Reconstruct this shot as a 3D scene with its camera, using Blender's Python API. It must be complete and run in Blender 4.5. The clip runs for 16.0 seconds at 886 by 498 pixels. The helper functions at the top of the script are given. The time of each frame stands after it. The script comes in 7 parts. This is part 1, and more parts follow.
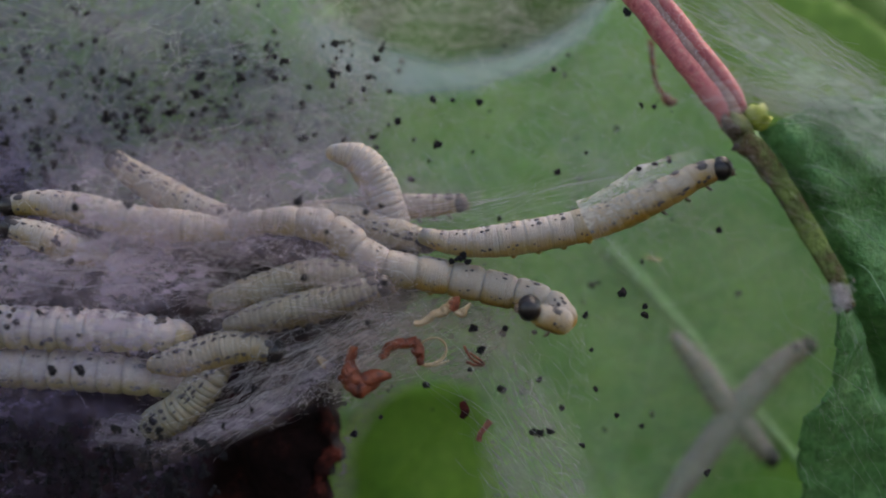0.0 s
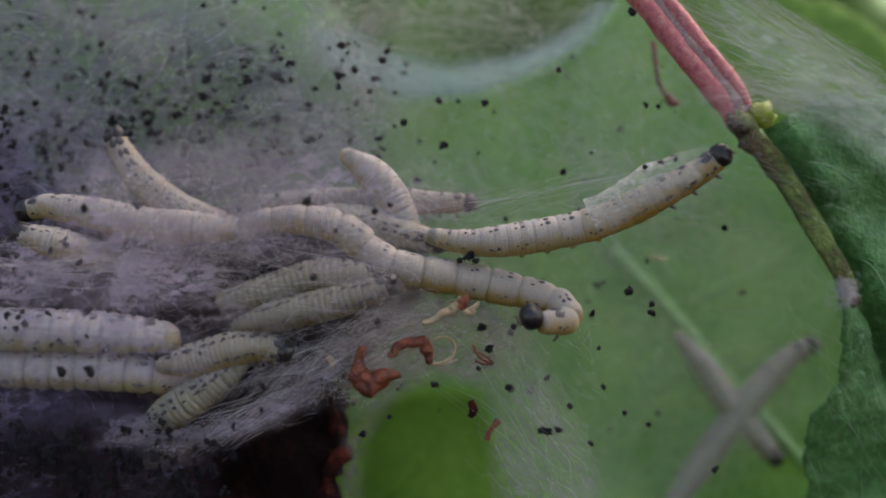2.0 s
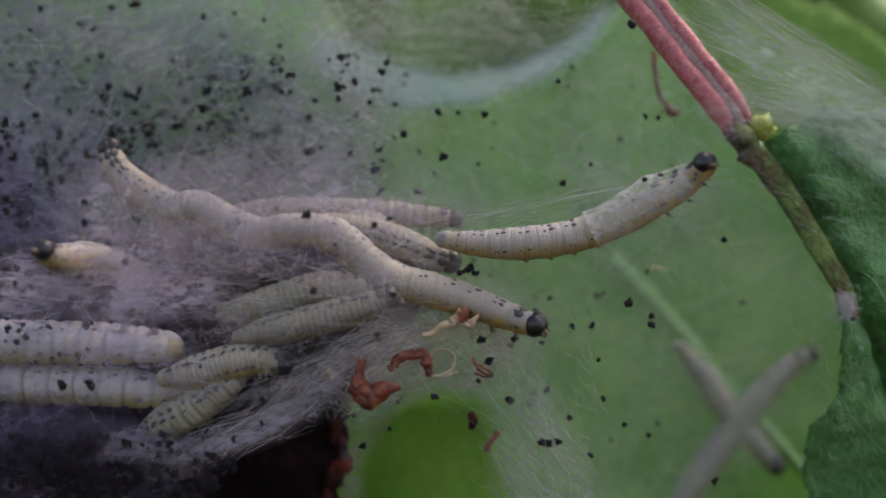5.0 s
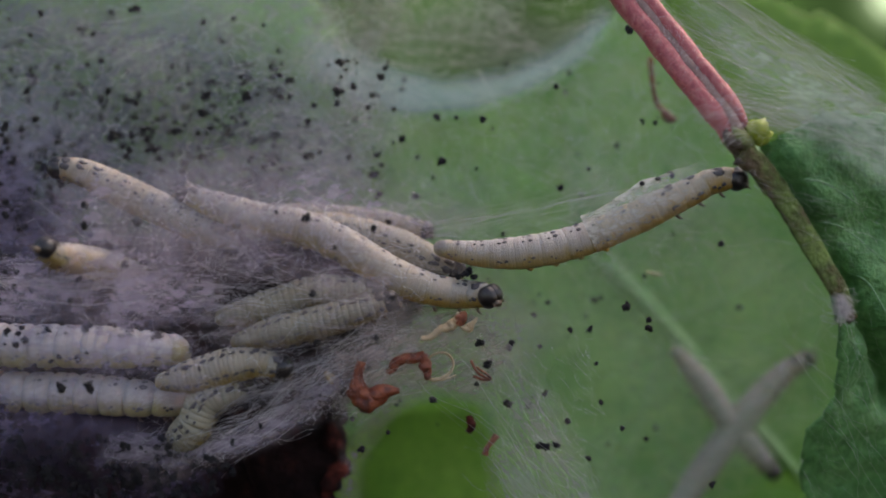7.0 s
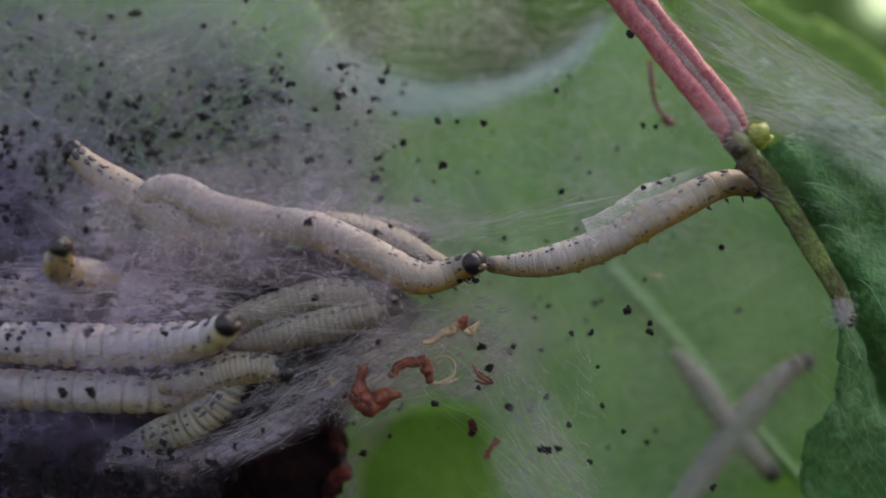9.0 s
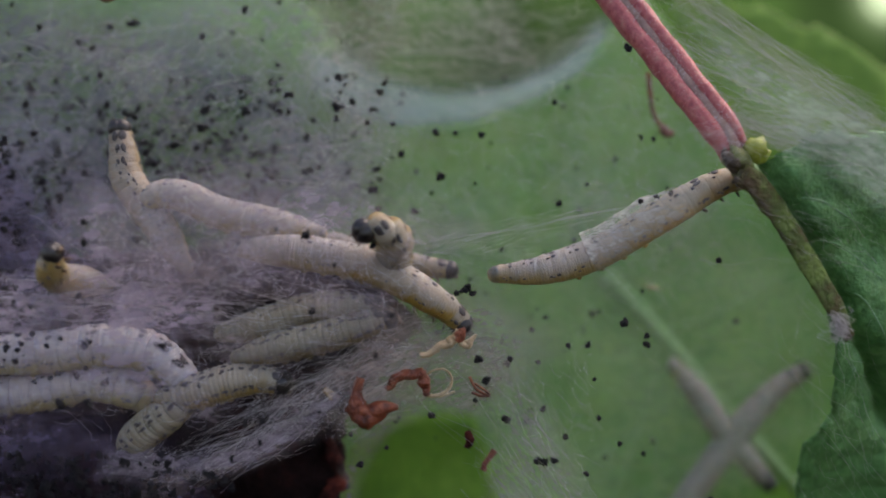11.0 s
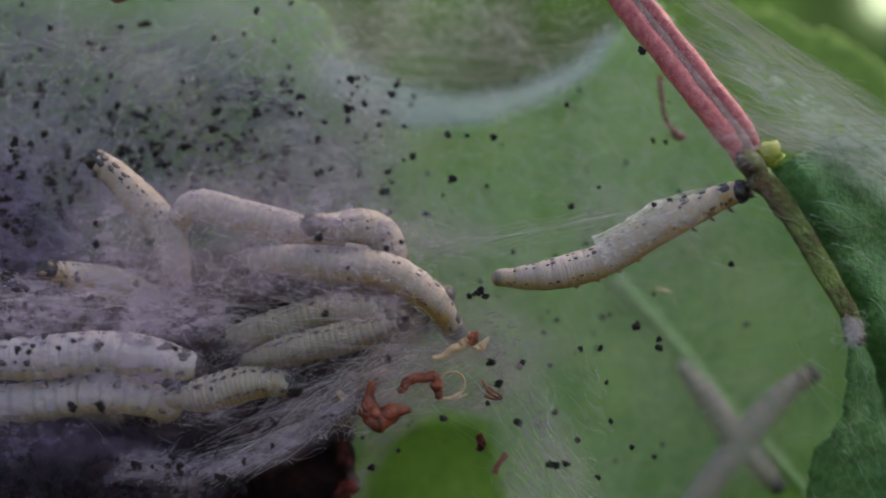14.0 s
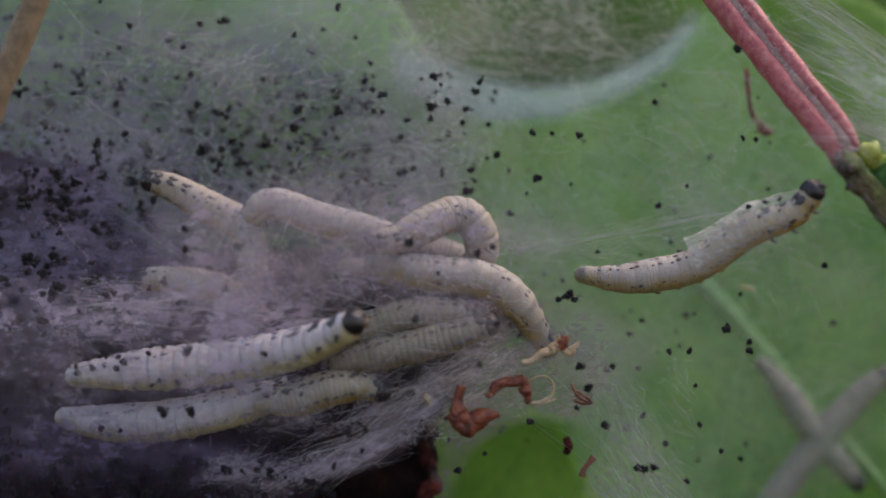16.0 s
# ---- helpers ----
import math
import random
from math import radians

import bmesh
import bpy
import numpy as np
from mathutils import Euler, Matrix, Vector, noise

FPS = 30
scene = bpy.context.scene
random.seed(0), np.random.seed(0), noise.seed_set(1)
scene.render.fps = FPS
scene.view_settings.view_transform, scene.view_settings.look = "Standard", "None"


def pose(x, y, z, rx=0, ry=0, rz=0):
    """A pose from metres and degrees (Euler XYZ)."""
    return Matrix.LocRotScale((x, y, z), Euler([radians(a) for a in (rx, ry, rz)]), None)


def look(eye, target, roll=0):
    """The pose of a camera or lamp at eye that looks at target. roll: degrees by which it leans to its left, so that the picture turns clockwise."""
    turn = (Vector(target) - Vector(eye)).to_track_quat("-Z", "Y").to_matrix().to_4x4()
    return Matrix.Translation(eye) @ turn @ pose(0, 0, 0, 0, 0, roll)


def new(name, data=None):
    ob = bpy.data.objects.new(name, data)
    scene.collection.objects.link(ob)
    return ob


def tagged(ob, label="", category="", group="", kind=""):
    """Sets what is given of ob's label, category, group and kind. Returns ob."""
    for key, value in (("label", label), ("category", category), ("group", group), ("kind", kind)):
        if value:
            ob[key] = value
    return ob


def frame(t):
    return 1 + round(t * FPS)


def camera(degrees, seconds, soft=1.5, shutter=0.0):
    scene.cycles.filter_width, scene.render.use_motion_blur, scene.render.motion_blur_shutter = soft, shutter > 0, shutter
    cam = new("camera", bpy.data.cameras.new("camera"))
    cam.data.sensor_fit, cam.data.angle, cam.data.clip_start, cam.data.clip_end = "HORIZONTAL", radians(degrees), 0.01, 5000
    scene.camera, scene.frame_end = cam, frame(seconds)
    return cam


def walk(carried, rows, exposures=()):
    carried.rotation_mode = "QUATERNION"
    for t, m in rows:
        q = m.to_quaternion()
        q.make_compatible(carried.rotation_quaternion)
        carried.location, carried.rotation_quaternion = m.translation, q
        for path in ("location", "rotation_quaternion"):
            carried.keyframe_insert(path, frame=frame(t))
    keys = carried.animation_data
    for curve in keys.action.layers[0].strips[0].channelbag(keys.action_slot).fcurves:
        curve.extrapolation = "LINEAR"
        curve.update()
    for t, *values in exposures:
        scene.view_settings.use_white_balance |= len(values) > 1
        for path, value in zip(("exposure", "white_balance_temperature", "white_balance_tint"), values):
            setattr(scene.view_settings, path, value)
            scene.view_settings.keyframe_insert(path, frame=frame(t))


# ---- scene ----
from mathutils import geometry

cam = camera(45, 16.0, soft=1.9)
cam.data.dof.use_dof, cam.data.dof.focus_distance, cam.data.dof.aperture_fstop = True, 0.0572, 16


def held(x, y, z, tilt, lean, turn):
    """The hand-held camera: its place in millimetres, tilt from straight down, lean and turn in degrees."""
    aim = Euler((0, 0, radians(turn))).to_matrix() @ Euler((radians(tilt), 0, 0)).to_matrix() @ Euler((0, 0, radians(-lean))).to_matrix()
    return Matrix.Translation((x / 1000, y / 1000, z / 1000)) @ aim.to_4x4()


walk(cam, [(row[0], held(*row[1:])) for row in (
    (0.0, 1.201, -59.800, 0.357, 89.401, -0.407, 0.719),
    (0.5, 1.074, -60.074, 0.164, 89.519, -0.213, 0.667),
    (1.0, 0.857, -59.975, -0.149, 89.707, -0.128, 0.590),
    (1.5, 0.684, -60.082, -0.351, 89.986, -0.106, 0.537),
    (2.0, 0.254, -60.056, -0.394, 90.119, -0.035, 0.183),
    (2.5, 0.465, -60.160, -0.390, 90.105, 0.119, 0.348),
    (3.0, 0.296, -60.181, -0.285, 90.114, 0.174, 0.218),
    (3.5, -0.000, -60.000, -0.000, 89.999, 0.001, 0.001),
    (4.0, 0.612, -60.055, 0.626, 89.728, -0.033, 0.551),
    (6.5, 0.020, -60.255, 0.078, 90.465, 0.141, -0.134),
    (7.0, 0.156, -60.348, 0.014, 90.574, -0.010, -0.007),
    (7.5, 0.059, -60.249, 0.345, 90.482, 0.069, -0.151),
    (8.0, -0.115, -60.357, 0.637, 90.315, 0.047, -0.232),
    (8.5, -0.411, -60.485, 0.331, 90.637, 0.026, -0.438),
    (9.0, -0.359, -60.408, 0.177, 90.621, 0.063, -0.431),
    (11.5, -0.139, -60.592, 1.291, 90.266, -0.218, -0.414),
    (12.0, -0.817, -60.859, 0.899, 90.669, -0.056, -0.943),
    (12.5, -0.829, -60.848, 0.689, 90.702, -0.173, -0.971),
    (13.0, -0.833, -60.484, 0.419, 90.861, -0.094, -0.907),
    (13.5, -0.866, -60.393, 0.837, 90.623, -0.149, -0.649),
    (14.0, -1.099, -60.380, 1.378, 90.238, -0.311, -0.631),
    (14.5, -1.321, -60.333, 1.552, 90.224, -0.480, -0.511),
    (15.0, -2.697, -60.093, 2.267, 89.678, -0.391, -0.489),
    (15.5, -3.492, -59.899, 2.565, 89.090, -0.379, -0.085),
    (16.0, -4.348, -59.568, 3.431, 88.275, -0.220, 0.795),
)], exposures=[(0.0, 1.0, 7550, 17), (16.0, 1.0, 7550, 21)])

# ---- light: open shade under a bright sky, a wide soft sun through thin cloud ----
world = bpy.data.worlds.new("world")
scene.world = world
world.use_nodes = True
sky = world.node_tree.nodes.new("ShaderNodeTexSky")
sky.sky_type, sky.sun_disc, sky.sun_elevation, sky.sun_rotation = "NISHITA", False, radians(58), radians(70)
world.node_tree.links.new(sky.outputs[0], world.node_tree.nodes["Background"].inputs[0])
world.node_tree.nodes["Background"].inputs[1].default_value = 0.15
sun = new("sun", bpy.data.lights.new("sun", "SUN"))
sun.data.energy, sun.data.angle, sun.data.color = 1.5, radians(50), (1.0, 0.95, 0.87)
sun.matrix_basis = look((0.45, 0.25, 0.9), (0, 0, 0))


# ---- materials; lengths in the textures are millimetres ----
def material(name):
    m = bpy.data.materials.new(name)
    m.use_nodes = True
    n = m.node_tree.nodes
    n.clear()
    out = n.new("ShaderNodeOutputMaterial")
    co = n.new("ShaderNodeTexCoord")
    mp = n.new("ShaderNodeMapping")
    mp.inputs["Scale"].default_value = (1000, 1000, 1000)
    m.node_tree.links.new(co.outputs["Object"], mp.inputs[0])
    return m, n, m.node_tree.links, out, mp


def noise_node(n, l, src, scale, detail=4, rough=0.55, stretch=None, turn=0):
    if stretch:
        mp = n.new("ShaderNodeMapping")
        mp.inputs["Scale"].default_value = stretch
        mp.inputs["Rotation"].default_value = (0, radians(turn), 0)
        l.new(src.outputs[0], mp.inputs[0])
        src = mp
    t = n.new("ShaderNodeTexNoise")
    t.inputs["Scale"].default_value, t.inputs["Detail"].default_value, t.inputs["Roughness"].default_value = scale, detail, rough
    l.new(src.outputs[0], t.inputs["Vector"])
    return t


def ramp(n, l, fac, stops):
    r = n.new("ShaderNodeValToRGB")
    e = r.color_ramp.elements
    while len(e) < len(stops):
        e.new(0.5)
    for k, (p, c) in zip(e, stops):
        k.position, k.color = p, (*c, 1) if len(c) == 3 else c
    l.new(fac, r.inputs[0])
    return r


def mixed(n, l, fac, a, b, mode="MIX"):
    x = n.new("ShaderNodeMix")
    x.data_type, x.blend_type = "RGBA", mode
    for socket, value in ((x.inputs[0], fac), (x.inputs[6], a), (x.inputs[7], b)):
        if isinstance(value, (int, float)):
            socket.default_value = value
        elif isinstance(value, tuple):
            socket.default_value = (*value, 1)
        else:
            l.new(value, socket)
    return x.outputs[2]


def bumped(n, l, height, strength, size):
    b = n.new("ShaderNodeBump")
    b.inputs["Strength"].default_value, b.inputs["Distance"].default_value = strength, size / 1000
    l.new(height, b.inputs["Height"])
    return b


def solid(name, stops, scale, rough=0.6, bump=0.4, size=0.1, fine=8.0, glow_through=0.0, sss=0.0, spec=0.5, stretch=None, turn=0):
    """A procedural surface: two scales of noise for colour, fine relief, optional light through it."""
    m, n, l, out, mp = material(name)
    a = noise_node(n, l, mp, scale, 5, 0.6, stretch, turn)
    f = noise_node(n, l, mp, fine, 3)
    c = ramp(n, l, a.outputs[0], stops)
    grain = ramp(n, l, f.outputs[0], [(0.3, (0.72, 0.72, 0.72)), (0.7, (1.15, 1.15, 1.15))])
    col = mixed(n, l, 1.0, c.outputs[0], grain.outputs[0], "MULTIPLY")
    p = n.new("ShaderNodeBsdfPrincipled")
    l.new(col, p.inputs["Base Color"])
    p.inputs["Roughness"].default_value = rough
    p.inputs["Specular IOR Level"].default_value = spec
    if sss:
        p.inputs["Subsurface Weight"].default_value = sss
        p.inputs["Subsurface Scale"].default_value = 0.0006
        p.inputs["Subsurface Radius"].default_value = (1.0, 0.7, 0.4)
    b = bumped(n, l, f.outputs[0], bump, size)
    l.new(b.outputs[0], p.inputs["Normal"])
    last = p.outputs[0]
    if glow_through:
        t = n.new("ShaderNodeBsdfTranslucent")
        l.new(col, t.inputs[0])
        s = n.new("ShaderNodeMixShader")
        s.inputs[0].default_value = glow_through
        l.new(last, s.inputs[1])
        l.new(t.outputs[0], s.inputs[2])
        last = s.outputs[0]
    l.new(last, out.inputs[0])
    return m


def math_node(n, l, op, a, b=0.0, clamp=False):
    x = n.new("ShaderNodeMath")
    x.operation, x.use_clamp = op, clamp
    for socket, value in ((x.inputs[0], a), (x.inputs[1], b)):
        if isinstance(value, (int, float)):
            socket.default_value = value
        else:
            l.new(value, socket)
    return x.outputs[0]


def fibres(n, l, mp, angle, fine):
    """Thin bright lines that run at an angle (degrees, up to the right)."""
    turn = n.new("ShaderNodeMapping")
    turn.vector_type = "TEXTURE"
    turn.inputs["Rotation"].default_value = (0, radians(-angle), 0)
    turn.inputs["Scale"].default_value = (6.0, 1.0, 1.0 / fine)
    l.new(mp.outputs[0], turn.inputs[0])
    t = n.new("ShaderNodeTexNoise")
    t.inputs["Scale"].default_value, t.inputs["Detail"].default_value, t.inputs["Roughness"].default_value = 1.0, 5, 0.62
    t.inputs["Distortion"].default_value = 0.5
    l.new(turn.outputs[0], t.inputs["Vector"])
    off = math_node(n, l, "ABSOLUTE", math_node(n, l, "SUBTRACT", t.outputs[0], 0.5))
    ridge = math_node(n, l, "SUBTRACT", 1.0, math_node(n, l, "MULTIPLY", off, 9.0), True)
    return math_node(n, l, "POWER", ridge, 1.6)


def silk_film(name, thick, base, angles, fine, patch, colour, cotton=0.35):
    """Spun silk sheet: clear where it is thin, whitish where threads lie close. patch: noise levels from bare to full."""
    m, n, l, out, mp = material(name)
    one, two = fibres(n, l, mp, angles[0], fine), fibres(n, l, mp, angles[1], fine * 0.8)
    lines = math_node(n, l, "MAXIMUM", one, math_node(n, l, "MULTIPLY", two, 0.8))
    b = noise_node(n, l, mp, 0.22, 5, 0.6)
    cover = ramp(n, l, b.outputs[0], [(patch[0], (0, 0, 0)), (patch[1], (1, 1, 1))])
    fluff = noise_node(n, l, mp, 1.9, 8, 0.70, (0.45, 1.0, 1.0), angles[0])
    puff = ramp(n, l, fluff.outputs[0], [(0.44, (0, 0, 0)), (0.50, (0.30, 0.30, 0.30)), (0.56, (1, 1, 1))])
    lines = math_node(n, l, "ADD", math_node(n, l, "MULTIPLY", lines, 1 - cotton), math_node(n, l, "MULTIPLY", puff.outputs[0], cotton))
    weave = math_node(n, l, "ADD", math_node(n, l, "MULTIPLY", lines, 1 - base), base)
    web = n.new("ShaderNodeAttribute")
    web.attribute_name = "thread_cover"
    alpha = math_node(n, l, "MULTIPLY", math_node(n, l, "MULTIPLY", weave, cover.outputs[0]), math_node(n, l, "MULTIPLY", web.outputs["Fac"], thick), True)
    d = n.new("ShaderNodeBsdfDiffuse")
    d.inputs[0].default_value = (*colour, 1)
    l.new(bumped(n, l, fluff.outputs[0], 0.8, 0.35).outputs[0], d.inputs["Normal"])
    t = n.new("ShaderNodeBsdfTranslucent")
    t.inputs[0].default_value = (*colour, 1)
    both = n.new("ShaderNodeMixShader")
    both.inputs[0].default_value = 0.45
    l.new(d.outputs[0], both.inputs[1])
    l.new(t.outputs[0], both.inputs[2])
    clear = n.new("ShaderNodeBsdfTransparent")
    last = n.new("ShaderNodeMixShader")
    l.new(alpha, last.inputs[0])
    l.new(clear.outputs[0], last.inputs[1])
    l.new(both.outputs[0], last.inputs[2])
    l.new(last.outputs[0], out.inputs[0])
    return m


def skin_material(name, back, flank):
    """Soft translucent caterpillar skin: pale back, yellower flanks where the gut shows, fine ring wrinkles."""
    m, n, l, out, mp = material(name)
    xyz = n.new("ShaderNodeSeparateXYZ")
    l.new(mp.outputs[0], xyz.inputs[0])
    own = n.new("ShaderNodeObjectInfo")
    moved = n.new("ShaderNodeVectorMath")
    moved.operation = "ADD"
    l.new(mp.outputs[0], moved.inputs[0])
    l.new(math_node(n, l, "MULTIPLY", own.outputs["Random"], 40.0), moved.inputs[1])
    gut = noise_node(n, l, moved, 0.75, 4, 0.6)
    g = noise_node(n, l, moved, 9.0, 3)
    wrinkle = noise_node(n, l, moved, 1.5, 4, 0.6, (5.0, 0.5, 0.5))
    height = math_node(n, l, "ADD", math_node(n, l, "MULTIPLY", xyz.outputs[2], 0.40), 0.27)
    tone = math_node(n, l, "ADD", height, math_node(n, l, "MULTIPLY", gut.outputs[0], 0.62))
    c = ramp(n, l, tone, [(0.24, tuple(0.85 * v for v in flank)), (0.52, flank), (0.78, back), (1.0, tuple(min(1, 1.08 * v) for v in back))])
    grain = ramp(n, l, g.outputs[0], [(0.3, (0.90, 0.90, 0.88)), (0.7, (1.05, 1.05, 1.05))])
    p = n.new("ShaderNodeBsdfPrincipled")
    l.new(mixed(n, l, 1.0, c.outputs[0], grain.outputs[0], "MULTIPLY"), p.inputs["Base Color"])
    p.inputs["Roughness"].default_value = 0.5
    p.inputs["Specular IOR Level"].default_value = 0.3
    p.inputs["Subsurface Weight"].default_value = 0.8
    p.inputs["Subsurface Scale"].default_value = 0.0010
    p.inputs["Subsurface Radius"].default_value = (1.0, 0.75, 0.5)
    relief = math_node(n, l, "ADD", math_node(n, l, "MULTIPLY", g.outputs[0], 0.5), wrinkle.outputs[0])
    l.new(bumped(n, l, relief, 0.55, 0.14).outputs[0], p.inputs["Normal"])
    l.new(p.outputs[0], out.inputs[0])
    return m


def leaf_underside():
    """Pale leaf underside: soft patches, yellowish mottling, a fine net of veinlets, light through the blade."""
    m, n, l, out, mp = material("leaf_underside")
    patch = noise_node(n, l, mp, 0.16, 5, 0.6)
    mottle = noise_node(n, l, mp, 0.9, 4, 0.65)
    fine = noise_node(n, l, mp, 3.2, 3)
    c = ramp(n, l, patch.outputs[0], [(0.28, (0.17, 0.40, 0.105)), (0.5, (0.285, 0.54, 0.17)), (0.72, (0.41, 0.66, 0.22))])
    tint = ramp(n, l, mottle.outputs[0], [(0.46, (0, 0, 0)), (0.66, (0.35, 0.35, 0.35))])
    col = mixed(n, l, tint.outputs[0], c.outputs[0], (0.40, 0.53, 0.13))
    bent = mixed(n, l, 0.12, mp.outputs[0], mottle.outputs["Color"], "ADD")
    net = n.new("ShaderNodeTexVoronoi")
    net.feature = "DISTANCE_TO_EDGE"
    net.inputs["Scale"].default_value = 0.75
    l.new(bent, net.inputs["Vector"])
    line = ramp(n, l, net.outputs["Distance"], [(0.0, (0.7, 0.7, 0.7)), (0.10, (0, 0, 0))])
    col = mixed(n, l, line.outputs[0], col, (0.42, 0.63, 0.26))
    grain = ramp(n, l, fine.outputs[0], [(0.3, (0.74, 0.74, 0.74)), (0.7, (1.14, 1.14, 1.14))])
    col = mixed(n, l, 1.0, col, grain.outputs[0], "MULTIPLY")
    p = n.new("ShaderNodeBsdfPrincipled")
    l.new(col, p.inputs["Base Color"])
    p.inputs["Roughness"].default_value = 0.55
    l.new(bumped(n, l, math_node(n, l, "ADD", fine.outputs[0], line.outputs[0]), 0.5, 0.12).outputs[0], p.inputs["Normal"])
    t = n.new("ShaderNodeBsdfTranslucent")
    l.new(col, t.inputs[0])
    both = n.new("ShaderNodeMixShader")
    both.inputs[0].default_value = 0.5
    l.new(p.outputs[0], both.inputs[1])
    l.new(t.outputs[0], both.inputs[2])
    l.new(both.outputs[0], out.inputs[0])
    return m


LEAF = leaf_underside()
LEAF_FAR = solid("leaf_bright", [(0.3, (0.18, 0.36, 0.05)), (0.7, (0.33, 0.53, 0.10))], 0.2, 0.5, 0.4, 0.12, 2.0, glow_through=0.5)
LEAF_YOUNG = solid("leaf_young", [(0.3, (0.14, 0.37, 0.03)), (0.5, (0.23, 0.49, 0.045)), (0.72, (0.33, 0.58, 0.085))], 0.16, 0.5, 0.4, 0.12, 2.6, glow_through=0.5)
LEAF_DARK = solid("leaf_upper_side", [(0.3, (0.05, 0.17, 0.045)), (0.5, (0.10, 0.26, 0.082)), (0.72, (0.165, 0.34, 0.125))], 0.5, 0.48, 0.8, 0.3, 2.6, glow_through=0.12, spec=0.35)
VEIN = solid("leaf_vein", [(0.3, (0.33, 0.57, 0.21)), (0.7, (0.43, 0.67, 0.29))], 0.8, 0.5, 0.3, 0.08, 6.0, glow_through=0.2)
VEIN_DARK = solid("dark_leaf_vein", [(0.3, (0.10, 0.25, 0.10)), (0.7, (0.19, 0.36, 0.18))], 0.8, 0.5, 0.3, 0.08, 6.0)
VEIN_BROWN = solid("scarred_vein", [(0.38, (0.06, 0.045, 0.015)), (0.52, (0.14, 0.17, 0.045)), (0.68, (0.17, 0.19, 0.05))], 0.9, 0.55, 0.5, 0.1, 5.0)
STEM = solid("red_petiole", [(0.32, (0.30, 0.05, 0.06)), (0.5, (0.45, 0.10, 0.105)), (0.72, (0.50, 0.20, 0.17))], 2.6, 0.5, 0.45, 0.08, 10.0, sss=0.15)
GROOVE = solid("petiole_groove", [(0.3, (0.22, 0.12, 0.10)), (0.7, (0.40, 0.27, 0.23))], 1.0, 0.6, 0.4, 0.07, 9.0)
BARK = solid("dark_node", [(0.35, (0.02, 0.012, 0.008)), (0.7, (0.09, 0.06, 0.03))], 1.6, 0.6, 0.8, 0.12, 7.0)
BUD = solid("green_bud", [(0.3, (0.20, 0.27, 0.025)), (0.7, (0.36, 0.42, 0.05))], 1.2, 0.5, 0.3, 0.06, 8.0, sss=0.2)
# Withered brown taken almost to black, so it serves as shade too.
DEAD_AND_SHADE = solid("dead_leaf_and_shade", [(0.3, (0.005, 0.003, 0.003)), (0.55, (0.013, 0.006, 0.006)), (0.75, (0.05, 0.014, 0.011))], 0.5, 0.8, 0.9, 0.3, 3.0, spec=0.06)
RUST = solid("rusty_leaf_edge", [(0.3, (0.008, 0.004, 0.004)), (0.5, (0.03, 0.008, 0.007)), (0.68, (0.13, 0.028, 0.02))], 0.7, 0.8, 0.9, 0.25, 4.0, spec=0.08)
DRIED = solid("dried_flower", [(0.34, (0.05, 0.012, 0.008)), (0.48, (0.20, 0.042, 0.018)), (0.60, (0.32, 0.085, 0.036)), (0.72, (0.48, 0.20, 0.11))], 1.3, 0.42, 0.7, 0.15, 6.0, glow_through=0.2)
STRAW = solid("straw_petal", [(0.3, (0.34, 0.20, 0.09)), (0.7, (0.55, 0.42, 0.27))], 1.4, 0.5, 0.5, 0.08, 8.0, sss=0.1)
FRASS = solid("frass", [(0.35, (0.005, 0.005, 0.006)), (0.7, (0.018, 0.016, 0.018))], 3.0, 0.75, 1.0, 0.1, 9.0, spec=0.2)
TWIG = solid("brown_twig", [(0.3, (0.16, 0.10, 0.05)), (0.7, (0.30, 0.20, 0.11))], 0.9, 0.7, 0.6, 0.15, 5.0)
HEAD = solid("head_capsule", [(0.35, (0.010, 0.008, 0.008)), (0.7, (0.030, 0.022, 0.020))], 2.0, 0.36, 0.3, 0.04, 8.0)
SPOT = solid("black_spot", [(0.35, (0.030, 0.024, 0.026)), (0.7, (0.10, 0.082, 0.080))], 4.0, 0.45, 0.4, 0.04, 9.0)
SPOT_SOFT = solid("dull_spot", [(0.35, (0.05, 0.042, 0.044)), (0.7, (0.13, 0.108, 0.105))], 4.0, 0.55, 0.4, 0.04, 9.0)
SPOT_GREY = solid("grey_spot", [(0.35, (0.15, 0.13, 0.15)), (0.7, (0.26, 0.23, 0.25))], 4.0, 0.55, 0.4, 0.04, 9.0)
LEG = solid("leg_brown", [(0.35, (0.06, 0.035, 0.02)), (0.7, (0.20, 0.13, 0.07))], 3.0, 0.4, 0.3, 0.04, 9.0)
MIDRIB = solid("green_midrib", [(0.36, (0.05, 0.026, 0.010)), (0.44, (0.065, 0.052, 0.014)), (0.51, (0.065, 0.09, 0.018)), (0.64, (0.12, 0.18, 0.035))], 0.55, 0.6, 1.0, 0.25, 3.0, spec=0.25)
THREAD = solid("silk_thread", [(0.3, (0.80, 0.75, 0.78)), (0.7, (0.94, 0.90, 0.92))], 0.5, 0.45, 0.0, 0.02, 4.0, glow_through=0.3)
SKIN = skin_material("skin_cream", (0.325, 0.278, 0.220), (0.30, 0.205, 0.07))
SKIN_WHITE = skin_material("skin_white", (0.345, 0.300, 0.262), (0.33, 0.245, 0.09))
# Cooler skin for the lower two: the blue of shade put into the colour.
SKIN_SHADE_TINT = skin_material("skin_shade_tint", (0.48, 0.425, 0.43), (0.40, 0.33, 0.165))
SKIN_YELLOW = skin_material("skin_yellow", (0.35, 0.285, 0.225), (0.31, 0.215, 0.10))
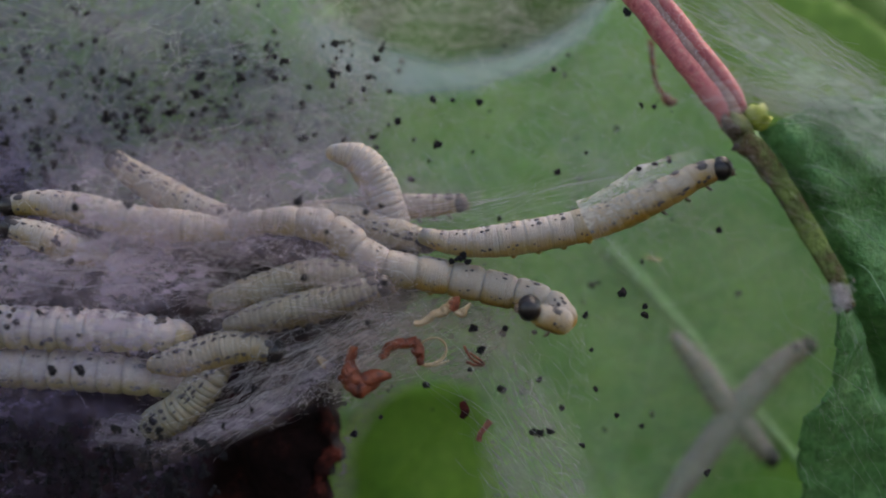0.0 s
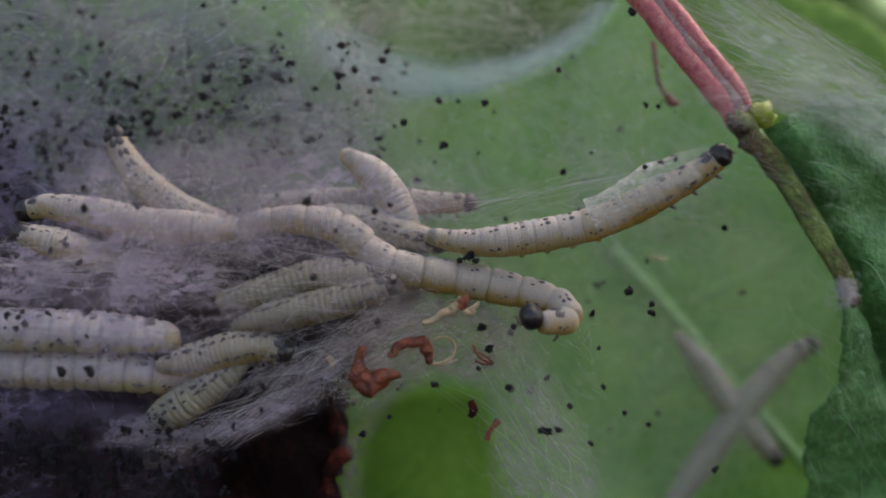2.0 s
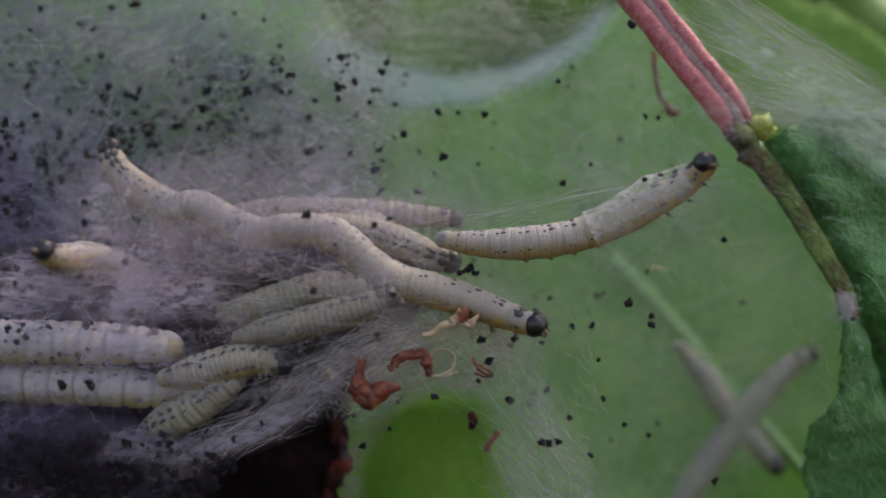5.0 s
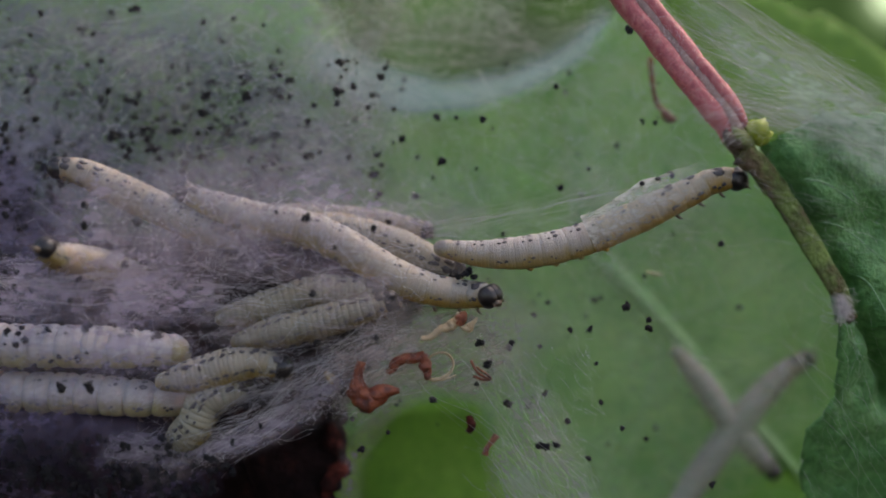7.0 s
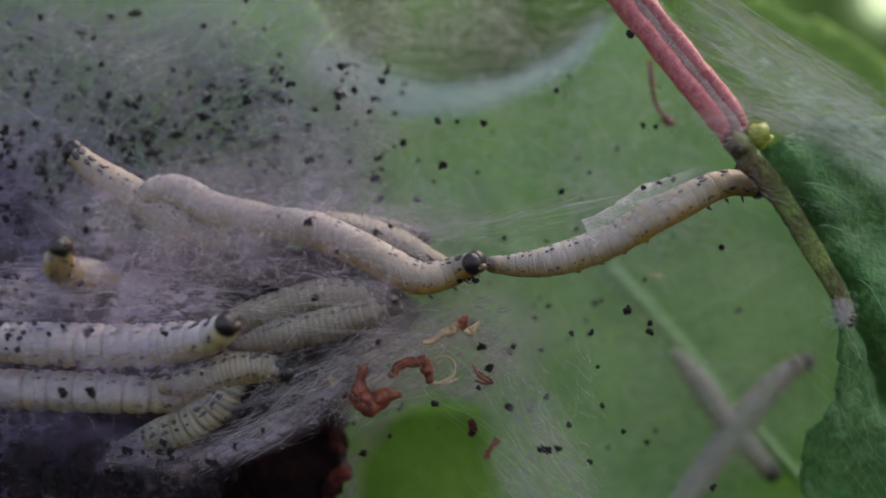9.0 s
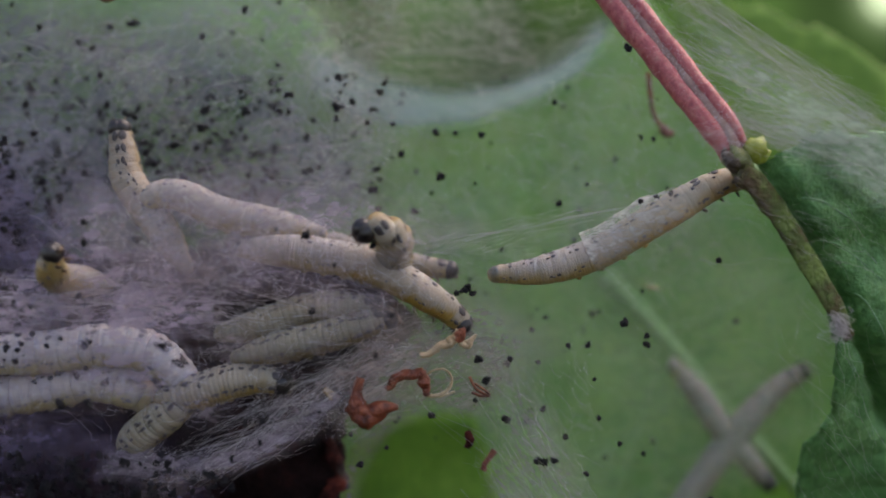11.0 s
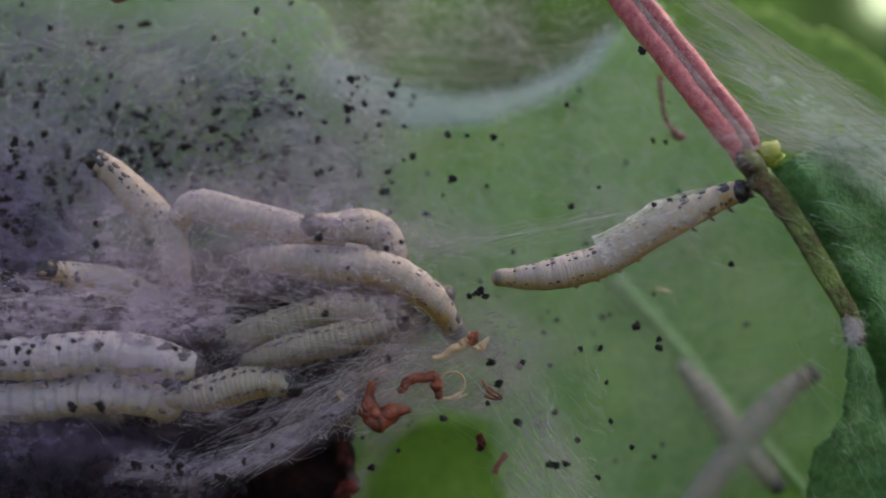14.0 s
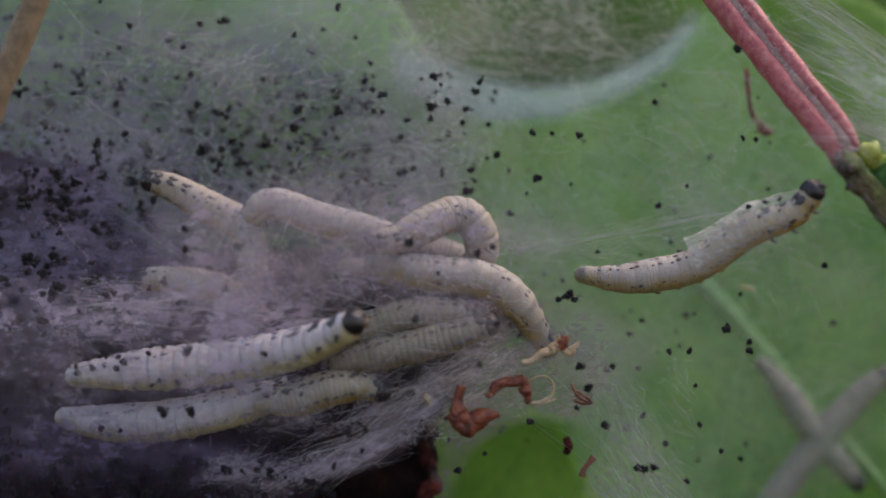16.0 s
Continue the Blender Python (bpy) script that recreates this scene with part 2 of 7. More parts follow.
SKIN_PINK = skin_material("skin_pink", (0.40, 0.340, 0.292), (0.36, 0.255, 0.105))
# Skin of the two far caterpillars, darkened in place of shade.
SKIN_FAR_SHADED = skin_material("skin_far_shaded", (0.33, 0.285, 0.27), (0.26, 0.20, 0.14))
SKIN_OLIVE = skin_material("skin_olive", (0.255, 0.225, 0.175), (0.17, 0.12, 0.05))
SKIN_CLEAR = skin_material("skin_clear", (0.365, 0.31, 0.255), (0.37, 0.235, 0.06))
SKIN_CREST = skin_material("skin_banded", (0.30, 0.265, 0.20), (0.20, 0.145, 0.05))
SKIN_AMBER = skin_material("skin_amber", (0.40, 0.33, 0.245), (0.40, 0.235, 0.05))
# Where a silk colour below leans violet, bluish sky light is painted in.
FILM_BACK = silk_film("silk_sheet_thin", 0.38, 0.5, (28, -40), 1.8, (0.28, 0.68), (0.60, 0.60, 0.67))
# Grey silk, darkened well below its own tone to shade the upper left.
FILM_GREY_SHADED = silk_film("silk_sheet_grey_shaded", 0.92, 0.6, (62, -18), 1.3, (0.08, 0.46), (0.135, 0.13, 0.175), 0.6)
# Silk darkened for the shadows in the gaps between caterpillars.
FILM_HEAP = silk_film("silk_sheet_spun", 0.80, 0.08, (18, 6), 1.6, (0.43, 0.62), (0.46, 0.38, 0.43), 0.85)
FILM_HAZE = silk_film("silk_haze", 0.36, 0.60, (-40, 35), 1.8, (0.15, 0.55), (0.46, 0.57, 0.43), 0.5)
FILM_MAUVE = silk_film("silk_sheet_mauve", 0.9, 0.45, (10, 70), 1.5, (0.2, 0.5), (0.36, 0.31, 0.43), 0.8)
# Silk coloured dark so that the lower left corner looks shaded.
FILM_DIMMED = silk_film("silk_sheet_dimmed", 0.7, 0.22, (10, 50), 1.5, (0.25, 0.55), (0.25, 0.20, 0.305), 0.85)
FILM_MID = silk_film("silk_sheet_drawn", 1.0, 0.10, (24, 34), 1.9, (0.34, 0.56), (0.72, 0.57, 0.56), 0.40)
FILM_DRAWN = silk_film("silk_sheet_streaked", 0.80, 0.0, (24, 12), 2.4, (0.38, 0.60), (0.50, 0.42, 0.43), 0.45)
FILM_CLOUD = silk_film("silk_cloud", 0.50, 0.50, (25, -50), 2.0, (0.2, 0.55), (0.56, 0.54, 0.56), 0.6)
FILM_PALE = silk_film("silk_sheet_pale", 1.0, 0.15, (6, 22), 2.4, (0.32, 0.48), (0.90, 0.75, 0.89), 0.85)
FILM_HAMMOCK = silk_film("silk_sheet_hammock", 1.0, 0.35, (20, 40), 1.9, (0.22, 0.46), (0.50, 0.42, 0.50), 0.7)
FILM_NEST = silk_film("silk_nest", 0.60, 0.30, (25, -50), 2.0, (0.2, 0.55), (0.48, 0.42, 0.40), 0.6)
FILM_GATHER = silk_film("silk_gathered", 0.85, 0.34, (22, -58), 2.2, (0.2, 0.5), (0.47, 0.42, 0.40), 0.45)
FILM_VEIL = silk_film("silk_veil", 0.66, 0.20, (14, 30), 1.8, (0.32, 0.62), (0.60, 0.50, 0.61), 0.8)
FILM_FAN = silk_film("silk_fan", 0.66, 0.22, (-52, -68), 2.4, (0.26, 0.55), (0.54, 0.51, 0.50), 0.25)
FILM_SIDE = silk_film("silk_side", 0.66, 0.17, (-34, -22), 3.6, (0.22, 0.6), (0.72, 0.82, 0.72), 0.35)
# Blue of the reflected sky, put into the silk's colour.
FILM_SKY_SHEEN = silk_film("silk_roll", 0.8, 0.75, (10, -20), 1.2, (0.1, 0.4), (0.50, 0.60, 0.68))
FILM_SLEEVE = silk_film("silk_sleeve", 0.60, 0.35, (24, 110), 1.6, (0.2, 0.5), (0.76, 0.74, 0.70), 0.7)
FILM_GAUZE = silk_film("silk_gauze", 0.44, 0.60, (14, 60), 1.8, (0.15, 0.45), (0.52, 0.45, 0.48), 0.6)
FILM_WOOL = silk_film("silk_wool_sheet", 0.85, 0.08, (-20, 40), 1.4, (0.42, 0.62), (0.44, 0.52, 0.45), 0.7)


# ---- building helpers ----
def v3(p):
    return Vector(p) / 1000


def part(name, bm, mat, parent, label=""):
    """Links a bmesh (or a mesh) as one mesh object under a thing or a part."""
    if isinstance(bm, bmesh.types.BMesh):
        me = bpy.data.meshes.new(name)
        bm.to_mesh(me)
        bm.free()
        for q in me.polygons:
            q.use_smooth = True
        for x in (mat if isinstance(mat, (list, tuple)) else [mat]):
            me.materials.append(x)
    else:
        me = bm
    ob = new(name, me)
    ob.parent = parent
    return tagged(ob, label)


def thing(name, place, label, category, group="", kind=""):
    ob = new(name)
    ob.empty_display_size = 0.001
    ob.location = v3(place)
    return tagged(ob, label, category, group, kind)


def smooth_line(pts, count):
    """Catmull-Rom through pts (Vectors), resampled to count points at even steps."""
    pts = [Vector(p) for p in pts]
    ext = [2 * pts[0] - pts[1], *pts, 2 * pts[-1] - pts[-2]]
    fine = []
    for i in range(1, len(ext) - 2):
        a, b, c, d = ext[i - 1:i + 3]
        for k in range(12):
            t = k / 12
            fine.append(0.5 * (2 * b + (c - a) * t + (2 * a - 5 * b + 4 * c - d) * t * t + (3 * b - a - 3 * c + d) * t ** 3))
    fine.append(pts[-1])
    run = [0.0]
    for a, b in zip(fine, fine[1:]):
        run.append(run[-1] + (b - a).length)
    out, j = [], 0
    for k in range(count):
        s = run[-1] * k / (count - 1)
        while j < len(run) - 2 and run[j + 1] < s:
            j += 1
        out.append(fine[j].lerp(fine[j + 1], (s - run[j]) / max(1e-9, run[j + 1] - run[j])))
    return out


def tube(bm, pts, radius, sides=8, flat=1.0, rough=0.0, index=0, seed=0):
    """A tapered tube along pts (mm); radius is a function of 0..1."""
    n = len(pts)
    up = Vector((0, -1, 0.3))
    rings = []
    for i, p in enumerate(pts):
        d = (pts[min(i + 1, n - 1)] - pts[max(i - 1, 0)]).normalized()
        side = d.cross(up)
        side = side.normalized() if side.length > 1e-4 else Vector((1, 0, 0))
        up = side.cross(d).normalized()
        r = radius(i / (n - 1))
        ring = []
        for k in range(sides):
            a = math.tau * k / sides
            q = r * (1 + rough * noise.noise(Vector((p.x * 1.3 + seed, k * 1.7, p.z * 1.3))))
            ring.append(bm.verts.new((p + side * math.cos(a) * q + up * math.sin(a) * q * flat) / 1000))
        rings.append(ring)
    for a, b in zip(rings, rings[1:]):
        for k in range(sides):
            f = bm.faces.new((a[k], a[(k + 1) % sides], b[(k + 1) % sides], b[k]))
            f.material_index = index
    for ring in (rings[0][::-1], rings[-1]):
        f = bm.faces.new(ring)
        f.material_index = index
    return bm


def unit_ball(u, v):
    """Points and faces of a unit sphere."""
    pts = [Vector((0, 0, 1))]
    for i in range(1, v):
        for k in range(u):
            a, b = math.pi * i / v, math.tau * k / u
            pts.append(Vector((math.sin(a) * math.cos(b), math.sin(a) * math.sin(b), math.cos(a))))
    pts.append(Vector((0, 0, -1)))
    faces, last = [], len(pts) - 1
    for k in range(u):
        n = (k + 1) % u
        faces.append((0, 1 + k, 1 + n))
        for i in range(v - 2):
            a = 1 + i * u
            faces.append((a + k, a + u + k, a + u + n, a + n))
        faces.append((last, last - u + n, last - u + k))
    return pts, faces


BALLS = {}


def lump(place, size, turn, rough, seed, u, v):
    if (u, v) not in BALLS:
        BALLS[u, v] = unit_ball(u, v)
    m = Matrix.LocRotScale(Vector(place) / 1000, Euler(turn), Vector(size) / 1000)
    shift = Vector((seed * 3.1, seed, 0))
    return [m @ (p * (1 + rough * noise.noise(p * 1.4 + shift))) for p in BALLS[u, v][0]], BALLS[u, v][1]


def blob(bm, place, size, turn=(0, 0, 0), rough=0.0, seed=0, index=0, u=10, v=7):
    """A lumpy ellipsoid, in mm."""
    pts, faces = lump(place, size, turn, rough, seed, u, v)
    vs = [bm.verts.new(p) for p in pts]
    for f in faces:
        bm.faces.new([vs[i] for i in f]).material_index = index


def sheet(name, outline, depth, step, mat, thick=0.0, teeth=0.0, pitch=2.0, hole=None, parent=None, thinning=0.0):
    """A sheet of any outline (mm, x and z), bent by depth(x, z)."""
    edge = []
    pts = [Vector((p[0], p[-1])) for p in outline]
    for a, b in zip(pts, pts[1:] + pts[:1]):
        n = max(1, round((b - a).length / (step * 0.5)))
        nor = Vector(((b - a).y, -(b - a).x)).normalized()
        for k in range(n):
            q = a.lerp(b, k / n)
            w = teeth * ((q.x * 0.8 + q.y) / pitch % 1.0 - 0.5) + 0.3 * teeth * noise.noise(Vector((q.x, q.y, 3)))
            edge.append(q + nor * w)
    loops = [edge] + ([[Vector((p[0], p[-1])) for p in hole]] if hole else [])
    vs, es = [], []
    for loop in loops:
        base = len(vs)
        vs += loop
        es += [(base + i, base + (i + 1) % len(loop)) for i in range(len(loop))]
    x0, x1 = min(p.x for p in edge), max(p.x for p in edge)
    z0, z1 = min(p.y for p in edge), max(p.y for p in edge)
    rnd = random.Random(5)
    for i in range(int((x1 - x0) / step)):
        for k in range(int((z1 - z0) / step)):
            vs.append(Vector((x0 + (i + 0.5 + rnd.uniform(-0.2, 0.2)) * step, z0 + (k + 0.5 + rnd.uniform(-0.2, 0.2)) * step)))
    co, _, faces, *_ = geometry.delaunay_2d_cdt(vs, es, [], 2 if hole else 1, 1e-5)
    me = bpy.data.meshes.new(name)
    me.from_pydata([(p.x / 1000, depth(p.x, p.y) / 1000, p.y / 1000) for p in co], [], [tuple(f) for f in faces])
    for q in me.polygons:
        q.use_smooth = True
    me.materials.append(mat)
    if thinning:
        # a web has fewer threads towards its edge
        rim = np.array([tuple(p) for p in edge])
        near = [float(np.sqrt(((rim - np.array((p.x, p.y))) ** 2).sum(1).min())) for p in co]
        me.attributes.new("thread_cover", "FLOAT", "POINT").data.foreach_set("value", [min(1.0, d / thinning) ** 1.3 for d in near])
    ob = new(name, me)
    ob.parent = parent
    if thick:
        s = ob.modifiers.new("thickness", "SOLIDIFY")
        s.thickness, s.offset = thick / 1000, 0
    return ob


def wave(x, z, size, height, seed=0):
    return height * noise.noise(Vector((x / size, z / size, seed)))


# ---- the large structure: leaves, petiole, dead leaf, distance ----
def main_depth(x, z):
    return 13.2 + wave(x, z, 18, 1.6) + wave(x, z, 5, 0.35, 4) + 0.0025 * (x - 8) ** 2 * (x < 8) * 0.3


leaf = tagged(sheet("leaf", [(-43.74, 13.00, 23.95), (-18.67, 13.00, 23.95), (-8.64, 13.00, 18.00), (-5.55, 13.00, 13.50), (-2.47, 13.00, 12.00), (2.54, 13.00, 11.90), (7.56, 13.00, 13.40), (11.61, 13.00, 16.60), (14.12, 13.00, 19.71), (17.20, 13.00, 15.08), (21.06, 13.00, 7.37), (29.93, 13.00, 0.81), (30.31, 13.00, -4.59), (29.93, 13.00, -23.49), (-10.95, 13.00, -27.35), (-43.74, 13.00, -23.49)], main_depth, 1.0, LEAF, 0.2),
              "large pale green leaf, underside, backlit and webbed over", "leaf")


def vein(pts, r, owner, depth, mat=VEIN, name="vein", lift=0.15):
    bm = bmesh.new()
    line = smooth_line([(p[0], depth(p[0], p[2]) - lift, p[2]) for p in pts], 26)
    line = [Vector((p.x, depth(p.x, p.z) - lift, p.z)) for p in line]
    tube(bm, line, lambda s: r * (1 - 0.5 * s), 8, 0.8, 0.1)
    return part(name, bm, mat, owner)


vein([(11.64, 13.00, -0.24), (15.30, 13.00, -4.11), (19.14, 13.00, -8.75), (22.60, 13.00, -12.61), (25.67, 13.00, -16.08), (28.35, 13.00, -19.16)], 0.62, leaf, main_depth)
for line in ([(15.30, 13.00, -4.11), (19.54, 13.00, -2.57), (24.56, 13.00, 0.50)], [(19.14, 13.00, -8.75), (23.77, 13.00, -6.82), (26.85, 13.00, -4.13)], [(15.30, 13.00, -4.11), (14.13, 13.00, -9.51), (11.80, 13.00, -16.45)],
             [(11.64, 13.00, -0.24), (9.51, 13.00, -4.87), (5.63, 13.00, -12.59)], [(11.64, 13.00, -0.24), (14.16, 13.00, 4.00), (16.10, 13.00, 9.79)], [(11.64, 13.00, -0.24), (4.51, 13.00, 4.02), (-0.11, 13.00, 9.84)],
             [(11.64, 13.00, -0.24), (-0.90, 13.00, 2.10), (-14.06, 13.00, 5.23), (-22.59, 13.00, 6.80)], [(-8.64, 13.00, 3.67), (-14.05, 13.00, 10.65), (-15.58, 13.00, 18.40)], [(-17.54, 13.00, 6.01), (-24.13, 13.00, 11.84), (-26.45, 13.00, 18.44)]):
    vein(line, 0.11, leaf, main_depth)


FOLD = (17.16, -5.20, 3.53)


def right_depth(x, z):
    """The dark leaf, with a deep fold along its midrib."""
    x += 0.4 * noise.noise(Vector((x * 0.5, z * 0.5, 3)))
    d = (x - 17.5) * 0.62 + (-(z - 4)) * 0.42
    e = 0.84 * (x - FOLD[0]) + 0.55 * (z - FOLD[2])
    return -5.2 + 1.6 * math.exp(-((e - 1.0) / 0.5) ** 2) + max(0, d) * 0.42 + wave(x, z, 6, 1.2, 7) + wave(x + z, z - x, 2.4, 0.45, 8) + wave(x, z, 0.9, 0.14, 9) + 0.25 * max(0, -3 - z)


dark_leaf = tagged(sheet("leaf", [(15.80, -4.00, 5.30), (16.60, -4.00, 5.95), (18.22, -4.00, 6.69), (19.70, -4.00, 7.72), (21.18, -4.00, 7.43), (30.06, -4.00, 8.61), (33.27, -4.00, -4.75), (32.44, -4.00, -21.04), (22.17, -1.00, -20.43), (21.48, -1.00, -14.44), (20.75, -1.00, -12.29), (20.60, -1.50, -9.84), (21.75, -2.00, -7.60), (21.43, -3.00, -4.83), (21.24, -3.50, -3.56), (20.83, -4.00, -1.89)], right_depth, 0.4, LEAF_DARK, 0.25, 0.2, 1.7),
                   "dark green leaf with silk strands on its surface", "leaf")
for line in ([(18.10, -3.00, 4.25), (20.06, -3.00, 3.94), (22.16, -3.00, 2.89), (25.18, -3.00, 1.84)], [(19.15, -3.00, 2.14), (21.26, -3.00, 1.69), (23.37, -3.00, 0.33), (25.78, -3.00, -1.78)], [(20.87, -2.00, -0.28), (22.86, -2.00, -1.20), (24.39, -2.00, -3.65), (26.23, -2.00, -6.71)], [(22.55, -2.00, -4.87), (21.94, -2.00, -7.32), (21.02, -2.00, -9.78)]):
    vein(line, 0.06, dark_leaf, right_depth, VEIN_DARK, lift=0.12)

window_leaf = tagged(sheet("leaf", [(-8.14, 12.00, -15.18), (-5.48, 12.00, -11.45), (-3.20, 12.00, -9.93), (0.23, 12.00, -9.40), (2.60, 12.00, -9.75), (3.30, 12.00, -12.14), (4.80, 12.00, -14.61), (6.69, 12.00, -17.46), (7.64, 12.00, -23.17), (-9.28, 12.00, -25.07)], lambda x, z: 12.2 + wave(x, z, 8, 0.4, 21), 1.0, LEAF_YOUNG, 0.2, 0.25, 2.4),
                     "bright yellow-green leaf seen below the web", "leaf")

vein([(-7.00, 12.00, -21.27), (-3.58, 12.00, -17.46), (-0.53, 12.00, -13.66), (1.75, 12.00, -10.61)], 0.15, window_leaf, lambda x, z: 12.2 + wave(x, z, 8, 0.4, 21), LEAF_YOUNG)

far_leaf = tagged(sheet("leaf", [(17.06, 18.0, 22.73), (20.64, 18.0, 20.02), (23.38, 18.0, 19.32), (26.34, 18.0, 18.5), (29.29, 18.0, 17.13), (31.41, 18.0, 15.67), (33.44, 18.0, 14.0), (36.48, 18.0, 11.28), (41.56, 18.0, 6.46), (40.69, 18.0, 0.15), (30.54, 18.0, 2.63), (23.38, 18.0, 7.64), (17.06, 18.0, 13.9)], lambda x, z: 18 + wave(x, z, 9, 0.8, 2), 1.0, LEAF_FAR, 0.25, 0.7, 1.9),
                  "bright yellow-green leaf with a serrated edge", "leaf")
vein([(17.81, 17.6, 17.6), (23.26, 17.6, 15.54), (28.29, 17.6, 13.06), (34.6, 17.6, 8.07)], 0.22, far_leaf, lambda x, z: 18 + wave(x, z, 9, 0.8, 2), LEAF_FAR)


def dead_depth(x, z):
    return 2.6 + wave(x, z, 5, 1.6, 11) + wave(x, z, 1.6, 0.5, 12)


# Reaches on beneath the web as a dark backing for shaded gaps.
dead = tagged(sheet("dead_leaf_and_shade", [(-34.14, 2.50, 7.46), (-25.89, 2.50, 6.47), (-24.40, 2.50, 4.66), (-23.91, 2.50, 2.67), (-21.27, 2.50, 1.02), (-12.68, 2.50, 1.62), (-4.76, 2.50, 0.43), (-0.96, 2.50, -2.61), (-2.77, 2.50, -4.92), (-5.42, 2.50, -8.22), (-5.61, 2.50, -10.86), (-5.15, 2.50, -11.86), (-6.08, 2.50, -13.51), (-5.91, 2.50, -17.14), (-15.98, 2.50, -21.76), (-34.14, 2.50, -18.46)], dead_depth, 0.6, DEAD_AND_SHADE, 0.3, 0.5, 1.4),
              "withered dark leaf beneath the web, partly standing in for shade", "dead leaf")

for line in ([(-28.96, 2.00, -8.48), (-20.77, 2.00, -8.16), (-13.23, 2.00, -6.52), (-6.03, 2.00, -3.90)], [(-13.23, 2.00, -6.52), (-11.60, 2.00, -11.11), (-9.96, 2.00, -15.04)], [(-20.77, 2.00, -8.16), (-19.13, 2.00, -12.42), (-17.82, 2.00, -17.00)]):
    vein(line, 0.3, dead, dead_depth, DEAD_AND_SHADE, "rib", 0.2)
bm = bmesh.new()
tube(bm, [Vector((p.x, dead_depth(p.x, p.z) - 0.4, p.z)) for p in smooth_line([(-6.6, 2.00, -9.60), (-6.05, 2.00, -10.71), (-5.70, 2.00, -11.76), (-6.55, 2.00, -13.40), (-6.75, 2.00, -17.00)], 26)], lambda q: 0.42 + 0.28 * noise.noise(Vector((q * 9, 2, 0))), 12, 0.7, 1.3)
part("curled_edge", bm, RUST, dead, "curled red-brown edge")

# Foliage set to glow, also lighting the leaf from behind; pale patch for sky.
m, n, l, out, mp = material("glowing_foliage")
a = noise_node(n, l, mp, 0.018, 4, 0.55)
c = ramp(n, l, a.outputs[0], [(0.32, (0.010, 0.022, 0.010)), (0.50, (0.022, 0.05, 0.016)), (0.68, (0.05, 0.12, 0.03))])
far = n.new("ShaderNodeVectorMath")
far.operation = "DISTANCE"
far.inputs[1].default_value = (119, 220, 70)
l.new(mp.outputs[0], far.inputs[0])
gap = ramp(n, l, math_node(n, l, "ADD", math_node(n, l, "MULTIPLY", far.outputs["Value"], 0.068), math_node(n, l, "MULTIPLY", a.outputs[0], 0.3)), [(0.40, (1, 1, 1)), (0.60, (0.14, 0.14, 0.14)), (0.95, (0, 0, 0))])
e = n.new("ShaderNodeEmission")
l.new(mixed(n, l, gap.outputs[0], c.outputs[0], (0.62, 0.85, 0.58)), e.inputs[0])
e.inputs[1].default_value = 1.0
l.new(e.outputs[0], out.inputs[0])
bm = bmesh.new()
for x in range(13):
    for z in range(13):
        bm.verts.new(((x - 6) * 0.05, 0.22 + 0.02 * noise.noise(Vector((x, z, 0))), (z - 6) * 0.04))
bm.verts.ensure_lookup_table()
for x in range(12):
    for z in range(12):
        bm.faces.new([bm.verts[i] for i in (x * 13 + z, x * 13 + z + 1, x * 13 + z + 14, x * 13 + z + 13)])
backdrop = tagged(part("backdrop", bm, m, None), "glowing backdrop of blurred green foliage and sky", "backdrop", kind="structure")


